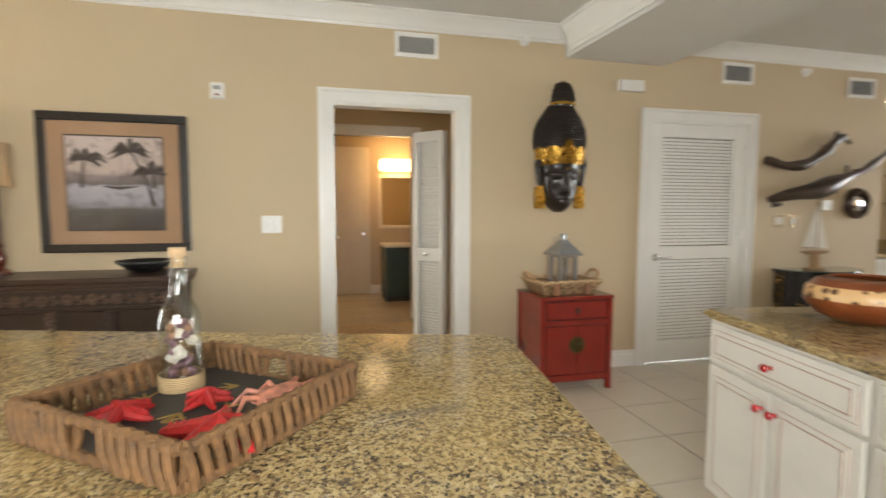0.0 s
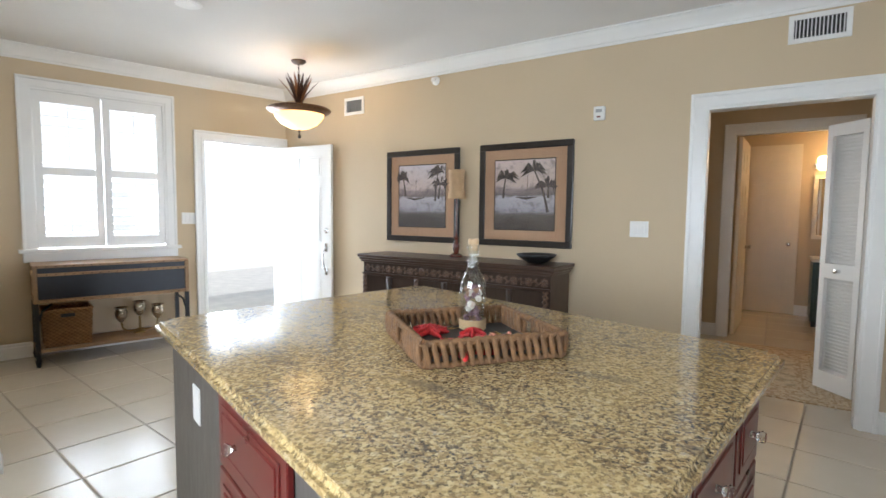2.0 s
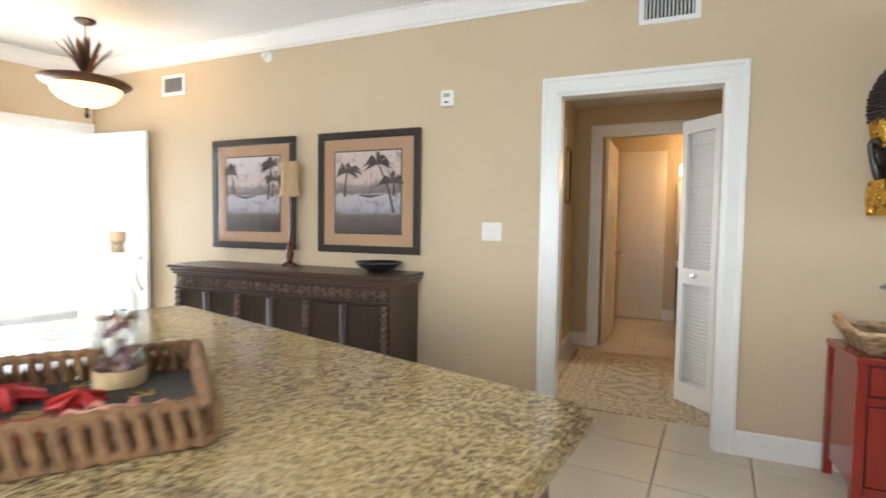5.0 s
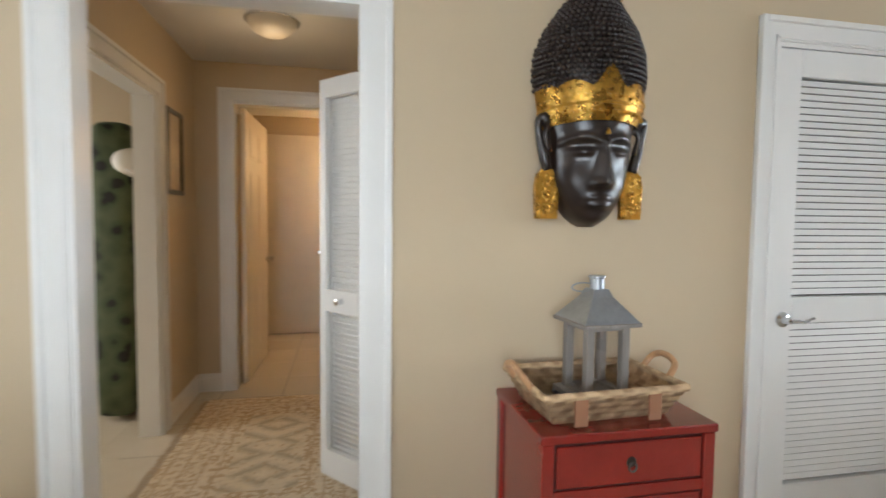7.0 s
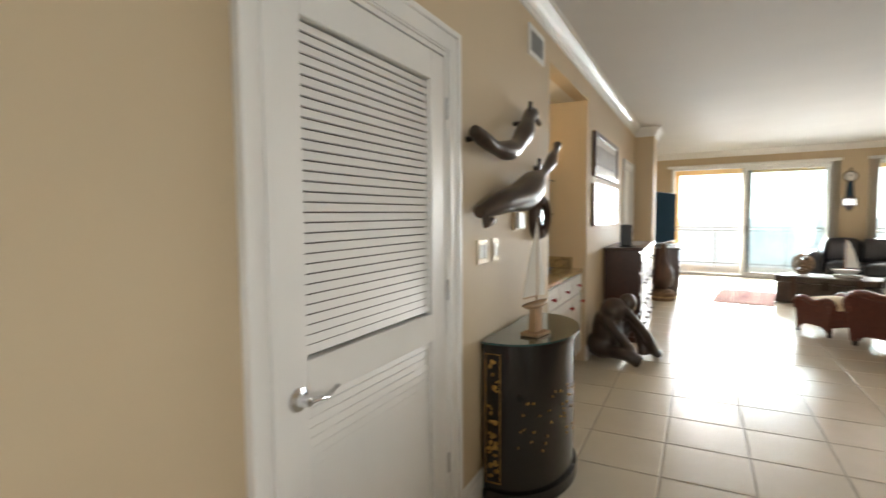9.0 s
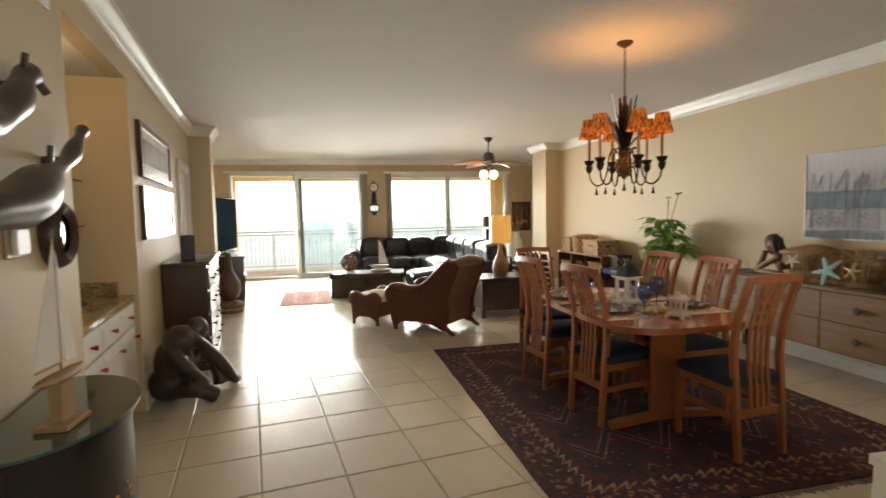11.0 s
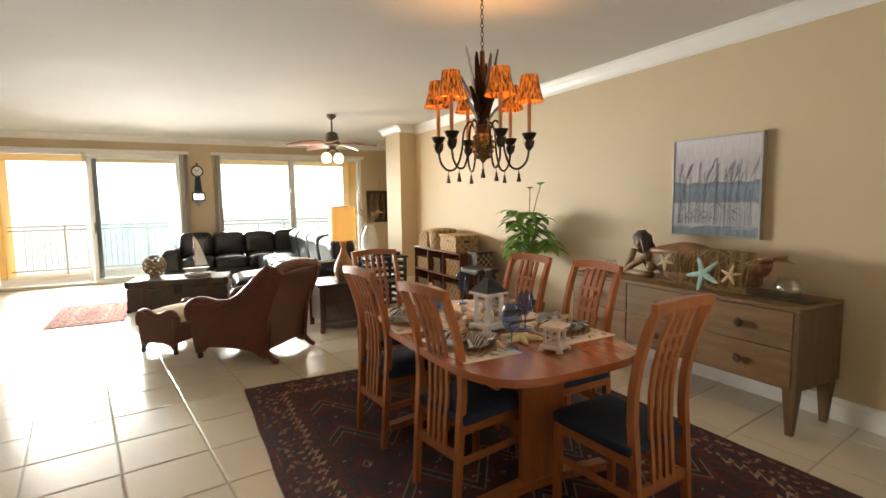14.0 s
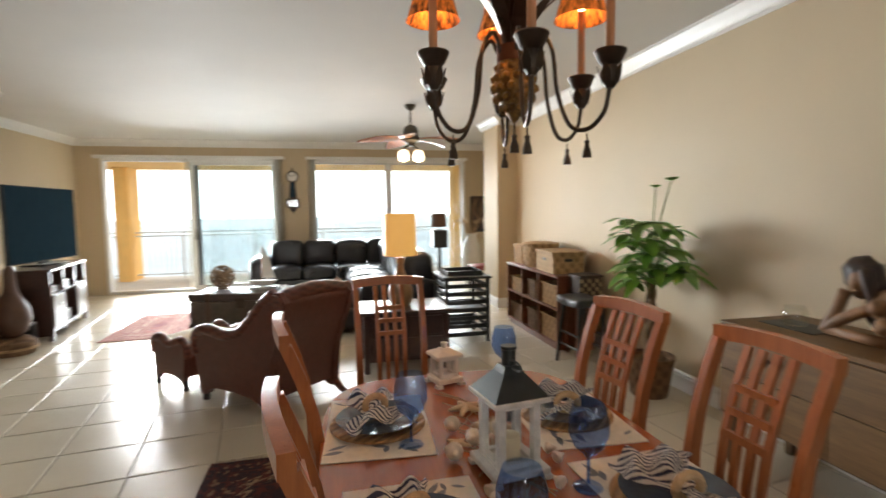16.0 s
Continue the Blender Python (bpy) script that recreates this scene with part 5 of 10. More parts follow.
PENQ = [(2.17, -0.62), (3.28, -0.80), (3.67, 1.44), (2.58, 1.62)]
pen = thing("kitchen_peninsula", "antique white cabinets with glazed lines and red knobs", "cabinet")
inner = inset_quad(PENQ, 0.03)
bm = bmesh.new()
extrude_outline(bm, inner, 0.09, 0.865)
extrude_outline(bm, inset_quad(PENQ, 0.09), 0.0, 0.09)
part("body", bm, CREAM, pen, smooth=False)
mW, LW = edge_pose(inner[3], inner[0])
x = 0.02
while x + 0.78 < LW:
    raised_front(pen, "drawer", x, 0.68, x + 0.76, 0.85, mW, CREAM, REDKNOB, [(x + 0.38, 0.765)], GLAZE, 0.04)
    raised_front(pen, "cabinet_door", x, 0.10, x + 0.375, 0.665, mW, CREAM, REDKNOB, [(x + 0.345, 0.60)], GLAZE, 0.055)
    raised_front(pen, "cabinet_door", x + 0.385, 0.10, x + 0.76, 0.665, mW, CREAM, REDKNOB, [(x + 0.415, 0.60)], GLAZE, 0.055)
    x += 0.79
bm = bmesh.new()
extrude_outline(bm, PENQ, 0.866, 0.905)
bmesh.ops.bevel(bm, geom=[e for e in bm.edges if abs(e.verts[0].co.z - e.verts[1].co.z) < 1e-4], offset=0.013, segments=3, affect="EDGES")
solo("granite_worktop", bm, GRANITE, "polished granite worktop of the peninsula", "worktop")
WQ = [(3.285, -0.80), (3.62, -0.86), (4.0, 1.385), (3.675, 1.44)]
wu = thing("bar_cabinet", "plain white painted cabinet behind the peninsula", "cabinet")
bm = bmesh.new()
extrude_outline(bm, inset_quad(WQ, 0.006), 0.0, 0.878)
part("body", bm, CREAM, wu, smooth=False)
bm = bmesh.new()
extrude_outline(bm, WQ, 0.882, 0.905)
part("top", bm, CREAM, wu, smooth=False)

# tray with shells and the bottle on the island
ROPE = plain("twisted_seagrass", (0.16, 0.080, 0.030), 0.75, var=0.55, scale=22, bumps=0.4, bscale=90)
tray = thing("woven_tray", "square twisted seagrass tray with a dark slate base", "tray", pose(0.68, 0.80, IZ, 0, 0, -38) @ Matrix.Diagonal((0.80, 0.80, 0.85, 1)))
S = 0.265
bm = boxes((-S + 0.01, -S + 0.01, 0.006, S - 0.01, S - 0.01, 0.018))
part("base", bm, plain("slate_base", (0.045, 0.042, 0.036), 0.6, var=0.4, scale=8), tray, "dark painted base with gold figures", smooth=False)
bm = bmesh.new()
for k in range(4):
    M = pose(0, 0, 0, 0, 0, 90 * k)
    for z, r in ((0.012, 0.011), (0.082, 0.012)):
        pts = [M @ Vector((-S + 2 * S * i / 40, S + 0.003 * math.sin(i * 2.2), z + 0.003 * math.cos(i * 2.2))) for i in range(41)]
        tube(bm, pts, r, 8)
part("rim", bm, ROPE, tray)
for k in range(4):
    bm = bmesh.new()
    M = pose(0, 0, 0, 0, 0, 90 * k)
    for i in range(34):
        x = -S + 0.008 + (2 * S - 0.016) * i / 33
        if k in (0, 2) and abs(x) < 0.05:
            continue
        d = 0.009 * (1 if i % 2 else -1)
        tube(bm, [M @ Vector((x - d, S + 0.006 * (1 if i % 2 else -1), 0.008)), M @ Vector((x, S + 0.011 * (1 if i % 2 else -1), 0.046)), M @ Vector((x + d, S + 0.006 * (1 if i % 2 else -1), 0.086))], 0.0102, 7)
    tagged(part("weave", bm, ROPE, tray), kind="stuff")
bm = bmesh.new()
rnd = random.Random(2)
for i in range(9):
    x, y, a = rnd.uniform(-0.2, 0.2), rnd.uniform(-0.2, 0.2), rnd.uniform(0, 6)
    for q in range(3):
        ribbon(bm, [(x, y, 0.0188), (x + 0.05 * math.cos(a + q * 0.7), y + 0.05 * math.sin(a + q * 0.7), 0.0188)], [0.012, 0.004], 0.001)
part("painted_coral", bm, plain("gold_paint", (0.40, 0.25, 0.06), 0.5, var=0.3), tray, "gold painted coral figure", smooth=False)

bot = thing("bottle", "clear glass bottle filled with shells and corked", "bottle", pose(0.61, 0.94, IZ + 0.0155))
prof = [(0, 0.002), (0.040, 0.0), (0.044, 0.006), (0.044, 0.155), (0.040, 0.175), (0.026, 0.20), (0.019, 0.22), (0.017, 0.275), (0.020, 0.278), (0.020, 0.292), (0.0165, 0.292), (0.0145, 0.276), (0.0165, 0.22), (0.023, 0.20), (0.037, 0.174), (0.041, 0.155), (0.041, 0.01), (0, 0.008)]
bm = bmesh.new()
lathe(bm, prof, 28)
part("glass", bm, JAR, bot, smooth="all")
bm = bmesh.new()
lathe(bm, [(0, 0.27), (0.0135, 0.27), (0.0135, 0.293), (0.018, 0.294), (0.018, 0.312), (0, 0.313)], 16)
part("cork", bm, CORK, bot)
bm = bmesh.new()
for i in range(8):
    tube(bm, [(0.0455 * math.cos(a), 0.0455 * math.sin(a), 0.004 + 0.0042 * i) for a in [2 * math.pi * q / 24 for q in range(25)]], 0.0024, 5)
part("twine", bm, plain("jute_twine", (0.46, 0.33, 0.18), 0.9, var=0.2), bot, "jute twine wound round the foot")
SHELLS = [plain("shell_white", (0.70, 0.64, 0.55), 0.5, var=0.2, scale=40), plain("shell_brown", (0.30, 0.16, 0.10), 0.45, var=0.4, scale=40), plain("shell_mauve", (0.22, 0.12, 0.14), 0.45, var=0.4, scale=40)]
rnd = random.Random(6)
for q in range(3):
    bm = bmesh.new()
    for i in range(16):
        a, r, z = rnd.uniform(0, 6.3), rnd.uniform(0.008, 0.026), rnd.uniform(0.02, 0.15)
        s = rnd.uniform(0.009, 0.013)
        M = pose(r * math.cos(a), r * math.sin(a), z, rnd.uniform(0, 180), rnd.uniform(0, 180), 0)
        lathe(bm, [(0, -s), (s * 0.7, -s * 0.6), (s, 0), (s * 0.5, s * 0.8), (0, s * 1.3)], 8, M)
    part("shell_fill", bm, SHELLS[q], bot)
REDSTAR = plain("red_starfish", (0.42, 0.016, 0.016), 0.5, var=0.35, scale=60, bumps=0.5, bscale=120)
for x, y, R, a in ((0.735, 0.66, 0.105, 20), (0.545, 0.775, 0.066, 50), (0.685, 0.815, 0.05, 10)):
    bm = bmesh.new()
    starfish_mesh(bm, R, 0, 0.028, fat=0.20)
    rnd = random.Random(int(R * 1000))
    for k in range(5):
        for q in range(7):
            s = 0.1 + 0.12 * q
            th = 2 * math.pi * k / 5
            blob(bm, (math.cos(th) * R * s, math.sin(th) * R * s, 0.028 * (1.02 - 0.62 * s) + 0.004), (0.005, 0.005, 0.007), sub=1)
    solo("starfish", bm, REDSTAR, "knobbly red starfish lying in the woven tray", "starfish", pose(x, y, IZ + 0.0165, 0, 0, a), group="red starfish")
bm = bmesh.new()
blob(bm, (0, 0, 0.02), (0.055, 0.035, 0.02), sub=3, wob=0.3)
for k in range(8):
    a = 2 * math.pi * k / 8
    tube(bm, [(0.03 * math.cos(a), 0.02 * math.sin(a), 0.018), (0.075 * math.cos(a), 0.055 * math.sin(a), 0.03), (0.10 * math.cos(a + 0.2), 0.075 * math.sin(a + 0.2), 0.006)], lambda s: 0.009 * (1 - 0.6 * s), 6)
solo("dried_crab", bm, plain("crab_shell", (0.50, 0.20, 0.13), 0.5, var=0.6, scale=35), "dried red and cream crab in the tray", "crab", pose(0.83, 0.79, IZ + 0.0165, 0, 0, 30))

# bowl on the peninsula
def band_bowl_mat():
    m, t, b = principled("banded_clay_bowl")
    v = coords(t)
    sep = t.nodes.new("ShaderNodeSeparateXYZ")
    t.links.new(v, sep.inputs[0])
    w = t.nodes.new("ShaderNodeTexVoronoi")
    w.inputs["Scale"].default_value = 26.0
    t.links.new(v, w.inputs["Vector"])
    band = ramp(t, w.outputs["Distance"], [(0.30, (0.09, 0.035, 0.015)), (0.42, (0.66, 0.42, 0.20))])
    base = ramp(t, noise_tex(t, v, 8, 5), [(0.3, (0.16, 0.04, 0.012)), (0.7, (0.27, 0.075, 0.022))])
    k = ramp(t, node(t, "ShaderNodeMapRange", [(sep.outputs[2], 0)], vals={1: 0.0, 2: 0.2}).outputs[0], [(0.0, (0, 0, 0)), (0.47, (0, 0, 0)), (0.48, (1, 1, 1)), (0.72, (1, 1, 1)), (0.73, (0, 0, 0))])
    t.links.new(mix(t, k, base, band), b.inputs["Base Color"])
    b.inputs["Roughness"].default_value = 0.28
    return m


lathe_thing("clay_bowl", "round reddish-brown bowl with a cream patterned band", "bowl", [(0, 0), (0.09, 0), (0.16, 0.03), (0.205, 0.08), (0.20, 0.13), (0.165, 0.165), (0.12, 0.178), (0.115, 0.17), (0.15, 0.155), (0.19, 0.12), (0.19, 0.08), (0.14, 0.035), (0, 0.012)], band_bowl_mat(), pose(2.98, 1.22, 0.905), 40)

# ---- entry: north wall things ----
DARKWOOD = wood("dark_walnut", (0.075, 0.040, 0.026), (0.030, 0.016, 0.011), 0.36, axis=0, coat=0.06)
DARKWOOD_V = wood("dark_walnut_upright", (0.050, 0.027, 0.018), (0.022, 0.012, 0.008), 0.38, axis=2, coat=0.05)
CARVING = plain("carved_walnut", (0.12, 0.068, 0.042), 0.32, var=0.6, scale=45, bumps=0.5, bscale=90)
sb = thing("sideboard", "dark carved walnut sideboard with flower frieze and doors", "sideboard", pose(-1.88, 3.475, 0, 0, 0, 0))
SW, SD, SH = 1.97, 0.44, 0.945
bm = boxes((0.03, -SD + 0.03, 0.08, SW - 0.03, 0, 0.90))
part("carcass", bm, DARKWOOD_V, sb, smooth=False)
bm = boxes((0.005, -SD + 0.005, 0, SW - 0.005, 0, 0.08), bev=0.006)
part("plinth", bm, DARKWOOD, sb, smooth=False)
bm = boxes((-0.015, -SD - 0.02, SH - 0.03, SW + 0.015, 0, SH), bev=0.006)
box(bm, -0.002, -SD - 0.005, SH - 0.055, SW + 0.002, 0, SH - 0.03, bev=0.006)
box(bm, 0.012, -SD + 0.008, SH - 0.075, SW - 0.012, 0, SH - 0.055, bev=0.004)
part("top", bm, DARKWOOD, sb)
bm = bmesh.new()
n = 15
for i in range(n):
    x = 0.08 + (SW - 0.16) * i / (n - 1)
    C = Vector((x, -SD + 0.028, 0.815))
    blob(bm, C, (0.017, 0.018, 0.017), sub=2)
    for q in range(8):
        a = 2 * math.pi * q / 8
        blob(bm, C + Vector((0.027 * math.cos(a), 0.004, 0.027 * math.sin(a))), (0.011, 0.011, 0.011), sub=1)
    if i < n - 1:
        dx = (SW - 0.16) / (n - 1)
        tube(bm, [C + Vector((dx * s, 0.0, 0.016 * math.sin(s * 2 * math.pi))) for s in (0.3, 0.4, 0.5, 0.6, 0.7)], 0.006, 6)
        blob(bm, C + Vector((dx * 0.5, 0, 0.022)), (0.012, 0.01, 0.009), sub=1)
        blob(bm, C + Vector((dx * 0.5, 0, -0.022)), (0.012, 0.01, 0.009), sub=1)
part("frieze", bm, CARVING, sb, "carved frieze of rosettes and leaves")
bm = boxes((0.025, -SD + 0.008, 0.755, SW - 0.025, -SD + 0.034, 0.77), bev=0.004)
part("moulding", bm, DARKWOOD, sb, smooth=False)
for i in range(6):
    x0, x1 = 0.075 + i * 0.308, 0.075 + i * 0.308 + 0.275
    bm = boxes((x0, -SD + 0.018, 0.10, x1, -SD + 0.031, 0.745), bev=0.003)
    d = part("door", bm, DARKWOOD_V, sb, smooth=False)
    bm = bmesh.new()
    lathe(bm, [(0, 0), (0.007, 0), (0.006, 0.012), (0.013, 0.02), (0.01, 0.03), (0, 0.033)], 10, pose((x0 + x1) / 2, -SD + 0.018, 0.42, 90, 0, 0))
    part("knob", bm, BRONZE, d)
for i in range(7):
    x = 0.058 + i * 0.308
    if i % 2 == 0:
        bm = bmesh.new()
        for q in range(14):
            z = 0.12 + q * 0.045
            tube(bm, [(x - 0.020, -SD + 0.018, z), (x, -SD - 0.002, z + 0.022), (x + 0.020, -SD + 0.018, z + 0.045)], 0.010, 6)
            tube(bm, [(x + 0.020, -SD + 0.020, z), (x, -SD + 0.008, z + 0.022), (x - 0.020, -SD + 0.020, z + 0.045)], 0.008, 6)
            blob(bm, (x, -SD - 0.004, z + 0.022), (0.008, 0.007, 0.012), sub=1)
        part("carved_post", bm, CARVING, sb)
    else:
        bm = bmesh.new()
        lathe(bm, [(0, 0.10), (0.025, 0.10), (0.025, 0.15), (0.019, 0.17), (0.026, 0.20), (0.018, 0.225), (0.021, 0.38), (0.017, 0.40), (0.027, 0.425), (0.017, 0.45), (0.021, 0.61), (0.017, 0.63), (0.026, 0.66), (0.019, 0.68), (0.025, 0.70), (0.025, 0.745), (0, 0.745)], 8, Matrix.Translation((x, -SD + 0.012, 0)))
        part("turned_post", bm, DARKWOOD_V, sb)

lathe_thing("black_bowl", "black carved wooden bowl on the sideboard", "bowl", [(0, 0), (0.07, 0), (0.10, 0.018), (0.155, 0.055), (0.165, 0.07), (0.158, 0.072), (0.145, 0.06), (0.09, 0.025), (0, 0.015)], plain("black_lacquer", (0.012, 0.012, 0.012), 0.35, var=0.3, scale=30, bumps=0.4, bscale=70), pose(-0.16, 3.30, SH + 0.001), 32)
tl = thing("table_lamp", "buffet lamp with turned red-brown base and tan shade", "lamp", pose(-0.96, 3.33, SH + 0.001))
bm = bmesh.new()
lathe(bm, [(0, 0), (0.06, 0), (0.06, 0.018), (0.045, 0.024), (0.022, 0.04), (0.03, 0.07), (0.034, 0.10), (0.020, 0.14), (0.014, 0.16), (0.024, 0.175), (0.014, 0.19), (0.009, 0.22), (0.008, 0.55), (0, 0.55)], 24)
part("base", bm, wood("mahogany_base", (0.12, 0.025, 0.012), (0.05, 0.012, 0.008), 0.25, axis=2, coat=0.4), tl)
bm = bmesh.new()
lathe(bm, [(0.075, 0.53), (0.068, 0.58), (0.060, 0.64), (0.064, 0.72), (0.072, 0.79), (0.070, 0.79), (0.062, 0.72), (0.058, 0.64), (0.066, 0.58), (0.073, 0.53)], 28, sx=1.15, sy=0.85)
part("shade", bm, plain("tan_shade_fabric", (0.42, 0.28, 0.15), 0.8, var=0.1, scale=20, bumps=0.2), tl, "tan fabric shade with a waist")


def palm_print_mat(name, tint):
    m, t, b = principled(name)
    v = coords(t)
    sep = t.nodes.new("ShaderNodeSeparateXYZ")
    t.links.new(v, sep.inputs[0])
    nz = noise_tex(t, coords(t, (4, 1, 8)), 2.2, 6, 0.6)
    h = node(t, "ShaderNodeMath", [(sep.outputs[2], 0), (node(t, "ShaderNodeMath", [(nz, 0)], op="MULTIPLY", vals={1: 0.12}).outputs[0], 1)], op="ADD")
    c = ramp(t, node(t, "ShaderNodeMapRange", [(h.outputs[0], 0)], vals={1: 0.06, 2: 0.66}).outputs[0], [(0.0, (0.05, 0.045, 0.045)), (0.22, (0.10, 0.09, 0.09)), (0.3, (0.36, 0.35, 0.40)), (0.46, (0.47, 0.45, 0.50)), (0.5, (0.14, 0.12, 0.12)), (0.58, (0.30, 0.24, 0.24)), (0.62, (0.55, 0.44, 0.40)), (1.0, tint)])
    blotch = noise_tex(t, v, 16.0, 5, 0.65)
    c = mix(t, ramp(t, blotch, [(0.52, (0, 0, 0)), (0.66, (0.55, 0.55, 0.55))]), c, (0.08, 0.07, 0.075))
    t.links.new(c, b.inputs["Base Color"])
    b.inputs["Roughness"].default_value = 0.4
    return m


FRAMEBLK = plain("dark_frame", (0.022, 0.018, 0.016), 0.3, var=0.3, scale=25, coat=0.2)
MAT_TAN = plain("tan_mount", (0.44, 0.27, 0.16), 0.8, var=0.05, scale=20)
PALMDARK = plain("palm_ink", (0.045, 0.035, 0.035), 0.6, var=0.3)


def palm_picture(label, m, tint, trunks, seed):
    W, Hh = 0.875, 0.90
    o = thing("framed_print", label, "picture", m, "palm prints over the sideboard")
    bm = bmesh.new()
    f = 0.055
    for a in ((0, 0, W, f), (0, Hh - f, W, Hh), (0, f, f, Hh - f), (W - f, f, W, Hh - f)):
        box(bm, a[0], -0.035, a[1], a[2], -0.004, a[3], bev=0.006)
    part("frame", bm, FRAMEBLK, o, smooth=False)
    bm = boxes((f, -0.018, f, W - f, -0.006, Hh - f))
    part("mount", bm, MAT_TAN, o, smooth=False)
    bm = boxes((0.15, -0.0215, 0.14, W - 0.15, -0.0182, 0.15), (0.15, -0.0215, Hh - 0.15, W - 0.15, -0.0182, Hh - 0.14), (0.15, -0.0215, 0.15, 0.158, -0.0182, Hh - 0.15), (W - 0.158, -0.0215, 0.15, W - 0.15, -0.0182, Hh - 0.15))
    part("fillet", bm, FRAMEBLK, o, smooth=False)
    bm = boxes((0, -0.02, 0, W - 0.316, -0.0182, Hh - 0.30))
    part("print", bm, palm_print_mat("palm_print_%d" % seed, tint), o, smooth=False, m=pose(0.158, 0, 0.15))
    bm = bmesh.new()
    rnd = random.Random(seed)
    for x, z0, z1, lean in trunks:
        top = (x + lean, -0.0207, z1)
        ribbon(bm, [(x, -0.0207, z0), (x + lean * 0.35, -0.0207, z0 + (z1 - z0) * 0.5), top], [0.024, 0.017, 0.012], 0.0006, up=Vector((0, 1, 0)))
        for q in range(20):
            a = rnd.uniform(-0.5, math.pi + 0.5)
            L = rnd.uniform(0.07, 0.145)
            p1 = (top[0] + L * 0.6 * math.cos(a), -0.0208, top[2] + L * 0.5 * math.sin(a) + 0.012)
            p2 = (min(W - 0.17, max(0.17, top[0] + L * math.cos(a))), -0.0208, min(Hh - 0.16, top[2] + L * 0.5 * math.sin(a) - 0.025))
            ribbon(bm, [top, p1, p2], [0.007, 0.026, 0.003], 0.0006, up=Vector((0, 1, 0)))
    for q in range(70):
        x, z = rnd.uniform(0.18, W - 0.18), rnd.uniform(0.165, 0.24)
        a = rnd.uniform(0.3, 2.8)
        ribbon(bm, [(x, -0.0207, z), (x + 0.02 * math.cos(a), -0.0207, z + 0.03 * math.sin(a))], [0.014, 0.003], 0.0006, up=Vector((0, 1, 0)))
    bx = 0.46 if seed == 1 else 0.36
    ribbon(bm, [(bx - 0.10, -0.0209, 0.43), (bx, -0.0209, 0.418), (bx + 0.11, -0.0209, 0.432)], [0.006, 0.022, 0.004], 0.0006, up=Vector((0, 1, 0)))
    ribbon(bm, [(bx + 0.01, -0.0209, 0.42), (bx + 0.012, -0.0209, 0.62)], [0.005, 0.003], 0.0006, up=Vector((0, 1, 0)))
    part("palm_trees", bm, PALMDARK, o, "dark palm trees printed on the picture", smooth=False)
    bm = boxes((f, -0.0245, f, W - f, -0.0235, Hh - f))
    g = part("glazing", bm, pane("picture_glass", gloss=0.05), o, smooth=False)
    g.visible_shadow = False
    return o


palm_picture("black framed print of palms on a pale river", pose(-0.80, YA, 1.06), (0.62, 0.52, 0.50), ((0.24, 0.42, 0.60, 0.02), (0.66, 0.30, 0.66, -0.13), (0.66, 0.42, 0.52, 0.0)), 1)
palm_picture("black framed print of palms and a sailing boat", pose(-1.895, YA, 1.06), (0.60, 0.56, 0.60), ((0.24, 0.45, 0.62, -0.03), (0.6, 0.4, 0.66, 0.03), (0.64, 0.42, 0.56, 0.02)), 2)


# ---- small wall fixtures ----
def vent(name_m, w, h, m, label):
    o = thing("air_vent", label, "vent", m, "air vents")
    bm = boxes((0, -0.014, 0, w, -0.001, 0.03), (0, -0.014, h - 0.03, w, -0.001, h), (0, -0.014, 0.03, 0.03, -0.001, h - 0.03), (w - 0.03, -0.014, 0.03, w, -0.001, h - 0.03), bev=0.002)
    part("frame", bm, WHITE, o, smooth=False)
    bm = boxes((0.03, -0.003, 0.03, w - 0.03, -0.001, h - 0.03))
    part("backing", bm, plain("duct_dark", (0.03, 0.03, 0.03), 0.8), o, smooth=False)
    n = int((w - 0.06) / 0.02)
    for i in range(n):
        x = 0.03 + (w - 0.06) * (i + 0.5) / n
        bm = boxes((x - 0.003, -0.012, 0.03, x + 0.003, -0.003, h - 0.03))
        part("slat", bm, name_m, o, smooth=False)
    return o


GREYM = plain("grey_grille", (0.35, 0.35, 0.34), 0.5)
vent(WHITE, 0.327, 0.178, pose(1.478, YA, 2.462), "white slatted air vent high on the wall")
vent(GREYM, 0.281, 0.182, pose(-2.512, YA, 2.392), "white slatted air vent high on the wall")
vent(GREYM, 0.33, 0.185, pose(4.345, YA, 2.445), "white slatted air vent above the louvred door")
vent(GREYM, 0.33, 0.185, pose(5.76, YA, 2.405), "white slatted air vent by the wet bar")
for x, z in ((-1.309, 2.606), (2.497, 2.655), (5.25, 2.60)):
    bm = bmesh.new()
    lathe(bm, [(0, 0), (0.042, 0), (0.042, 0.008), (0.03, 0.014), (0.014, 0.03), (0.012, 0.05), (0.022, 0.052), (0.022, 0.056), (0, 0.058)], 16, pose(0, 0, 0, 90, 0, 0))
    solo("sprinkler_head", bm, WHITE, "white fire sprinkler head on the wall", "sprinkler", pose(x, YA, z), group="sprinklers")
al = thing("alarm_box", "small white alarm box on the wall", "alarm", pose(0.225, YA, 2.087))
part("case", boxes((0, -0.035, 0, 0.088, -0.001, 0.108), bev=0.006), WHITE, al)
part("grille", boxes((0.02, -0.0372, 0.06, 0.068, -0.0352, 0.085)), GREYM, al, smooth=False)
part("lens", boxes((0.03, -0.0372, 0.02, 0.058, -0.0352, 0.032)), plain("red_lens", (0.2, 0.05, 0.04), 0.2), al, smooth=False)


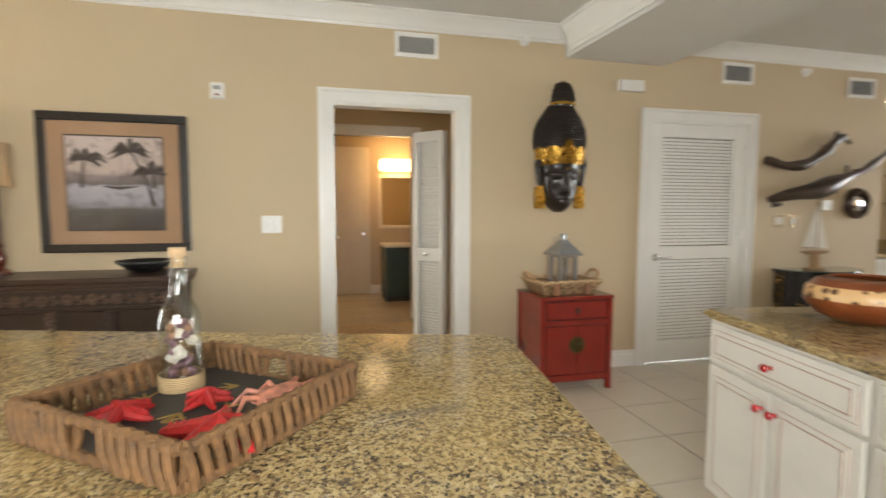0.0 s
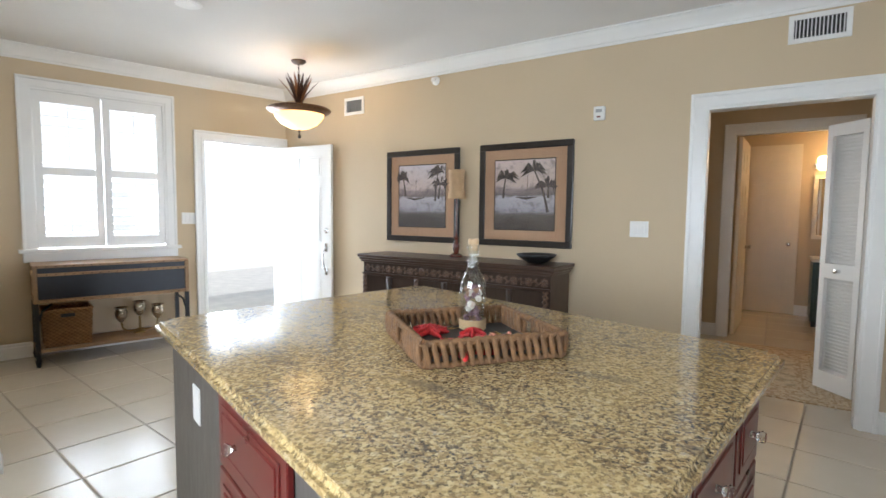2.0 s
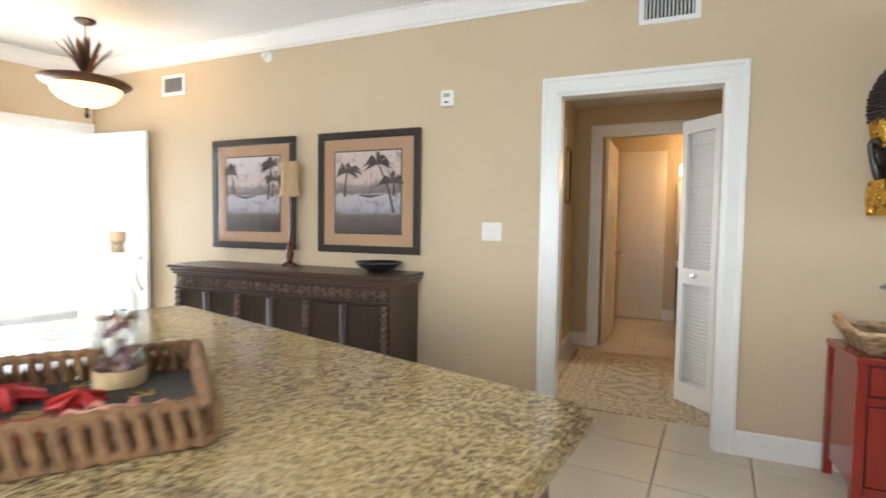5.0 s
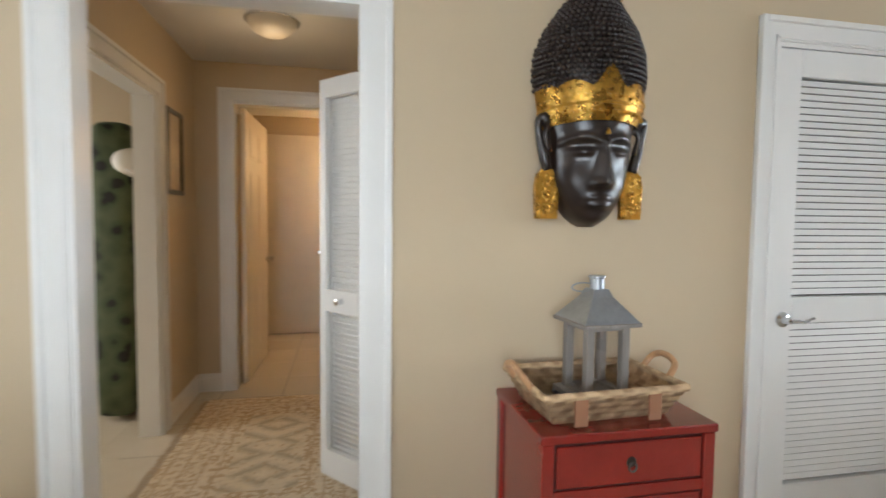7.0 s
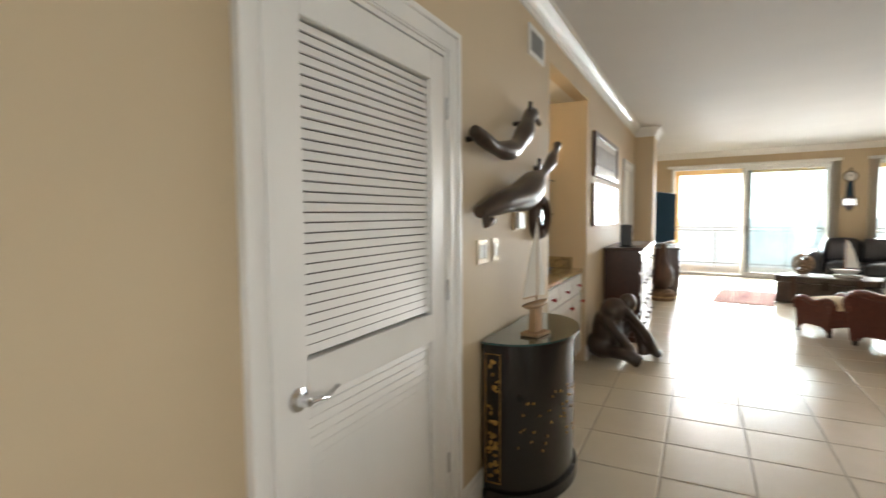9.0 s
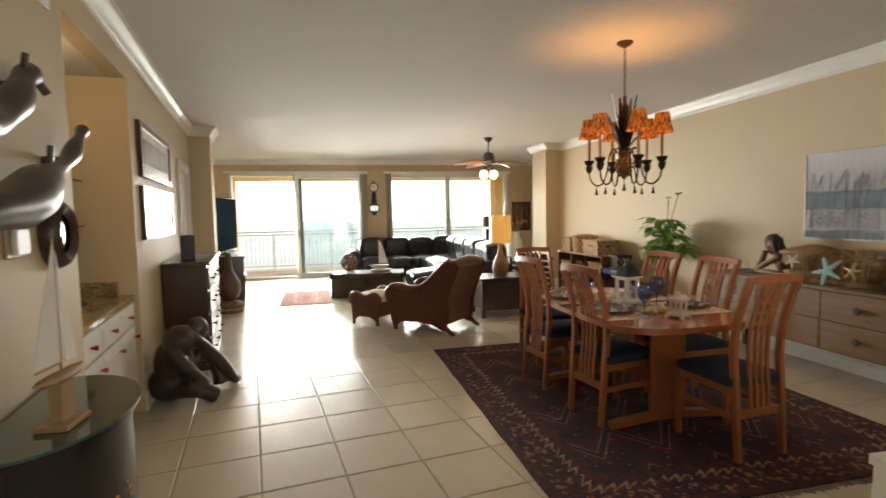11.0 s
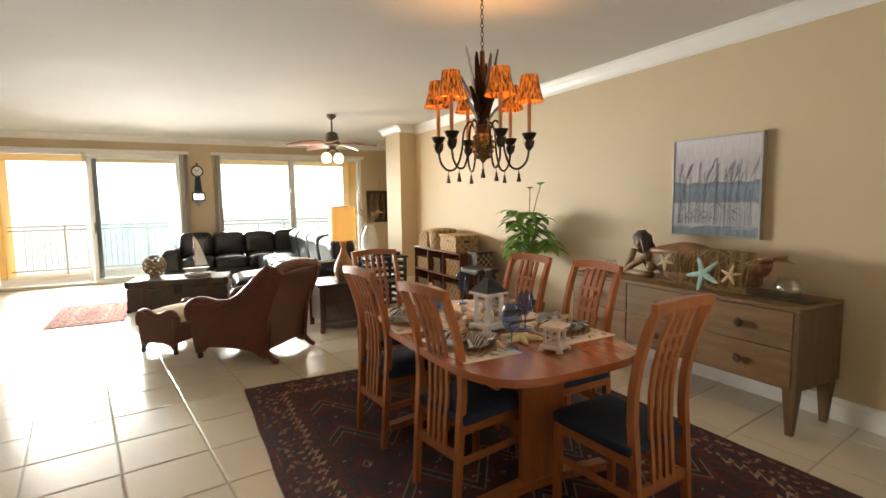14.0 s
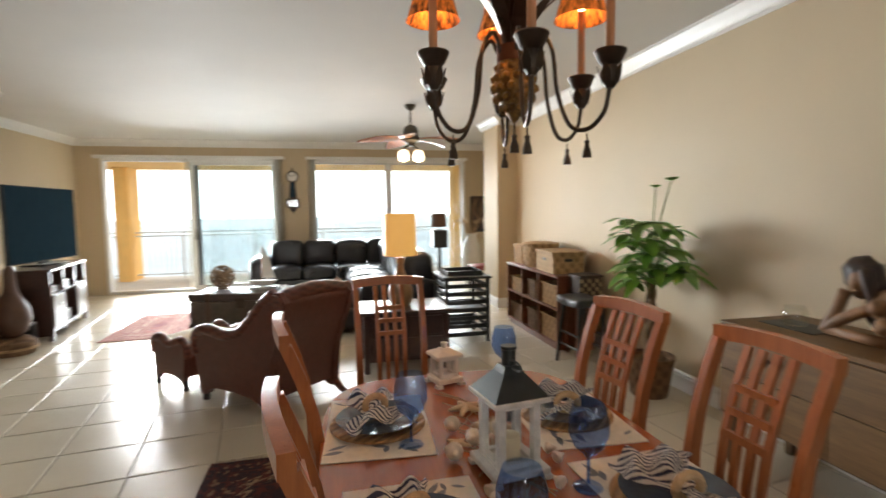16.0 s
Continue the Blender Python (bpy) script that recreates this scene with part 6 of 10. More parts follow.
def switch(m, n, label, plate=None, single=0.07):
    plate = plate or WHITE
    w = single + 0.046 * (n - 1) + 0.02
    o = thing("light_switch", label, "switch", m, "switches")
    part("plate", boxes((0, -0.007, 0, w, -0.001, 0.122), bev=0.002), plate, o, smooth=False)
    for i in range(n):
        x = w / 2 + (i - (n - 1) / 2) * 0.048
        part("rocker", boxes((x - 0.0165, -0.0115, 0.028, x + 0.0165, -0.0072, 0.094), bev=0.002), WHITE, o, smooth=False)
    return o


BRASSPLATE = plain("tan_metal_plate", (0.40, 0.31, 0.2), 0.35, 0.5)
switch(pose(0.528, YA, 1.176), 2, "white double rocker switch")
switch(pose(4.965, YA, 1.185), 2, "tan plated double switch", BRASSPLATE)
switch(pose(5.16, YA, 1.185), 1, "tan plated single switch", BRASSPLATE)
switch(WST @ pose(2.44, 0, 1.20), 2, "white double rocker switch by the front door")
part_box = thing("door_chime", "plain white door chime box high on the wall", "chime", pose(3.32, YA, 2.318))
part("case", boxes((0, -0.05, 0, 0.232, -0.001, 0.091), bev=0.006), WHITE, part_box)

# ---- carved head mask on the wall ----
MASKDARK = plain("dark_carved_mask", (0.017, 0.009, 0.006), 0.33, var=0.35, scale=10, coat=0.08)
bm = bmesh.new()
Zc = 1.70
seg, rows = 72, 104
HEAD = ((-0.375, 0.02), (-0.36, 0.058), (-0.33, 0.092), (-0.28, 0.125), (-0.22, 0.148), (-0.15, 0.162), (-0.05, 0.169), (0.0, 0.178), (0.05, 0.19), (0.10, 0.205), (0.18, 0.217), (0.26, 0.211), (0.34, 0.180), (0.41, 0.130), (0.47, 0.088))


def head_width(z):
    for (z0, w0), (z1, w1) in zip(HEAD, HEAD[1:]):
        if z <= z1:
            s = max(0.0, (z - z0) / (z1 - z0))
            return w0 + (w1 - w0) * s
    return HEAD[-1][1]


def bell(x, c, w):
    return math.exp(-((x - c) / w) ** 2)


grid = []
for i in range(rows + 1):
    z = -0.375 + 0.845 * i / rows
    w = (head_width(z - 0.012) + 2 * head_width(z) + head_width(z + 0.012)) / 4
    row = []
    for j in range(seg + 1):
        a = math.pi * j / seg
        x, y = -w * math.cos(a), -0.165 * (w / 0.19) ** 0.55 * math.sin(a)
        c = abs(x)
        if z < 0.0:
            # long nose, arched brows, lowered lids, full lips and chin
            s = max(0.0, min(1.0, (-0.05 - z) / 0.175))
            end = 1.0 if z > -0.222 else max(0.0, 1 - (-0.222 - z) / 0.016)
            y -= (0.012 + 0.040 * s) * bell(x, 0, 0.014 + 0.014 * s) * end * min(1.0, max(0.0, -0.03 - z) / 0.03)
            y -= 0.018 * bell(c, 0.030, 0.012) * bell(z, -0.215, 0.014)
            y -= 0.011 * bell(z, -0.052 - 4.5 * (c - 0.075) ** 2, 0.010) * (1 if c < 0.15 else 0)
            y += 0.013 * bell(z, -0.084, 0.014) * bell(c, 0.072, 0.045)
            y -= 0.013 * bell(z, -0.106, 0.015) * bell(c, 0.075, 0.036)
            y += 0.008 * bell(z, -0.121 + 3.0 * (c - 0.075) ** 2, 0.0048) * bell(c, 0.075, 0.040)
            y += 0.010 * bell(z, -0.20, 0.05) * bell(c, 0.075, 0.03)
            y -= 0.017 * bell(z, -0.267 - 0.10 * c, 0.010) * bell(x, 0, 0.046) + 0.019 * bell(z, -0.294, 0.011) * bell(x, 0, 0.040)
            y += 0.009 * bell(z, -0.280, 0.0045) * bell(x, 0, 0.055)
            y -= 0.012 * bell(z, -0.345, 0.022) * bell(x, 0, 0.04)
        row.append(bm.verts.new((x, y, z)))
    grid.append(row)
for i in range(rows):
    for j in range(seg):
        bm.faces.new((grid[i][j], grid[i][j + 1], grid[i + 1][j + 1], grid[i + 1][j]))
for i in range(18):
    z = 0.13 + i * 0.0188
    w = head_width(z) + 0.003
    k = max(5, int(w * 3.1 / 0.020))
    for j in range(k):
        a = math.pi * (j + 0.5 * (i % 2) + 0.25) / k
        blob(bm, (-w * math.cos(a), -0.168 * (w / 0.19) ** 0.55 * math.sin(a), z), (0.011, 0.011, 0.0105), sub=1)
lathe(bm, [(0.086, 0.45), (0.092, 0.48), (0.09, 0.53), (0.076, 0.58), (0.05, 0.63), (0.0, 0.66)], 20, Matrix.Translation((0, -0.06, 0)), sy=0.8)
for i in range(7):
    z = 0.49 + i * 0.022
    w = 0.094 * math.sqrt(max(0.02, 1 - ((z - 0.48) / 0.18) ** 2))
    for j in range(11):
        a = math.pi * (j + 0.5 * (i % 2)) / 11
        blob(bm, (-w * math.cos(a), -0.06 - 0.8 * w * math.sin(a), z), (0.011, 0.010, 0.0105), sub=1)
for s in (-1, 1):
    # long ear: outer rim and the hollow's inner fold
    tube(bm, smooth_path([(s * 0.168, -0.05, -0.02), (s * 0.19, -0.062, 0.022), (s * 0.212, -0.055, 0.01), (s * 0.205, -0.05, -0.05), (s * 0.188, -0.05, -0.11), (s * 0.172, -0.05, -0.165)], 5), lambda q: 0.017 + 0.003 * math.sin(q * 9), 10)
    tube(bm, smooth_path([(s * 0.175, -0.062, -0.005), (s * 0.188, -0.066, -0.04), (s * 0.172, -0.06, -0.10)], 4), 0.012, 8)
MASK = solo("wall_mask", bm, MASKDARK, "dark carved wooden head mask hung on the wall", "mask", pose(2.80, YA - 0.005, Zc, 0, 0, 0), smooth="all")
GOLD = plain("gilding", (0.62, 0.36, 0.07), 0.28, 1.0, var=0.4, scale=30, bumps=0.8, bscale=55)
bm = bmesh.new()
n = 60
lo, hi = [], []
for j in range(n + 1):
    a = math.pi * (0.02 + 0.96 * j / n)
    w = 0.188
    tip = 0.03 + 0.055 * math.exp(-((j - n / 2) / 3.2) ** 2) + 0.022 * abs(math.sin(j / n * math.pi * 5)) + 0.012
    zc = -0.02 + 0.022 * math.sin(a)
    lo.append((-w * math.cos(a), -0.172 * math.sin(a) - 0.004, zc))
    hi.append((-(w + 0.028) * math.cos(a), -0.186 * math.sin(a) - 0.004, 0.075 + tip))
vl = [bm.verts.new(p) for p in lo]
vm = [bm.verts.new(((p[0] + q[0]) / 2 * 1.03, (p[1] + q[1]) / 2 * 1.03 - 0.006, (p[2] + q[2]) / 2)) for p, q in zip(lo, hi)]
vh = [bm.verts.new(p) for p in hi]
for A_, B_ in ((vl, vm), (vm, vh)):
    for j in range(n):
        bm.faces.new((A_[j], A_[j + 1], B_[j + 1], B_[j]))
bmesh.ops.solidify(bm, geom=bm.faces[:], thickness=0.012)
for j in range(22):
    a = math.pi * (0.08 + 0.84 * j / 21)
    for z in (0.012, 0.066):
        blob(bm, (-(0.198 + 0.13 * z) * math.cos(a), -(0.182 + 0.05 * z) * math.sin(a) - 0.006, z + 0.02 * math.sin(a)), (0.010, 0.008, 0.009), sub=1)
tube(bm, [(-0.205 * math.cos(a), -0.186 * math.sin(a) - 0.004, 0.040 + 0.022 * math.sin(a)) for a in [math.pi * (0.03 + 0.94 * j / 30) for j in range(31)]], 0.007, 6)
tube(bm, [(-0.096 * math.cos(a), -0.06 - 0.078 * math.sin(a), 0.472) for a in [math.pi * j / 16 for j in range(17)]], 0.011, 6)
lathe(bm, [(0, 0), (0.010, 0.004), (0.008, 0.014), (0, 0.03)], 10, pose(0.0, -0.176, -0.05, 0, 0, 0))
part("crown", bm, GOLD, MASK, "gilded pointed crown band")
for s in (-1, 1):
    bm = bmesh.new()
    extrude_outline(bm, [(-0.042, 0.0), (0.042, 0.0), (0.047, 0.12), (0.04, 0.165), (0.015, 0.185), (-0.015, 0.185), (-0.04, 0.165), (-0.047, 0.12)], -0.022, 0.0, pose(0, 0, 0, 90, 0, 0))
    rnd = random.Random(9)
    for q in range(22):
        blob(bm, (rnd.uniform(-0.032, 0.032), 0.022, rnd.uniform(0.012, 0.17)), (0.010, 0.008, 0.010), sub=1)
    bmesh.ops.rotate(bm, verts=bm.verts, cent=(0, 0, 0), matrix=Matrix.Rotation(math.pi, 3, "Z"))
    part("earring", bm, GOLD, MASK, "gilded carved ear pendant", m=pose(s * 0.172, -0.03, -0.345))

# ---- red cabinet with basket and lantern ----
LACQ = plain("red_lacquer", (0.23, 0.018, 0.012), 0.22, var=0.18, scale=5, coat=0.4)
DKLINE = plain("dark_groove", (0.05, 0.008, 0.006), 0.4)
rc = thing("red_cabinet", "small red lacquered cabinet with drawer and two doors", "cabinet", pose(2.46, 3.47, 0))
RW, RD, RH = 0.585, 0.44, 0.712
part("top", boxes((-0.006, -RD - 0.006, RH - 0.028, RW + 0.006, 0, RH), bev=0.004), LACQ, rc)
part("body", boxes((0.012, -RD + 0.014, 0.10, RW - 0.012, 0, RH - 0.028)), LACQ, rc, smooth=False)
for x in (0.0, RW - 0.04):
    for y in (-RD, -0.04):
        part("leg", boxes((x, y, 0, x + 0.04, y + 0.04, RH - 0.029), bev=0.003), LACQ, rc, smooth=False)
part("apron", boxes((0.04, -RD + 0.004, 0.075, RW - 0.04, -RD + 0.03, 0.125), bev=0.003), LACQ, rc, smooth=False)
part("rail", boxes((0.04, -RD + 0.003, 0.50, RW - 0.04, -RD + 0.013, 0.535)), LACQ, rc, smooth=False)
part("groove", boxes((0.041, -RD + 0.0115, 0.126, RW - 0.041, -RD + 0.0135, 0.68)), DKLINE, rc, smooth=False)
dr = part("drawer", boxes((0.048, -RD + 0.002, 0.543, RW - 0.048, -RD + 0.011, 0.672), bev=0.003), LACQ, rc, smooth=False)
bm = bmesh.new()
lathe(bm, [(0, 0), (0.017, 0), (0.015, 0.004), (0, 0.006)], 16, pose(RW / 2, -RD + 0.002, 0.61, 90, 0, 0))
tube(bm, [(RW / 2 + 0.013 * math.cos(a), -RD - 0.007, 0.597 + 0.014 * math.sin(a)) for a in [2 * math.pi * q / 16 for q in range(17)]], 0.003, 6)
part("ring_pull", bm, BRONZE, dr)
for x0, x1 in ((0.048, RW / 2 - 0.002), (RW / 2 + 0.002, RW - 0.048)):
    part("door", boxes((x0, -RD + 0.002, 0.13, x1, -RD + 0.011, 0.494), bev=0.003), LACQ, rc, smooth=False)
bm = bmesh.new()
lathe(bm, [(0, 0), (0.062, 0), (0.06, 0.004), (0, 0.005)], 28, pose(RW / 2, -RD + 0.0015, 0.35, 90, 0, 0))
for s in (-1, 1):
    blob(bm, (RW / 2 + s * 0.018, -RD - 0.008, 0.355), (0.008, 0.008, 0.02), sub=2)
part("escutcheon", bm, plain("aged_brass", (0.10, 0.075, 0.025), 0.4, 0.8, var=0.4, scale=25), rc, "round dark brass lock plate")

SEAG = weave("banana_leaf_weave", (0.60, 0.43, 0.25), (0.27, 0.16, 0.08), 75, 95)
bsk = thing("tray_basket", "shallow woven basket with two loop handles", "basket", pose(2.72, 3.235, RH + 0.001, 0, 0, 3))
def flared(w0, d0, w1, d1, h, th=0.012):
    bm = bmesh.new()
    n = 9
    rings = []
    for k in range(n + 1):
        s = k / n
        w, d = w0 + (w1 - w0) * s, d0 + (d1 - d0) * s
        bulge = 0.004 * (k % 2)
        rings.append([bm.verts.new((a * (w / 2 + bulge), b_ * (d / 2 + bulge), h * s)) for a, b_ in ((-1, -1), (1, -1), (1, 1), (-1, 1))])
    for a, b_ in zip(rings, rings[1:]):
        for i in range(4):
            j = (i + 1) % 4
            bm.faces.new((a[i], a[j], b_[j], b_[i]))
    bm.faces.new(rings[0][::-1])
    bmesh.ops.solidify(bm, geom=bm.faces[:], thickness=th)
    return bm
part("body", flared(0.40, 0.24, 0.50, 0.33, 0.10), SEAG, bsk, smooth=False)
bm = bmesh.new()
tube(bm, [(0.25, -0.165, 0.10), (0.25, 0.165, 0.10), (-0.25, 0.165, 0.10), (-0.25, -0.165, 0.10), (0.25, -0.165, 0.10)], 0.013, 8)
part("rim", bm, SEAG, bsk)
for x in (-0.13, 0.13):
    part("strap", boxes((x - 0.022, -0.168, 0.005, x + 0.022, -0.160, 0.105)), plain("rust_strap", (0.30, 0.14, 0.07), 0.8), bsk, smooth=False, m=pose(0, 0.0, 0))
for s in (-1, 1):
    bm = bmesh.new()
    tube(bm, smooth_path([(s * 0.25, -0.07, 0.10), (s * 0.285, -0.06, 0.145), (s * 0.29, 0.0, 0.165), (s * 0.285, 0.06, 0.145), (s * 0.25, 0.07, 0.10)], 5), 0.011, 8)
    part("handle", bm, plain("cane_handle", (0.48, 0.27, 0.13), 0.5, var=0.2, scale=30), bsk)
GREYED = wood("weathered_grey_wood", (0.30, 0.27, 0.24), (0.17, 0.15, 0.13), 0.6, axis=2)
GALV = plain("galvanised_metal", (0.36, 0.38, 0.40), 0.35, 0.75, var=0.2, scale=12)
lantern("lantern", "grey wooden lantern with a galvanised metal roof", 0.19, 0.27, 0.105, GREYED, GALV, pose(2.745, 3.26, RH + 0.014, 0, 0, 4), candle=False, metal_h=0.045)

# ---- louvred doors ----
def louvre(parent, x0, x1, z0, z1, n, mat_, tilt=34, h=0.019):
    me = mesh_of("slat", boxes((x0, -0.0035, -h, x1, 0.0035, h)), mat_)
    for i in range(n):
        o = new("slat", me)
        o.parent = parent
        o.matrix_basis = pose(0, 0.005, z0 + (z1 - z0) * (i + 0.5) / n, -tilt, 0, 0)


ld = thing("door_1", "white closed closet door with louvred panels", "door", pose(3.673, YA + 0.018, 0.01), kind="structure")
DW, DH = 0.954, 2.068
part("stile", boxes((0, -0.02, 0, 0.11, 0.02, DH), bev=0.003), WHITE, ld, smooth=False)
part("stile", boxes((DW - 0.11, -0.02, 0, DW, 0.02, DH), bev=0.003), WHITE, ld, smooth=False)
for a, b_ in ((0, 0.19), (0.905, 1.02), (1.955, DH)):
    part("rail", boxes((0.11, -0.02, a, DW - 0.11, 0.02, b_), bev=0.003), WHITE, ld, smooth=False)
louvre(ld, 0.11, DW - 0.11, 0.195, 0.90, 24, WHITE, 16, 0.0124)
louvre(ld, 0.11, DW - 0.11, 1.025, 1.95, 32, WHITE, 16, 0.0122)
# dark sheet behind the slats paints the shadow lines between them
part("backing", boxes((0.10, 0.021, 0.18, DW - 0.10, 0.023, 1.96)), plain("slat_gap_shade", (0.10, 0.09, 0.08), 0.9), ld, smooth=False)
lv = bmesh.new()
lathe(lv, [(0, 0), (0.033, 0), (0.033, 0.006), (0.018, 0.012), (0.012, 0.045), (0, 0.05)], 20, pose(0.065, -0.02, 0.925, 90, 0, 0))
tube(lv, smooth_path([(0.065, -0.062, 0.925), (0.10, -0.066, 0.925), (0.135, -0.062, 0.917), (0.16, -0.06, 0.925), (0.185, -0.06, 0.935)], 5), lambda s: 0.010 - 0.003 * s, 10, flat=0.8)
part("lever_handle", lv, CHROME, ld, "brushed chrome lever handle")
for z in (0.34, 1.10, 1.86):
    part("hinge", boxes((DW + 0.002, -0.032, z - 0.045, DW + 0.017, -0.012, z + 0.045), bev=0.003), CHROME, ld, "chrome hinge", smooth=False)

sd = thing("door_2", "white closed side door in the living room", "door", pose(10.168, YA + 0.03, 0.01), kind="structure")
part("leaf", boxes((0, 0, 0, 0.864, 0.04, 2.05), bev=0.003), WHITE, sd, smooth=False)

# ---- hall and bathroom beyond the opening ----
HALL_TOP = 2.57
bm = bmesh.new()
box(bm, 0.66, 5.0, 0, 0.78, 5.80, HALL_TOP)
box(bm, 0.66, YA + 0.12, 0, 0.78, 3.95, HALL_TOP)
box(bm, 0.66, 3.95, 2.09, 0.78, 5.0, HALL_TOP)
struct("wall_hall_left", bm, WALL, "tan hall wall with a bedroom doorway")
bm = bmesh.new()
wall_strip(bm, 0.66, 2.9, 5.80, 5.90, 0, HALL_TOP, [(1.05, 2.05, 0, 2.24)])
struct("wall_hall_end", bm, WALL, "tan hall wall with the bathroom doorway")
struct("wall_hall_right", boxes((2.55, YA + 0.12, 0, 2.67, 5.80, HALL_TOP)), WALL, "tan hall wall behind the closet door")
struct("wall_bath", boxes((0.4, 7.78, 0, 3.0, 7.90, HALL_TOP), (0.4, 5.90, 0, 0.52, 7.78, HALL_TOP), (2.75, 5.90, 0, 2.87, 7.78, HALL_TOP)), WALL, "tan bathroom walls")
# unseen wall; its opening is made up for the bedroom fill lamp
bm = bmesh.new()
wall_strip(bm, 0, 2.2, 0, 0.1, 0, HALL_TOP, [(0.3, 1.6, 0.7, 2.2)])
struct("wall_bedroom_west", bm, WALL, "unseen tan bedroom wall opened for a fill lamp", pose(-1.4, 3.7, 0, 0, 0, 90))
struct("wall_bedroom", boxes((-1.4, 5.8, 0, 0.66, 5.9, HALL_TOP)), WALL, "tan bedroom wall seen past the doorway")
struct("ceiling_bedroom", boxes((-1.6, YA + 0.12, 2.53, 0.66, 5.9, HALL_TOP)), CEILING, "bedroom ceiling")
struct("floor_bedroom", boxes((-1.6, YA + 0.12, -0.1, 0.66, 5.9, -0.001)), TILE, "pale bedroom floor")
struct("door_frame_5", casing(1.05, 2.05, 2.24, jamb=0.10), WHITE, "white casing of the bathroom doorway", pose(0, 5.80, 0), "door frame")
struct("door_frame_6", casing(0, 1.05, 2.09, jamb=0.12), WHITE, "white casing of the bedroom doorway", pose(0.78, 3.95, 0, 0, 0, 90), "door frame")
bm = bmesh.new()
baseboard(bm, (0.78, 5.10), (0.78, 5.80), (1, 0, 0))
baseboard(bm, (0.796, 5.80), (0.955, 5.80), (0, -1, 0))
baseboard(bm, (1.72, 7.78), (2.75, 7.78), (0, -1, 0))
struct("baseboard", bm, WHITE, "white baseboard of the hall", category="baseboard")


def panel_door(name, label, w, h, m, mat_, knob=None):
    o = thing(name, label, "door", m, kind="structure")
    part("leaf", boxes((0, 0, 0, w, 0.034, h), bev=0.002), mat_, o, smooth=False)
    px = ((0.10 * w / 0.6, w / 2 - 0.035), (w / 2 + 0.035, w - 0.10 * w / 0.6))
    for a, b_ in px:
        for z0, z1 in ((0.18 * h / 2.02, 0.78 * h / 2.02), (0.95 * h / 2.02, 1.58 * h / 2.02), (1.68 * h / 2.02, h - 0.12)):
            for y0, y1 in ((-0.003, 0.001), (0.033, 0.037)):
                bm = boxes((a, y0, z0, b_, y1, z1), bev=0.0018)
                box(bm, a + 0.025, y0 - 0.004 if y0 < 0 else y0, z0 + 0.025, b_ - 0.025, y1 if y0 < 0 else y1 + 0.004, z1 - 0.025, bev=0.0018)
                part("raised_panel", bm, mat_, o, smooth=False)
    if knob:
        for y, a in ((0, 90), (0.034, -90)):
            bm = bmesh.new()
            lathe(bm, [(0, 0), (0.028, 0), (0.026, 0.006), (0.012, 0.012), (0.012, 0.03), (0.026, 0.045), (0.022, 0.06), (0, 0.064)], 16, pose(knob[0], y, knob[1], a, 0, 0))
            part("knob", bm, CHROME, o)
    return o


DOORPAINT = plain("cream_door_paint", (0.74, 0.66, 0.52), 0.4, var=0.03)
panel_door("door_3", "cream six-panel bifold closet door in the bathroom", 0.725, 2.30, pose(0.995, 7.735, 0.015), DOORPAINT, (0.62, 0.95))
panel_door("door_4", "cream six-panel bathroom door standing open", 0.92, 2.20, pose(1.125, 5.915, 0.015, 0, 0, 88), DOORPAINT, (0.86, 0.95))
bf = thing("door_5", "white louvred bifold door standing folded open", "door", pose(2.03, 4.10, 0.02, 0, 0, 131), kind="structure")
for y in (0.0, 0.045):
    part("stile", boxes((0, y - 0.014, 0, 0.045, y + 0.014, 2.02)), WHITE, bf, smooth=False)
    part("stile", boxes((0.285, y - 0.014, 0, 0.33, y + 0.014, 2.02)), WHITE, bf, smooth=False)
    for a, b_ in ((0, 0.14), (0.86, 0.97), (1.93, 2.02)):
        part("rail", boxes((0.045, y - 0.014, a, 0.285, y + 0.014, b_)), WHITE, bf, smooth=False)
louvre(bf, 0.045, 0.285, 0.145, 0.855, 26, WHITE)
louvre(bf, 0.045, 0.285, 0.975, 1.925, 34, WHITE)
bm = bmesh.new()
lathe(bm, [(0, 0), (0.016, 0), (0.012, 0.02), (0.017, 0.035), (0, 0.04)], 12, pose(0.165, 0.059, 0.92, -90, 0, 0))
part("knob", bm, CHROME, bf)

HRUG = rug_mat("beige_rug", (0.64, 0.53, 0.36), (0.70, 0.60, 0.44), (0.46, 0.32, 0.18), (0.74, 0.66, 0.52), 1.1, 1.72)
rug("hall_rug", "beige patterned hall runner with faded flowers", pose(1.47, 4.71, 0.0), 1.1, 1.72, HRUG, plain("beige_fringe", (0.46, 0.36, 0.24), 0.9), 0.008)
van = thing("bathroom_vanity", "dark green bathroom vanity with a pale top", "vanity", pose(1.86, 6.95, 0))
part("body", boxes((0, 0, 0.08, 0.85, 0.55, 0.80)), plain("green_paint", (0.02, 0.05, 0.045), 0.4, var=0.1), van, smooth=False)
part("door", boxes((0.03, -0.016, 0.12, 0.42, -0.001, 0.76), bev=0.003), MATS["green_paint"], van, smooth=False)
part("toe_kick", boxes((0.02, 0.05, 0.0, 0.83, 0.53, 0.08)), BLACKISH, van, smooth=False)
part("top", boxes((-0.01, -0.02, 0.80, 0.87, 0.56, 0.84), bev=0.004), CREAM, van, smooth=False)
mi = thing("bathroom_mirror", "cream framed mirror above the vanity", "mirror", pose(1.86, 7.77, 1.05))
part("glass", boxes((0.05, -0.012, 0.05, 0.75, -0.002, 0.80)), plain("mirror_silver", (0.8, 0.8, 0.8), 0.02, 1.0, var=0.01), mi, smooth=False)
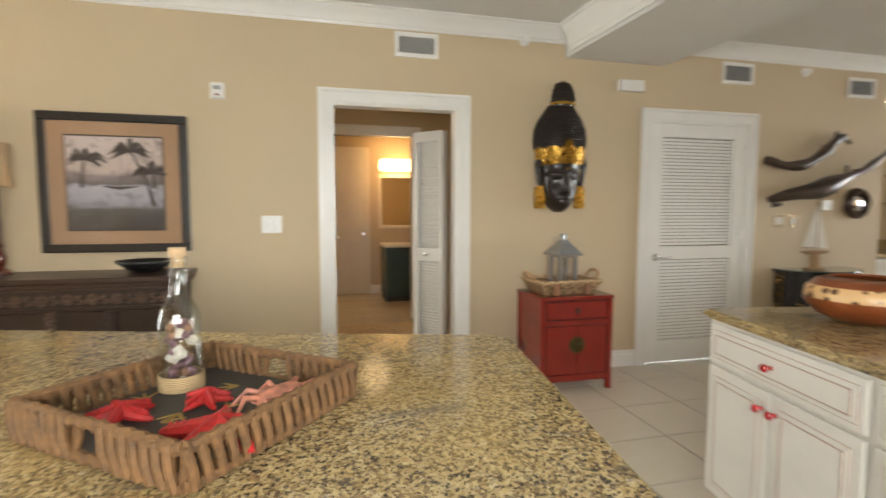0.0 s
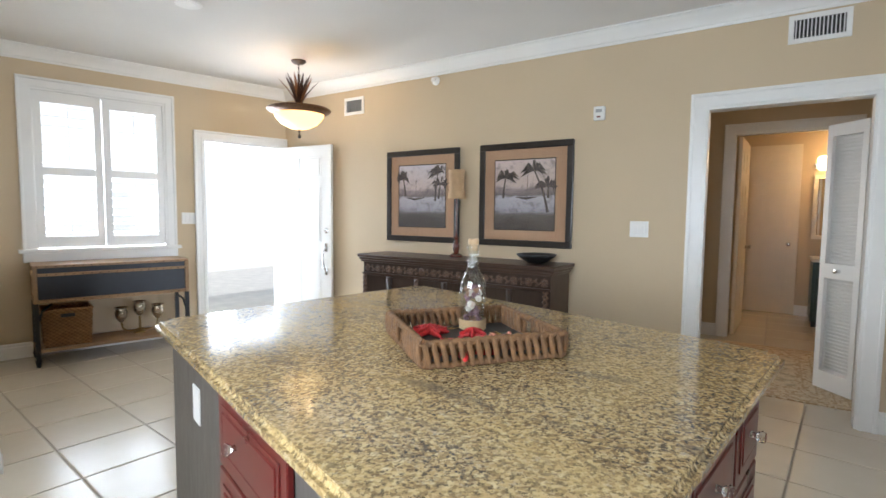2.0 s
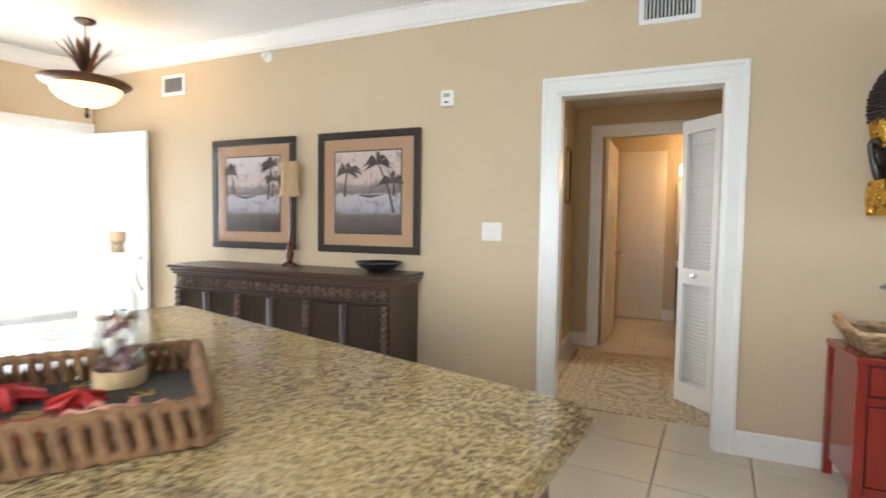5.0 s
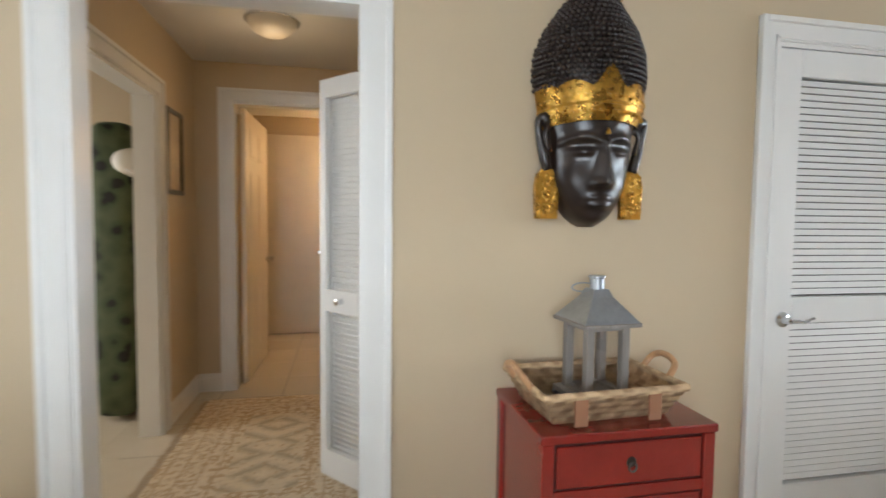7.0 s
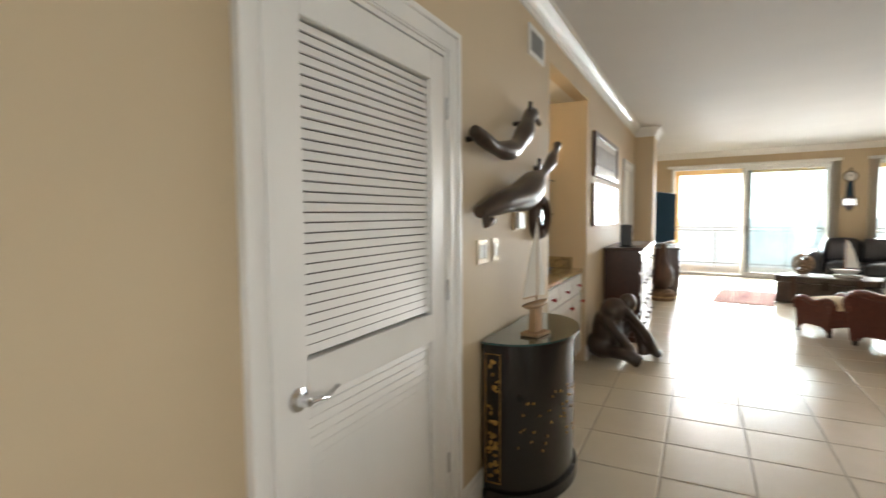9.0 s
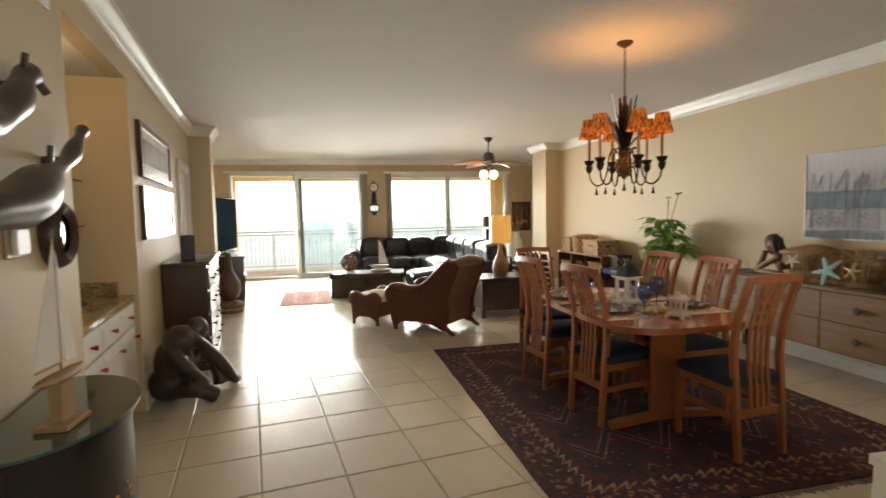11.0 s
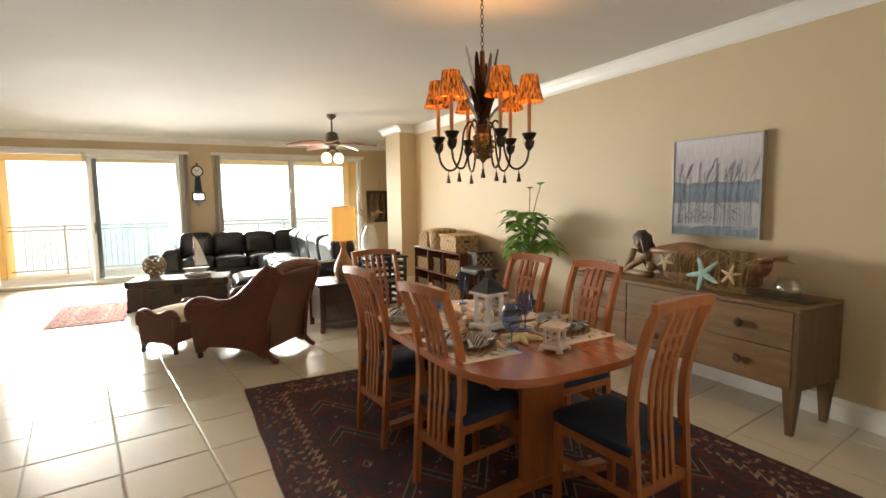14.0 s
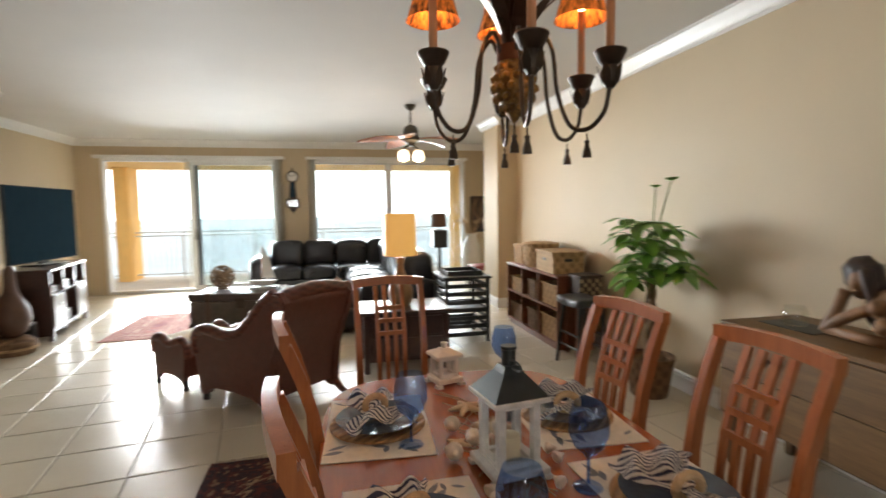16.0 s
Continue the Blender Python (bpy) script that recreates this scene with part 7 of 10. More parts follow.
part("frame", boxes((0, -0.03, 0, 0.8, -0.001, 0.05), (0, -0.03, 0.80, 0.8, -0.001, 0.85), (0, -0.03, 0.05, 0.05, -0.001, 0.80), (0.75, -0.03, 0.05, 0.8, -0.001, 0.80), bev=0.003), DOORPAINT, mi, smooth=False)
bl = thing("vanity_light", "lit frosted glass light above the bathroom mirror", "lamp", pose(1.86, 7.77, 1.98))
part("backplate", boxes((0.0, -0.03, 0.0, 0.62, -0.002, 0.08)), CHROME, bl, smooth=False)
part("shade", boxes((0.02, -0.14, -0.03, 0.60, -0.03, 0.16), bev=0.03), glow("frosted_glow", (1.0, 0.66, 0.30), 7.0), bl)
bulb("vanity_bulb", (2.15, 7.45, 2.0), 14, (1.0, 0.60, 0.26), 0.08)
# added warm fill below the ceiling dome, which is itself unlit
bulb("hall_bulb", (1.47, 4.88, 2.24), 2.0, (1.0, 0.68, 0.36), 0.16)
dl = thing("ceiling_lamp", "frosted glass dome lamp on the hall ceiling", "lamp", pose(1.47, 4.88, 2.529))
bm = bmesh.new()
lathe(bm, [(0, -0.095), (0.07, -0.088), (0.12, -0.06), (0.145, -0.02), (0.15, 0.0)], 28)
dm = part("dome", bm, plain("frosted_glass_white", (0.80, 0.76, 0.68), 0.4, var=0.02), dl, smooth="all")
bm = bmesh.new()
lathe(bm, [(0.15, -0.012), (0.158, -0.01), (0.158, 0.0), (0.15, 0.0)], 28)
part("rim", bm, CHROME, dl)
dl_pic = thing("hall_picture", "narrow dark framed picture in the hall", "picture", pose(0.78, 5.14, 1.50, 0, 0, 90))
part("frame", boxes((0, -0.028, 0, 0.30, -0.002, 0.03), (0, -0.028, 0.52, 0.30, -0.002, 0.55), (0, -0.028, 0.03, 0.03, -0.002, 0.52), (0.27, -0.028, 0.03, 0.30, -0.002, 0.52), bev=0.003), FRAMEBLK, dl_pic, smooth=False)
part("print", boxes((0.03, -0.016, 0.03, 0.27, -0.003, 0.52)), plain("sepia_print", (0.40, 0.30, 0.18), 0.5, var=0.3, scale=9), dl_pic, smooth=False)
# garment bag with a cap, seen in the bedroom
gb = thing("garment_bag", "dark green leaf-patterned garment bag hanging in the bedroom", "bag", pose(0.42, 5.48, 0.03))
bm = bmesh.new()
cushion(bm, -0.12, -0.25, 0.0, 0.12, 0.25, 1.92, 0.02)
def camo():
    m, t, b = principled("leaf_camouflage")
    v = coords(t)
    w = t.nodes.new("ShaderNodeTexVoronoi")
    w.inputs["Scale"].default_value = 9.0
    t.links.new(v, w.inputs["Vector"])
    t.links.new(ramp(t, mix(t, 0.5, w.outputs["Distance"], noise_tex(t, v, 7.0, 4)), [(0.36, (0.008, 0.010, 0.008)), (0.42, (0.05, 0.075, 0.035)), (0.6, (0.085, 0.11, 0.055))]), b.inputs["Base Color"])
    b.inputs["Roughness"].default_value = 0.7
    return m
part("cloth", bm, camo(), gb, smooth="all")
bm = bmesh.new()
blob(bm, (0.0, 0.0, 0.0), (0.09, 0.10, 0.10), sub=3)
ribbon(bm, [(0.0, -0.06, -0.05), (0.02, -0.13, -0.09), (0.03, -0.18, -0.14)], [0.14, 0.13, 0.08], 0.01)
solo("cap", bm, WHITE, "white peaked cap hung over the bag", "cap", pose(0.50, 5.30, 1.70, 0, 0, 60), smooth="all")

# ---- half-moon cabinet and the wall behind it ----
BLKLAQ = plain("black_lacquer_cabinet", (0.013, 0.011, 0.010), 0.25, var=0.4, scale=8, coat=0.12)
hm = thing("half_moon_cabinet", "black lacquered half-moon cabinet with gold figures", "cabinet", pose(5.38, 3.465, 0))
def half(r0, r1, z0, z1, n=28):
    bm = bmesh.new()
    pts = [(r0 * math.cos(math.pi + math.pi * i / n), r1 * math.sin(math.pi + math.pi * i / n)) for i in range(n + 1)]
    # the ends run straight out from the wall before the front curves
    pts = [(-r0, 0)] + [(x, y - 0.09) for x, y in pts] + [(r0, 0)]
    extrude_outline(bm, pts, z0, z1)
    return bm
part("plinth", half(0.405, 0.275, 0.0, 0.06), BLKLAQ, hm)
part("body", half(0.385, 0.255, 0.06, 0.775), BLKLAQ, hm)
part("cornice", half(0.40, 0.27, 0.775, 0.80), BLKLAQ, hm)
TGLASS = plain("green_glass_top", (0.03, 0.075, 0.07), 0.03, var=0.05, coat=0.6)
part("glass_top", half(0.415, 0.285, 0.801, 0.811), TGLASS, hm, "greenish glass top")
GOLDP = plain("gold_lacquer_paint", (0.42, 0.24, 0.06), 0.4, 0.3, var=0.5, scale=40)
bm = bmesh.new()
rnd = random.Random(14)
for q in range(34):
    z, y = rnd.uniform(0.12, 0.72), rnd.uniform(-0.075, -0.02)
    blob(bm, (-0.386, y, z), (0.003, rnd.uniform(0.006, 0.016), rnd.uniform(0.006, 0.016)), sub=1)
for z in (0.095, 0.745):
    box(bm, -0.3875, -0.088, z, -0.3855, -0.008, z + 0.004)
for y in (-0.088, -0.012):
    box(bm, -0.3875, y, 0.095, -0.3855, y + 0.004, 0.749)
for q in range(60):
    a = math.pi + math.pi * rnd.uniform(0.08, 0.92)
    z = rnd.uniform(0.25, 0.55)
    blob(bm, (0.386 * math.cos(a), 0.256 * math.sin(a) - 0.09, z), (0.008, 0.005, 0.008), sub=1)
tagged(part("gold_inlay", bm, GOLDP, hm, "gold painted figures and border lines", smooth=False), kind="stuff")
DRIFT = plain("silvered_driftwood", (0.05, 0.032, 0.022), 0.35, var=0.5, scale=10, bumps=0.4, bscale=40, coat=0.2)
bm = bmesh.new()
tube(bm, smooth_path([(4.80, 3.43, 1.80), (4.98, 3.40, 1.745), (5.2, 3.39, 1.76), (5.42, 3.40, 1.87), (5.58, 3.42, 1.99), (5.70, 3.43, 2.03)], 6), lambda s: 0.028 + 0.02 * math.sin(s * 3) + 0.006 * math.sin(s * 23), 10)
tube(bm, [(5.56, 3.42, 1.98), (5.57, 3.41, 2.07)], 0.012, 7)
tube(bm, [(5.68, 3.43, 2.02), (5.72, 3.40, 1.96)], 0.016, 7)
tube(bm, [(4.85, 3.42, 1.78), (4.85, 3.487, 1.77)], 0.014, 7)
tube(bm, [(5.5, 3.42, 1.94), (5.5, 3.487, 1.94)], 0.014, 7)
solo("driftwood", bm, DRIFT, "curved dark polished driftwood hung on the wall", "driftwood", group="driftwood on the wall")
bm = bmesh.new()
tube(bm, smooth_path([(4.86, 3.43, 1.44), (5.08, 3.39, 1.49), (5.35, 3.38, 1.53), (5.62, 3.39, 1.63), (5.9, 3.40, 1.72), (6.08, 3.41, 1.82), (6.22, 3.42, 1.90)], 6), lambda s: 0.03 + 0.055 * math.sin(min(1, s * 1.5) * math.pi) ** 2 + 0.008 * math.sin(s * 19), 10, flat=1.0)
tube(bm, [(4.9, 3.42, 1.45), (4.88, 3.40, 1.38), (4.95, 3.40, 1.40)], 0.02, 7)
tube(bm, [(5.55, 3.40, 1.58), (5.56, 3.39, 1.50)], 0.018, 7)
tube(bm, [(5.70, 3.40, 1.68), (5.69, 3.39, 1.76)], 0.013, 7)
tube(bm, [(5.3, 3.42, 1.52), (5.3, 3.487, 1.52)], 0.02, 7)
tube(bm, [(5.9, 3.42, 1.72), (5.9, 3.487, 1.72)], 0.02, 7)
solo("driftwood", bm, DRIFT, "long gnarled grey driftwood hung on the wall", "driftwood", group="driftwood on the wall")
pm = thing("round_mirror", "round mirror in a dark wooden porthole frame", "mirror", pose(5.93, YA, 1.41, 90, 0, 0))
bm = bmesh.new()
lathe(bm, [(0.085, 0.002), (0.145, 0.002), (0.150, 0.03), (0.135, 0.06), (0.115, 0.075), (0.095, 0.06), (0.085, 0.05)], 36)
part("frame", bm, DARKWOOD, pm)
bm = bmesh.new()
lathe(bm, [(0, 0.052), (0.05, 0.048), (0.092, 0.04), (0.092, 0.006), (0, 0.006)], 32)
part("glass", bm, MATS["mirror_silver"], pm, smooth="all")
th = thing("thermostat", "white thermostat on a tan plate", "thermostat", pose(5.48, YA, 1.335))
part("plate", boxes((0, -0.012, 0, 0.15, -0.001, 0.115), bev=0.003), BRASSPLATE, th, smooth=False)
part("case", boxes((0.035, -0.034, 0.01, 0.145, -0.0122, 0.105), bev=0.005), WHITE, th)
sb2 = thing("model_boat", "model sailing boat with white sails on a wooden stand", "model boat", pose(5.22, 3.27, 0.812, 0, 0, -12))
OAK = wood("pale_oak", (0.44, 0.28, 0.15), (0.28, 0.17, 0.085), 0.5, axis=2)
part("stand", boxes((-0.07, -0.05, 0, 0.07, 0.05, 0.018), (-0.035, -0.02, 0.018, 0.035, 0.02, 0.14), bev=0.003), OAK, sb2, smooth=False)
bm = bmesh.new()
tube(bm, [(-0.13, 0, 0.165), (-0.08, 0, 0.158), (0.0, 0, 0.155), (0.08, 0, 0.158), (0.13, 0, 0.168)], lambda q: 0.004 + 0.026 * math.sin(q * math.pi) ** 0.6, 12, flat=0.65)
part("hull", bm, OAK, sb2)
bm = bmesh.new()
rod(bm, (0.01, 0, 0.165), (0.01, 0, 0.60), 0.004, 0.003)
rod(bm, (0.01, 0, 0.20), (-0.115, 0, 0.20), 0.0035)
part("mast", bm, OAK, sb2)
SAIL = plain("sail_cloth", (0.72, 0.69, 0.62), 0.8, var=0.05)
for tri in (((0.004, 0.0, 0.205), (-0.11, 0.012, 0.205), (0.006, 0.0, 0.58)), ((0.016, 0.0, 0.56), (0.12, 0.012, 0.19), (0.03, 0.0, 0.20))):
    bm = bmesh.new()
    f = [bm.verts.new(p) for p in tri]
    bm.faces.new(f)
    bmesh.ops.subdivide_edges(bm, edges=bm.edges[:], cuts=3, use_grid_fill=True)
    bmesh.ops.solidify(bm, geom=bm.faces[:], thickness=0.003)
    part("sail", bm, SAIL, sb2, smooth=False)

# ---- wet bar niche ----
struct("wall_wet_bar", boxes((6.15, 4.15, 0, 7.75, 4.27, 2.6), (6.15, YA + 0.12, 0, 6.27, 4.15, 2.6), (7.62, YA + 0.12, 0, 7.74, 4.15, 2.6)), WALL, "tan walls of the wet bar niche")
struct("ceiling_wet_bar", boxes((6.27, YA + 0.12, 2.49, 7.62, 4.15, 2.55)), CEILING, "niche ceiling")
wb = thing("wet_bar_cabinet", "antique white wet bar cabinet with red knobs", "cabinet", pose(6.27, 3.545, 0))
part("body", boxes((0.002, 0, 0.09, 1.348, 0.60, 0.865)), CREAM, wb, smooth=False)
part("toe_kick", boxes((0.01, 0.06, 0, 1.34, 0.58, 0.09)), CREAM, wb, smooth=False)
for i in range(3):
    a = 0.01 + i * 0.445
    raised_front(wb, "drawer", a, 0.69, a + 0.435, 0.85, pose(0, 0, 0), CREAM, REDKNOB, [(a + 0.22, 0.77)], None, 0.04)
    raised_front(wb, "cabinet_door", a, 0.11, a + 0.435, 0.675, pose(0, 0, 0), CREAM, REDKNOB, [(a + 0.38, 0.60)], None, 0.055)
bm = boxes((6.275, 3.515, 0.866, 7.615, 4.148, 0.905), bev=0.008)
solo("granite_worktop", bm, GRANITE, "granite worktop of the wet bar", "worktop")
bm = boxes((6.275, 4.128, 0.906, 7.615, 4.148, 1.01), (7.598, 3.62, 0.906, 7.616, 4.126, 1.01))
solo("granite_splashback", bm, GRANITE, "low granite splashback of the wet bar", "splashback")
for z in (1.42, 1.44 + 0.30):
    bm = boxes((7.25, 3.80, z, 7.618, 4.146, z + 0.01))
    solo("glass_shelf", bm, glass("shelf_glass", (0.80, 0.92, 0.88)), "greenish glass shelf in the wet bar", "shelf", group="glass shelves")
bm = bmesh.new()
tube(bm, [(0.11 * math.cos(a), 0.11 * math.sin(a), 0.012 + 0.006 * math.sin(3 * a)) for a in [2 * math.pi * q / 30 for q in range(31)]], 0.012, 8)
solo("black_dish", bm, BLACKISH, "black ring-shaped dish on the wet bar", "dish", pose(7.28, 3.85, 0.906))
rl = thing("recessed_light", "small lit recessed light in the niche ceiling", "lamp", pose(6.75, 3.85, 2.488))
bm = bmesh.new()
lathe(bm, [(0.04, 0.0), (0.055, -0.004), (0.058, 0.0)], 24)
part("trim", bm, WHITE, rl)
bm = bmesh.new()
lathe(bm, [(0, -0.001), (0.04, -0.001)], 24)
part("lens", bm, glow("niche_glow", (1.0, 0.80, 0.5), 12.0), rl)
bulb("niche_bulb", (6.75, 3.85, 2.43), 6, (1.0, 0.74, 0.42), 0.04)
switch(pose(7.40, 4.15, 1.12), 1, "white outlet above the wet bar")

# ---- entry: west wall ----
wd = thing("window_1", "white shuttered window over the entry console", "window", WST, kind="structure")
bm = casing(1.22, 2.30, 2.43, w=0.085, sill=0.98, jamb=0.14)
part("window_frame", bm, WHITE, wd, smooth=False)
part("window_sill", boxes((1.10, -0.055, 0.945, 2.42, 0.14, 0.979), (1.13, -0.026, 0.86, 2.39, -0.001, 0.944), bev=0.004), WHITE, wd, smooth=False)
for i in range(2):
    a, b_ = 1.24 + i * 0.525, 1.24 + i * 0.525 + 0.515
    sh = part("shutter", boxes((a, 0.01, 1.0, a + 0.06, 0.04, 2.41), (b_ - 0.06, 0.01, 1.0, b_, 0.04, 2.41), (a + 0.06, 0.01, 1.0, b_ - 0.06, 0.04, 1.09), (a + 0.06, 0.01, 1.655, b_ - 0.06, 0.04, 1.725), (a + 0.06, 0.01, 2.31, b_ - 0.06, 0.04, 2.41)), WHITE, wd, smooth=False)
    for z0, z1, n in ((1.08, 1.66, 7), (1.72, 2.32, 7)):
        me = mesh_of("louvre_slat", boxes((a + 0.06, -0.03, -0.004, b_ - 0.06, 0.03, 0.004)), WHITE)
        for k in range(n):
            o = new("louvre_slat", me)
            o.parent = sh
            o.matrix_basis = pose(0, 0.03, z0 + (z1 - z0) * (k + 0.5) / n, 8, 0, 0)
        part("tilt_rod", boxes(((a + b_) / 2 - 0.004, -0.012, z0 + 0.04, (a + b_) / 2 + 0.004, -0.004, z1 - 0.04)), WHITE, sh, smooth=False)
g = part("pane", boxes((1.24, 0.10, 1.0, 2.28, 0.104, 2.41)), PANE, wd, smooth=False)
g.visible_shadow = False
fd = panel_door("door_6", "white six-panel front door standing open into the entry", 0.84, 2.08, WST @ pose(3.50, -0.02, 0.012, 0, 0, -72), WHITE, None)
bm = bmesh.new()
for z in (1.22, 1.02):
    lathe(bm, [(0, 0), (0.034, 0), (0.032, 0.012), (0.016, 0.02), (0.016, 0.035), (0, 0.037)], 16, pose(0.775, 0.034, z, -90, 0, 0))
tube(bm, smooth_path([(0.775, 0.06, 1.0), (0.775, 0.085, 0.96), (0.775, 0.085, 0.84), (0.775, 0.05, 0.79)], 5), 0.009, 8)
part("lock_set", bm, plain("aged_nickel", (0.42, 0.38, 0.30), 0.25, 1.0), fd, "nickel deadbolt and pull handle")

# console trunk
cs = thing("console_table", "trunk-style console with navy panels, wood trim and iron legs", "console table", WST @ pose(1.17, -0.06, 0))
TRUNKN = plain("navy_leatherette", (0.012, 0.016, 0.028), 0.45, var=0.25, scale=20, bumps=0.2)
TRUNKW = wood("trunk_slats", (0.40, 0.24, 0.12), (0.22, 0.13, 0.06), 0.5, axis=0)
IRON = plain("black_iron", (0.02, 0.02, 0.022), 0.45, 0.5, var=0.2)
CW, CD = 1.20, 0.42
part("box", boxes((0.02, -CD + 0.02, 0.56, CW - 0.02, -0.005, 0.845)), TRUNKN, cs, smooth=False)
bm = boxes((0, -CD, 0.545, CW, 0, 0.575), (0, -CD, 0.845, CW, 0, 0.868), (0, -CD, 0.775, CW, 0, 0.80), bev=0.003)
for x in (0, CW - 0.03):
    for y in (-CD, -0.03):
        box(bm, x, y, 0.575, x + 0.03, y + 0.03, 0.845)
part("trim", bm, TRUNKW, cs, "light wooden trunk trim with nails", smooth=False)
bm = bmesh.new()
for i in range(19):
    for z in (0.56, 0.787, 0.857):
        blob(bm, (0.03 + (CW - 0.06) * i / 18, -CD - 0.001, z), (0.006, 0.004, 0.006), sub=1)
part("nails", bm, BRONZE, cs)
for x in (0.0, CW - 0.035):
    for y in (-CD, -0.035):
        bm = boxes((x, y, 0.06, x + 0.035, y + 0.035, 0.545))
        bmesh.ops.create_cone(bm, cap_ends=True, segments=8, radius1=0.014, radius2=0.024, depth=0.06, matrix=pose(x + 0.0175, y + 0.0175, 0.03))
        part("leg", bm, IRON, cs, smooth=False)
part("shelf", boxes((0.0, -CD, 0.125, CW, 0, 0.15), bev=0.002), TRUNKW, cs, smooth=False)
for x0, s in ((0.035, 1), (CW - 0.035, -1)):
    bm = bmesh.new()
    tube(bm, [(x0, -CD + 0.015, 0.40), (x0 + s * 0.02, -CD + 0.015, 0.48), (x0 + s * 0.09, -CD + 0.015, 0.54)], 0.01, 6)
    part("bracket", bm, IRON, cs)
wk = thing("wicker_box", "square tan wicker storage box on the console shelf", "basket", WST @ pose(1.40, -0.27, 0.151))
WICK = weave("tan_wicker", (0.46, 0.25, 0.10), (0.22, 0.10, 0.035), 150, 210)
part("body", flared(0.33, 0.30, 0.36, 0.33, 0.32), WICK, wk, smooth=False)
bm = bmesh.new()
tube(bm, [(0.18, -0.165, 0.32), (0.18, 0.165, 0.32), (-0.18, 0.165, 0.32), (-0.18, -0.165, 0.32), (0.18, -0.165, 0.32)], 0.009, 8)
part("rim", bm, WICK, wk)
part("hand_hole", boxes((-0.05, -0.1675, 0.255, 0.05, -0.160, 0.285)), BLACKISH, wk, smooth=False)
MERC = plain("mercury_glass", (0.36, 0.31, 0.24), 0.15, 0.85, var=0.5, scale=50)
cd = thing("candelabra", "three-cup brass candelabra with mercury glass cups", "candle holder", WST @ pose(1.98, -0.24, 0.151))
bm = bmesh.new()
lathe(bm, [(0, 0), (0.055, 0), (0.05, 0.012), (0.012, 0.03), (0.010, 0.16), (0, 0.16)], 18)
for s in (-1, 1):
    tube(bm, smooth_path([(0, 0, 0.04), (s * 0.07, 0, 0.02), (s * 0.14, 0, 0.05), (s * 0.155, 0, 0.12)], 5), 0.008, 8)
part("stem", bm, plain("antique_brass", (0.28, 0.18, 0.07), 0.35, 0.9), cd)
for x, z in ((0, 0.16), (-0.155, 0.115), (0.155, 0.115)):
    bm = bmesh.new()
    lathe(bm, [(0, 0), (0.02, 0.005), (0.05, 0.05), (0.055, 0.09), (0.045, 0.13), (0.06, 0.145), (0.055, 0.145), (0.041, 0.13), (0.05, 0.09), (0, 0.02)], 20, Matrix.Translation((x, 0, z)))
    part("cup", bm, MERC, cd, "speckled mercury glass cup")

# entry pendant
PX, PY = -2.387, 2.746
pd = thing("pendant_lamp", "bronze bowl pendant lamp with palm leaves, lit", "lamp", pose(PX, PY, 0))
bm = bmesh.new()
lathe(bm, [(0, CEIL), (0.07, CEIL), (0.07, CEIL - 0.01), (0.045, CEIL - 0.03), (0, CEIL - 0.035)], 24)
part("canopy", bm, BRONZE, pd)
bm = bmesh.new()
z, k = 2.64, 0
while z < CEIL - 0.03:
    tube(bm, [(0.009 * math.cos(a) * (k % 2), 0.009 * math.cos(a) * (1 - k % 2), z + 0.016 * math.sin(a)) for a in [2 * math.pi * i / 10 for i in range(11)]], 0.0025, 5)
    z += 0.026
    k += 1
part("chain", bm, BRONZE, pd)
bm = bmesh.new()
lathe(bm, [(0.10, 2.34), (0.29, 2.325), (0.30, 2.31), (0.285, 2.295), (0.235, 2.27), (0.225, 2.275), (0.25, 2.30), (0.10, 2.32), (0.012, 2.33), (0.012, 2.645), (0, 2.645)], 40)
part("rim", bm, plain("brown_bronze", (0.12, 0.06, 0.03), 0.35, 0.7, var=0.4, scale=30, bumps=0.4), pd, "ribbed brown bronze rim")
bm = bmesh.new()
lathe(bm, [(0.235, 2.275), (0.22, 2.235), (0.17, 2.18), (0.09, 2.14), (0, 2.125)], 36)
bw = part("glass_bowl", bm, glow("amber_glass_glow", (1.0, 0.60, 0.22), 2.2, (0.8, 0.6, 0.35)), pd, "glowing amber marbled glass bowl", smooth="all")
bm = bmesh.new()
lathe(bm, [(0, 2.13), (0.018, 2.125), (0.008, 2.11), (0.008, 2.085), (0.016, 2.075), (0.014, 2.05), (0, 2.045)], 12)
part("finial", bm, BRONZE, pd)
rnd = random.Random(17)
for i in range(18):
    a = 2 * math.pi * i / 18
    R, Hh = (0.16, 0.10)[i % 2], (0.24, 0.30)[i % 2]
    bm = bmesh.new()
    ribbon(bm, [((0.02 + R * s ** 1.6) * math.cos(a) * 1.0 + 0 * s, (0.02 + R * s ** 1.6) * math.sin(a), 2.34 + Hh * s) for s in (0, 0.25, 0.5, 0.75, 1.0)], [0.012, 0.03, 0.034, 0.026, 0.004], 0.003, up=Vector((math.cos(a), math.sin(a), 0.35)))
    part("leaf", bm, PALM if i % 3 else plain("copper_leaf", (0.22, 0.10, 0.045), 0.35, 0.7), pd, smooth=False)
bulb("pendant_bulb", (PX, PY, 2.42), 26, (1.0, 0.66, 0.32), 0.09)
for x, y in ((-2.0, 1.45),):
    o = thing("recessed_light", "white recessed ceiling light", "lamp", pose(x, y, CEIL - 0.001))
    bm = bmesh.new()
    lathe(bm, [(0.05, -0.001), (0.085, -0.006), (0.09, 0.0)], 28)
    part("trim", bm, WHITE, o)
    bm = bmesh.new()
    lathe(bm, [(0, -0.002), (0.05, -0.002)], 28)
    part("lens", bm, WHITE, o)

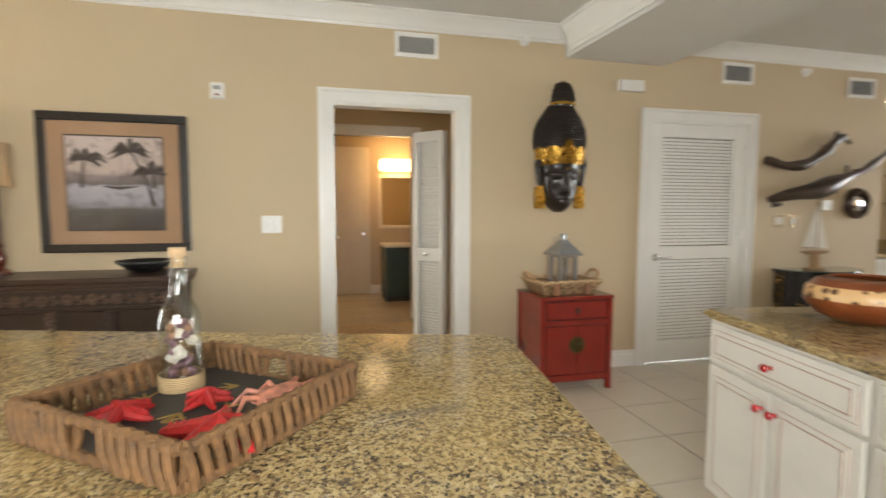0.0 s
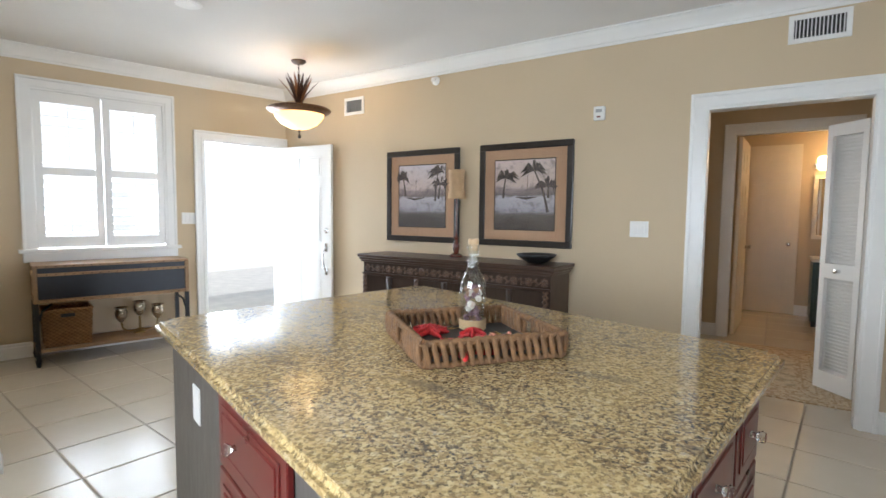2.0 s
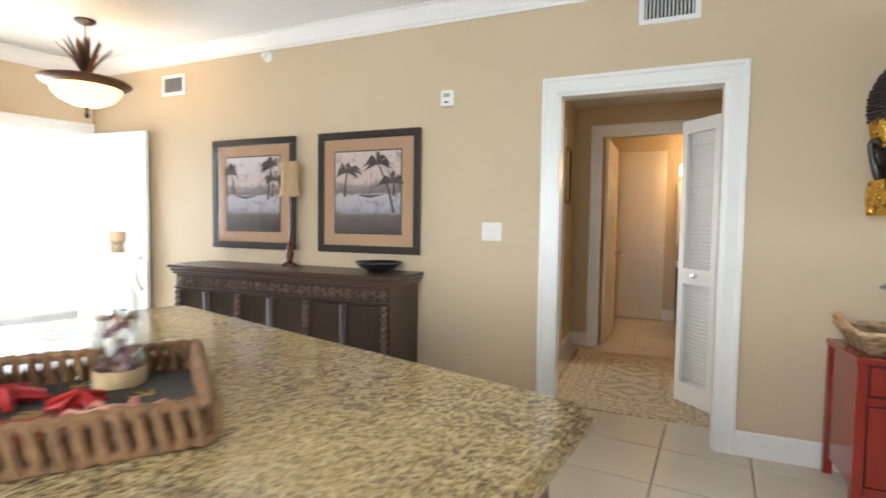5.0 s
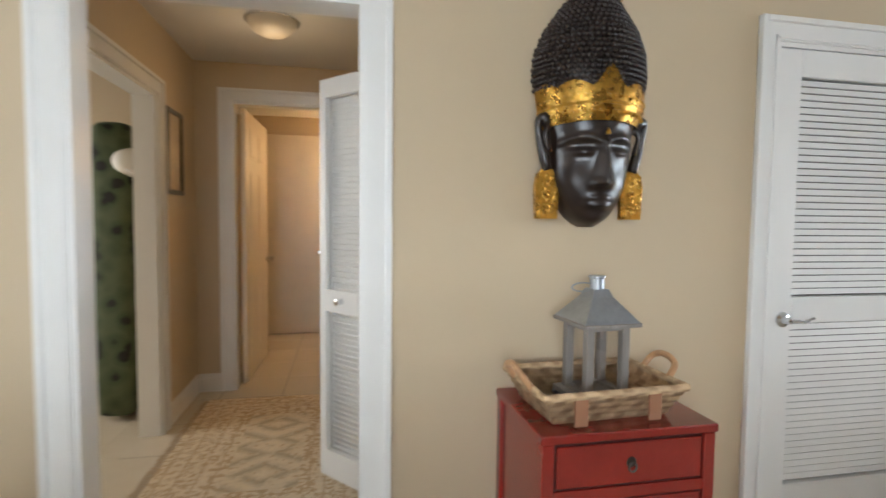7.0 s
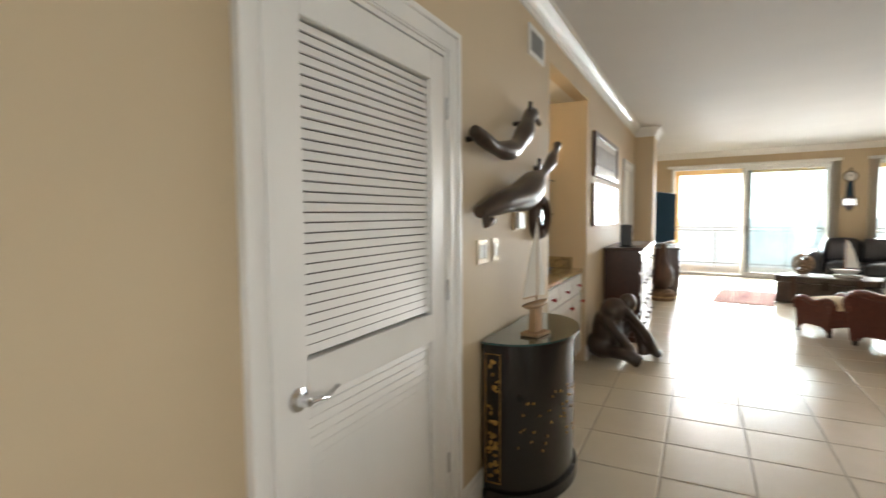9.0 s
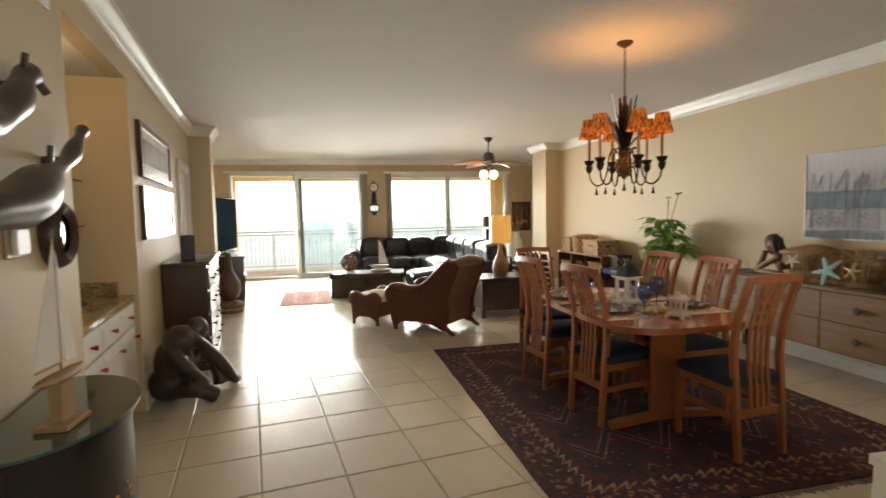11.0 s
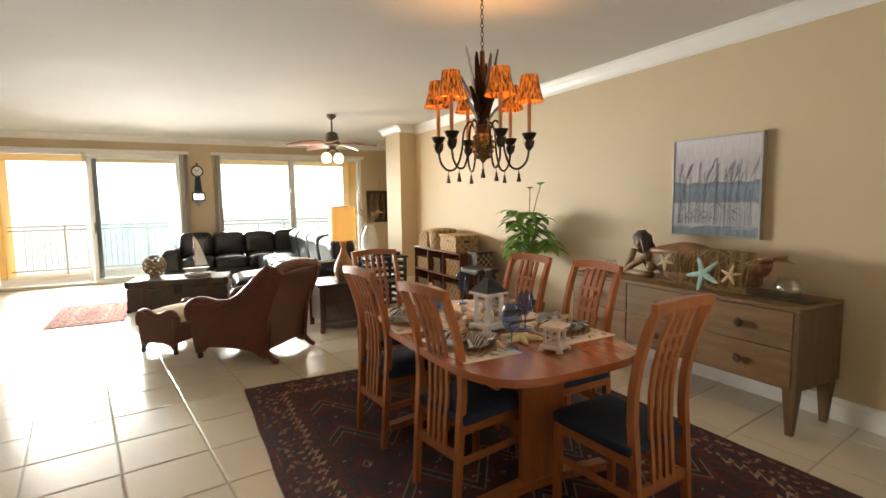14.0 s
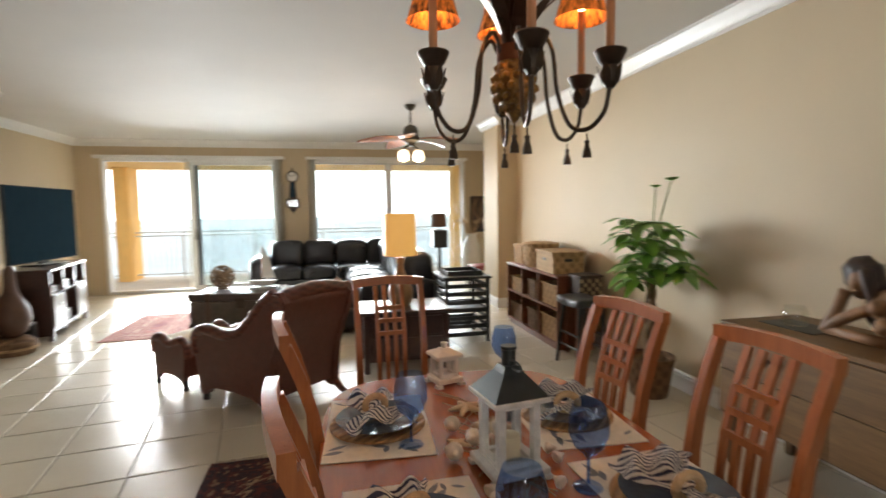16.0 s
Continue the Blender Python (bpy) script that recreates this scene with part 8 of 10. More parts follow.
# ---- living room: materials ----
LEATHER = plain("black_leather", (0.012, 0.013, 0.017), 0.30, var=0.35, scale=7, bumps=0.35, bscale=38, coat=0.15)
WICKER = weave("red_brown_wicker", (0.135, 0.034, 0.020), (0.070, 0.018, 0.011), 210.0, 170.0, 0.36, 0.4)
WICKER_ROLL = weave("wrapped_rattan", (0.16, 0.042, 0.024), (0.06, 0.016, 0.010), 40.0, 150.0, 0.38, 0.5)
CREAM = plain("cream_cotton", (0.62, 0.52, 0.36), 0.85, var=0.1, scale=9, bumps=0.2, bscale=120)
TRUNK_HIDE = plain("trunk_hide", (0.075, 0.055, 0.042), 0.5, var=0.4, scale=9, bumps=0.3, bscale=60)
TRUNK_WOOD = wood("trunk_slat", (0.11, 0.055, 0.03), (0.05, 0.025, 0.014), 0.4, coat=0.2)
DARK_WOOD = wood("dark_stained_wood", (0.07, 0.028, 0.018), (0.03, 0.012, 0.008), 0.32, coat=0.3)
CHERRY = wood("cherry_case", (0.26, 0.085, 0.035), (0.13, 0.04, 0.018), 0.36, coat=0.25)
SEAGRASS = weave("seagrass_basket", (0.50, 0.33, 0.17), (0.22, 0.13, 0.06), 60.0, 55.0, 0.8, 0.9)
SEAGRASS_DARK = weave("dark_basket", (0.22, 0.13, 0.07), (0.09, 0.05, 0.025), 60.0, 55.0, 0.8, 0.9)
LEAF = plain("glossy_leaf", (0.17, 0.36, 0.055), 0.35, var=0.3, scale=10, per=0.35)
STALK = plain("green_stalk", (0.10, 0.16, 0.035), 0.5, var=0.3)
BARK = plain("braided_bark", (0.20, 0.14, 0.08), 0.8, var=0.35, scale=20, bumps=0.5, bscale=50)
SILVER_FRAME = plain("anodised_frame", (0.62, 0.62, 0.60), 0.35, 0.3, var=0.05)
GREY_FRAME = plain("grey_door_frame", (0.16, 0.17, 0.18), 0.4, 0.3, var=0.08)
STUCCO = plain("orange_stucco", (0.72, 0.42, 0.13), 0.85, var=0.08, scale=4, bumps=0.4, bscale=60)
CONCRETE = plain("balcony_concrete", (0.55, 0.52, 0.46), 0.8, var=0.12, scale=5, bumps=0.2)
CARVED = plain("carved_dark_wood", (0.035, 0.02, 0.014), 0.36, var=0.4, scale=9, bumps=0.25, bscale=30, coat=0.25)
TEAK = wood("teak_blade", (0.38, 0.135, 0.035), (0.22, 0.075, 0.02), 0.4, coat=0.2)
# bluish base colour stands in for the reflected sea; specular is off
SCREEN = plain("screen_blue_reflection", (0.025, 0.05, 0.075), 0.12, var=0.05, spec=0.0)
PLASTIC = plain("black_plastic", (0.015, 0.015, 0.016), 0.35, var=0.15)
SAILCLOTH = plain("white_sail", (0.82, 0.81, 0.78), 0.7, var=0.04)
RED_VINYL = plain("red_upholstery", (0.22, 0.03, 0.025), 0.5, var=0.2)
BLIND = plain("vertical_blind", (0.60, 0.56, 0.48), 0.6, var=0.06)
CERAMIC = plain("white_ceramic", (0.75, 0.73, 0.69), 0.3, var=0.06)


# ---- windows, balcony and the sea ----
def frame_ring(bm, y0, y1, z0, z1, w, x0, x1):
    """A standing rectangular frame in the y-z plane."""
    box(bm, x0, y0, z0, x1, y0 + w, z1)
    box(bm, x0, y1 - w, z0, x1, y1, z1)
    box(bm, x0, y0 + w, z0, x1, y1 - w, z0 + w)
    box(bm, x0, y0 + w, z1 - w, x1, y1 - w, z1)


def glazed_panel(parent, y0, y1, z0, z1, x, mat, w=0.05, name="sash"):
    bm = bmesh.new()
    frame_ring(bm, y0, y1, z0, z1, w, x - 0.018, x + 0.018)
    s = part(name, bm, mat, parent, smooth=False)
    g = part("pane", boxes((x - 0.003, y0 + w - 0.005, z0 + w - 0.005, x + 0.003, y1 - w + 0.005, z1 - w + 0.005)), TINTED, parent, smooth=False)
    g.visible_shadow = False
    return s


door = thing("door_7", "wide sliding glass balcony door standing half open", "sliding door", LIV, kind="structure")
bm = bmesh.new()
frame_ring(bm, 3.60, 6.62, 0.004, 2.44, 0.045, 9.085, 9.24)
part("door_frame", bm, WHITE, door, smooth=False)
part("head_track", boxes((9.03, 3.50, 2.442, 9.10, 6.72, 2.50), bev=0.006), WHITE, door, "white blind track")
glazed_panel(door, 3.65, 5.16, 0.05, 2.39, 9.13, WHITE, 0.055)
bm = boxes((9.145, 5.03, 0.05, 9.175, 5.115, 2.39))
part("stile", bm, GREY_FRAME, door, "dark grey door stile", smooth=False)
glazed_panel(door, 3.70, 5.20, 0.05, 2.39, 9.20, SILVER_FRAME, 0.045)
bm = boxes((9.105, 5.10, 0.95, 9.125, 5.13, 1.15), bev=0.004)
part("pull_handle", bm, CHROME, door)
win = thing("window_2", "wide two-light picture window with vertical blind drawn aside", "window", LIV, kind="structure")
bm = bmesh.new()
frame_ring(bm, -0.05, 3.0, 0.004, 2.44, 0.045, 9.085, 9.24)
part("window_frame", bm, WHITE, win, smooth=False)
part("head_track", boxes((9.03, -0.10, 2.442, 9.10, 3.10, 2.50), bev=0.006), WHITE, win, "white blind track")
part("mullion", boxes((9.10, 1.48, 0.05, 9.22, 1.545, 2.395)), SILVER_FRAME, win, smooth=False)
glazed_panel(win, 0.0, 1.48, 0.05, 2.395, 9.16, SILVER_FRAME, 0.03)
glazed_panel(win, 1.545, 2.955, 0.05, 2.395, 9.16, SILVER_FRAME, 0.03)


def blind_stack(v0, v1, label):
    o = thing("vertical_blind", label, "blind", LIV, group="drawn blinds")
    n = max(3, int((v1 - v0) / 0.028))
    for i in range(n):
        v = v0 + (v1 - v0) * (i + 0.5) / n
        bm = bmesh.new()
        box(bm, -0.042, -0.0012, 0.03, 0.042, 0.0012, 2.44)
        part("slat", bm, BLIND, o, smooth=False, m=pose(9.055, v, 0, 0, 0, 8 + 10 * math.sin(i * 2.3)))
    return o


blind_stack(3.52, 3.70, "beige vertical blind bunched beside the balcony door")
blind_stack(2.92, 3.08, "beige vertical blind bunched beside the picture window")
blind_stack(5.16, 5.24, "few beige blind slats at the middle of the door")

bm = boxes((9.3, -3.0, -0.22, 11.95, 9.5, -0.03))
struct("balcony_floor", bm, CONCRETE, "pale concrete balcony floor slab", LIV, category="balcony")
bm = boxes((9.302, -3.0, 2.46, 11.95, 9.5, 2.66))
struct("balcony_soffit", bm, STUCCO, "orange stucco balcony beam overhead", LIV, category="balcony")
pil = boxes((11.15, 6.92, -0.03, 11.8, 7.22, 2.46), bev=0.01)
struct("pillar", pil, STUCCO, "orange stucco balcony pillar", LIV, category="pillar")
struct("pillar", boxes((10.2, -0.62, -0.03, 10.7, -0.1, 2.46), bev=0.01), STUCCO, "orange stucco balcony pillar", LIV, category="pillar")
rl = thing("balcony_railing", "pale metal balcony railing with thin balusters", "railing", LIV)
for a, b in ((-0.1, 6.92), (7.22, 9.4)):
    for z in (1.03, 0.95, 0.08):
        part("rail", boxes((11.43, a, z - 0.016, 11.47, b, z + 0.016)), SILVER_FRAME, rl, smooth=False)
bal = mesh_of("baluster", boxes((-0.007, -0.007, 0.08, 0.007, 0.007, 0.95)), SILVER_FRAME)
for i in range(62):
    o = new("baluster", bal)
    o.parent = rl
    o.matrix_basis = pose(11.45, -0.05 + i * 0.11, 0)
for v in (1.3, 2.85, 4.4, 5.95):
    part("post", boxes((11.43, v - 0.02, -0.03, 11.47, v + 0.02, 1.02)), SILVER_FRAME, rl, smooth=False)

SEA = plain("sea_water", (0.68, 0.78, 0.80), 0.9, spec=0.04, var=0.25, scale=0.02, bumps=0.3, bscale=0.6)
bm = bmesh.new()
bmesh.ops.create_circle(bm, cap_ends=True, segments=64, radius=900, matrix=Matrix.Translation((0, 0, -8)))
struct("water", bm, SEA, "pale green sea reaching the horizon", category="sea")
HAZE = glow("bright_sky_haze", (1.0, 1.0, 1.0), 2.8, base=(0.9, 0.9, 0.9))
bm = bmesh.new()
bmesh.ops.create_cone(bm, cap_ends=False, segments=64, radius1=880, radius2=880, depth=460, matrix=Matrix.Translation((0, 0, 205)))
struct("backdrop", bm, HAZE, "white hazy sky along the horizon", category="sky")
# made-up wall hides the sea, so the front doorway looks out on white
struct("porch_wall", boxes((-9.2, -6.0, -0.14, -9.0, 9.0, 3.2)), plain("white_doorway_fill", (0.86, 0.85, 0.82), 0.8, var=0.03, bumps=0.3), "added white wall that keeps the doorway view bright", category="wall")
struct("porch_floor", boxes((-9.0, -6.0, -0.14, -4.62, 9.0, -0.02)), CONCRETE, "pale concrete porch floor", category="porch")


# ---- wall clock ----
ck = thing("wall_clock", "dark wooden banjo wall clock with round dial", "clock", liv(9.1, 3.36, 0, -90))
bm = bmesh.new()
lathe(bm, [(0.0, 0.03), (0.085, 0.03), (0.105, 0.05), (0.112, 0.03), (0.115, 0.0)], 32, pose(0, -0.002, 2.12, 90))
part("bezel", bm, CARVED, ck)
bm = bmesh.new()
lathe(bm, [(0.0, 0.042), (0.088, 0.042), (0.09, 0.03)], 32, pose(0, -0.002, 2.12, 90))
part("dial", bm, CERAMIC, ck, "white clock dial", smooth=False)
for a, l in ((35, 0.05), (-60, 0.07)):
    part("clock_hand", boxes((-0.004, -0.05, 0, 0.004, -0.047, l)), BLACKISH, ck, smooth=False, m=pose(0, 0, 2.12, 0, a, 0))
bm = bmesh.new()
extrude_outline(bm, [(-0.075, 1.70), (0.075, 1.70), (0.045, 2.03), (-0.045, 2.03)], 0.002, 0.05, Matrix(((1, 0, 0, 0), (0, 0, -1, 0), (0, 1, 0, 0), (0, 0, 0, 1))))
part("throat", bm, CARVED, ck, smooth=False)
bm = bmesh.new()
extrude_outline(bm, [(-0.05, 1.73), (0.05, 1.73), (0.03, 2.0), (-0.03, 2.0)], 0.051, 0.054, Matrix(((1, 0, 0, 0), (0, 0, -1, 0), (0, 1, 0, 0), (0, 0, 0, 1))))
part("throat_glass", bm, SCREEN, ck, smooth=False)
part("lower_box", boxes((-0.12, -0.075, 1.53, 0.12, -0.002, 1.70), bev=0.006), CARVED, ck)
part("lower_mirror", boxes((-0.095, -0.08, 1.555, 0.095, -0.076, 1.675)), CHROME, ck, "mirror panel", smooth=False)
bm = bmesh.new()
extrude_outline(bm, [(-0.07, 1.53), (-0.05, 1.47), (-0.015, 1.44), (0, 1.41), (0.015, 1.44), (0.05, 1.47), (0.07, 1.53)], 0.002, 0.05, Matrix(((1, 0, 0, 0), (0, 0, -1, 0), (0, 1, 0, 0), (0, 0, 0, 1))))
part("bracket", bm, CARVED, ck, smooth=False)
bm = bmesh.new()
lathe(bm, [(0.012, 2.225), (0.008, 2.24), (0.02, 2.26), (0.006, 2.28), (0, 2.31)], 12, pose(0, -0.04, 0))
part("finial", bm, BRONZE, ck)

# ---- sectional sofa ----
sofa = thing("sectional_sofa", "large black leather sectional sofa with puffy cushions", "sofa", LIV)


def puffy(name, u0, v0, z0, u1, v1, z1, puff=0.05, m=None, label=""):
    bm = bmesh.new()
    vs = cushion(bm, u0, v0, z0, u1, v1, z1, puff=puff, n=9, m=m)
    for w in vs:
        d = noise.noise_vector(w.co * 6.0)
        w.co += d * 0.012
    return part(name, bm, LEATHER, sofa, label, smooth="all")


for a, b, c, d in ((8.10, 1.5, 8.98, 4.05), (5.82, 1.41, 8.09, 2.41), (4.95, 1.41, 5.82, 3.1)):
    part("base", boxes((a, b, 0.05, c, d, 0.27), bev=0.02), LEATHER, sofa)
for i in range(3):
    v0 = 2.02 + i * 0.58
    puffy("seat_cushion", 8.08, v0, 0.24, 8.72, v0 + 0.575, 0.46, 0.05)
    puffy("back_cushion", 8.62, v0 - 0.01, 0.40, 8.98, v0 + 0.585, 0.90, 0.02, m=None)
puffy("seat_cushion", 8.08, 1.38, 0.24, 8.72, 2.02, 0.46, 0.05)
puffy("back_cushion", 8.62, 1.38, 0.40, 8.98, 2.01, 0.91, 0.02)
puffy("armrest", 8.12, 3.75, 0.10, 8.98, 4.08, 0.63, 0.05)
lean = pose(0, 1.66, 0.4, -9) @ pose(0, -1.66, -0.4)
for i in range(3):
    u0 = 5.80 + i * 0.76
    puffy("seat_cushion", u0, 1.76, 0.24, u0 + 0.755, 2.44, 0.47, 0.06)
    puffy("back_cushion", u0 + 0.01, 1.40, 0.38, u0 + 0.75, 1.78, 0.94, 0.03, m=lean)
puffy("chaise_cushion", 4.96, 1.78, 0.22, 5.80, 3.12, 0.47, 0.07)
puffy("back_cushion", 4.97, 1.40, 0.38, 5.79, 1.78, 0.92, 0.03, m=lean)
puffy("armrest", 4.86, 1.44, 0.08, 5.06, 2.35, 0.60, 0.05)
puffy("armrest", 4.90, 2.35, 0.08, 5.02, 3.05, 0.30, 0.01)

# ---- trunk coffee table ----
tr = thing("trunk_table", "brown hide steamer trunk used as coffee table", "coffee table", liv(6.02, 3.77, 0, 81) @ Matrix.Diagonal((1.06, 1, 1, 1)))
part("chest", boxes((-0.6, -0.31, 0.012, 0.6, 0.31, 0.33), bev=0.012), TRUNK_HIDE, tr)
part("lid", boxes((-0.605, -0.315, 0.336, 0.605, 0.315, 0.43), bev=0.014), TRUNK_HIDE, tr)
for x in (-0.38, 0.38):
    part("slat", boxes((x - 0.03, -0.322, 0.431, x + 0.03, 0.322, 0.442), bev=0.004), TRUNK_WOOD, tr)
    for y in (-0.3235, 0.3145):
        part("slat", boxes((x - 0.03, y, 0.02, x + 0.03, y + 0.009, 0.43), bev=0.003), TRUNK_WOOD, tr)
for sx in (-1, 1):
    for sy in (-1, 1):
        bm = bmesh.new()
        box(bm, sx * 0.612, sy * 0.322, 0.345, sx * 0.555, sy * 0.27, 0.436, bev=0.006)
        part("corner_cap", bm, BRONZE, tr)
        bm = bmesh.new()
        box(bm, sx * 0.608, sy * 0.318, 0.004, sx * 0.555, sy * 0.27, 0.06, bev=0.006)
        part("corner_cap", bm, BRONZE, tr)
    bm = bmesh.new()
    tube(bm, smooth_path([(sx * 0.605, -0.09, 0.22), (sx * 0.635, -0.06, 0.20), (sx * 0.635, 0.06, 0.20), (sx * 0.605, 0.09, 0.22)]), 0.011, 8)
    part("handle", bm, TRUNK_HIDE, tr)
for y in (-0.325, 0.315):
    part("lock_plate", boxes((-0.05, y, 0.24, 0.05, y + 0.01, 0.37), bev=0.003), BRONZE, tr)

dl = thing("driftwood_lantern", "round openwork driftwood ball lantern with candle", "lantern", liv(6.14, 4.10, 0.442) @ Matrix.Scale(1.2, 4))
rnd = random.Random(5)
for i in range(9):
    ax = Matrix.Rotation(rnd.uniform(0, 6.28), 4, "Z") @ Matrix.Rotation(rnd.uniform(0.3, 1.5), 4, "X")
    pts = [Vector((0, 0, 0.135)) + ax @ Vector((0.118 * math.cos(k / 18 * 6.2832), 0.118 * math.sin(k / 18 * 6.2832), 0)) for k in range(19)]
    pts = [p for p in pts if p.z > 0.012]
    bm = bmesh.new()
    tube(bm, pts if len(pts) > 3 else [(0, 0, 0.02), (0, 0, 0.05)], 0.012, 6)
    part("driftwood_hoop", bm, plain("pale_driftwood", (0.24, 0.155, 0.085), 0.7, var=0.35, scale=20, bumps=0.3), dl)
bm = bmesh.new()
lathe(bm, [(0, 0), (0.07, 0), (0.075, 0.012), (0.0, 0.016)], 16)
part("base", bm, plain("pale_driftwood", (0.33, 0.23, 0.13), 0.8), dl)
bm = bmesh.new()
lathe(bm, [(0.035, 0.016), (0.035, 0.12), (0, 0.12)], 16)
part("candle", bm, CREAM, dl)

bk = thing("book", "grey hardcover book on the trunk", "book", liv(5.98, 3.55, 0.442, 84))
part("cover", boxes((-0.17, -0.12, 0, 0.17, 0.12, 0.004), (-0.17, -0.12, 0.026, 0.17, 0.12, 0.03), (-0.17, -0.12, 0.004, -0.166, 0.12, 0.026)), plain("grey_cover", (0.18, 0.17, 0.16), 0.5), bk, smooth=False)
part("pages", boxes((-0.165, -0.115, 0.0045, 0.163, 0.115, 0.0255)), CERAMIC, bk, smooth=False)
sb = thing("model_sailboat", "small white model sailboat with one tall sail", "model boat", liv(5.98, 3.57, 0.472, 88) @ Matrix.Scale(1.3, 4))
bm = bmesh.new()
secs = [(-0.13, 0.028, 0.05), (-0.09, 0.042, 0.012), (0, 0.05, 0.0), (0.09, 0.035, 0.014), (0.14, 0.004, 0.055)]
rings = []
for x, w, zk in secs:
    rings.append([bm.verts.new((x, y, z)) for y, z in ((-w, 0.062), (-w * 0.7, zk + 0.012), (0, zk), (w * 0.7, zk + 0.012), (w, 0.062))])
for p, q in zip(rings, rings[1:]):
    for k in range(5):
        j = (k + 1) % 5
        bm.faces.new((p[k], p[j], q[j], q[k]))
bm.faces.new(rings[0])
bm.faces.new(rings[-1][::-1])
part("hull", bm, SAILCLOTH, sb)
bm = bmesh.new()
rod(bm, (0.01, 0, 0.06), (0.01, 0, 0.42), 0.004, 0.003, 8)
part("mast", bm, TEAK, sb)
bm = bmesh.new()
n = 8
colp = [(0.0, 0.085), (-0.12, 0.085)]
outl = [(0.004 - 0.125 * (1 - (k / n)) ** 0.7, 0.085 + 0.33 * k / n) for k in range(n + 1)]
extrude_outline(bm, [(0.004, 0.085)] + [(0.004, 0.415)] + outl[::-1][1:], -0.002, 0.002, Matrix(((1, 0, 0, 0), (0, 0, -1, 0), (0, 1, 0, 0), (0, 0, 0, 1))))
part("sail", bm, SAILCLOTH, sb, smooth=False)

SRUG = rug_mat("rose_rug", (0.42, 0.12, 0.09), (0.20, 0.05, 0.05), (0.46, 0.22, 0.16), (0.58, 0.42, 0.30), 1.55, 0.85)
rug("small_rug", "small red and cream patterned wool rug", liv(6.1, 4.88, 0, 1), 1.55, 0.85, SRUG, plain("cream_fringe", (0.6, 0.5, 0.38), 0.9), 0.008)


# ---- wicker armchair and ottoman ----
XZ = Matrix(((1, 0, 0, 0), (0, 0, 1, 0), (0, 1, 0, 0), (0, 0, 0, 1)))
CHAIR_SIDE = [(0.37, 0.05), (0.40, 0.20), (0.43, 0.40), (0.44, 0.47), (0.40, 0.53), (0.28, 0.555), (0.10, 0.535), (-0.02, 0.55), (-0.13, 0.60), (-0.25, 0.70), (-0.38, 0.82), (-0.48, 0.90), (-0.56, 0.91), (-0.62, 0.84), (-0.59, 0.74), (-0.52, 0.60), (-0.45, 0.42), (-0.41, 0.25), (-0.40, 0.14), (-0.41, 0.06), (-0.35, 0.07), (-0.30, 0.10), (-0.20, 0.125), (0.0, 0.135), (0.2, 0.125), (0.29, 0.09), (0.31, 0.06)]
ch = thing("wicker_armchair", "dark red-brown wicker armchair with rolled back", "armchair", liv(3.125, 3.19, 0, 45.6))
for y0, y1 in ((-0.345, -0.285), (0.285, 0.345)):
    bm = bmesh.new()
    extrude_outline(bm, CHAIR_SIDE, y0, y1, XZ)
    bmesh.ops.triangulate(bm, faces=[f for f in bm.faces if len(f.verts) > 4])
    part("side_panel", bm, WICKER, ch, smooth=False)
    ym = (y0 + y1) / 2
    bm = bmesh.new()
    tube(bm, smooth_path([(0.41, ym, 0.36), (0.445, ym, 0.45), (0.40, ym, 0.53), (0.28, ym, 0.56), (0.10, ym, 0.54), (-0.02, ym, 0.555), (-0.13, ym, 0.605), (-0.25, ym, 0.705), (-0.38, ym, 0.825), (-0.48, ym, 0.90)]), lambda s: 0.052 - 0.012 * s, 10)
    part("arm_roll", bm, WICKER_ROLL, ch, smooth="all")
    bm = bmesh.new()
    lathe(bm, [(0.0, 0.0), (0.024, 0.004), (0.03, 0.03), (0.022, 0.06), (0.03, 0.10)], 12, pose(0.345, ym, 0))
    part("foot", bm, CARVED, ch)
    bm = bmesh.new()
    tube(bm, smooth_path([(-0.37, ym, 0.19), (-0.40, ym, 0.11), (-0.46, ym, 0.05), (-0.52, ym, 0.022)], 4), lambda s: 0.034 - 0.012 * s, 10)
    part("foot", bm, WICKER_ROLL, ch, smooth="all")
bm = bmesh.new()
prof = smooth_path([(-0.06, 0, 0.30), (-0.16, 0, 0.48), (-0.30, 0, 0.68), (-0.43, 0, 0.83), (-0.52, 0, 0.90), (-0.60, 0, 0.84), (-0.57, 0, 0.72), (-0.50, 0, 0.57), (-0.44, 0, 0.40), (-0.39, 0, 0.12)], 4)
extrude_outline(bm, [(p.x, p.z) for p in prof], -0.285, 0.285, XZ)
bmesh.ops.triangulate(bm, faces=[f for f in bm.faces if len(f.verts) > 4])
part("backrest", bm, WICKER, ch)
bm = bmesh.new()
tube(bm, [(-0.53, y, 0.885 - 0.45 * y * y) for y in (-0.35, -0.25, -0.12, 0, 0.12, 0.25, 0.35)], 0.066, 14)
part("back_roll", bm, WICKER_ROLL, ch)
part("front_apron", boxes((0.33, -0.286, 0.11, 0.385, 0.286, 0.33), (-0.1, -0.286, 0.24, 0.34, 0.286, 0.29)), WICKER, ch, smooth=False)
bm = bmesh.new()
cushion(bm, -0.16, -0.28, 0.29, 0.39, 0.28, 0.43, 0.04)
part("seat_cushion", bm, CREAM, ch, "cream seat cushion", smooth="all")
bm = bmesh.new()
cushion(bm, -0.30, -0.24, 0.40, -0.12, 0.24, 0.72, 0.0, m=pose(-0.2, 0, 0.42, 0, -38) @ pose(0.2, 0, -0.42))
part("back_cushion", bm, CREAM, ch, "cream back cushion", smooth="all")

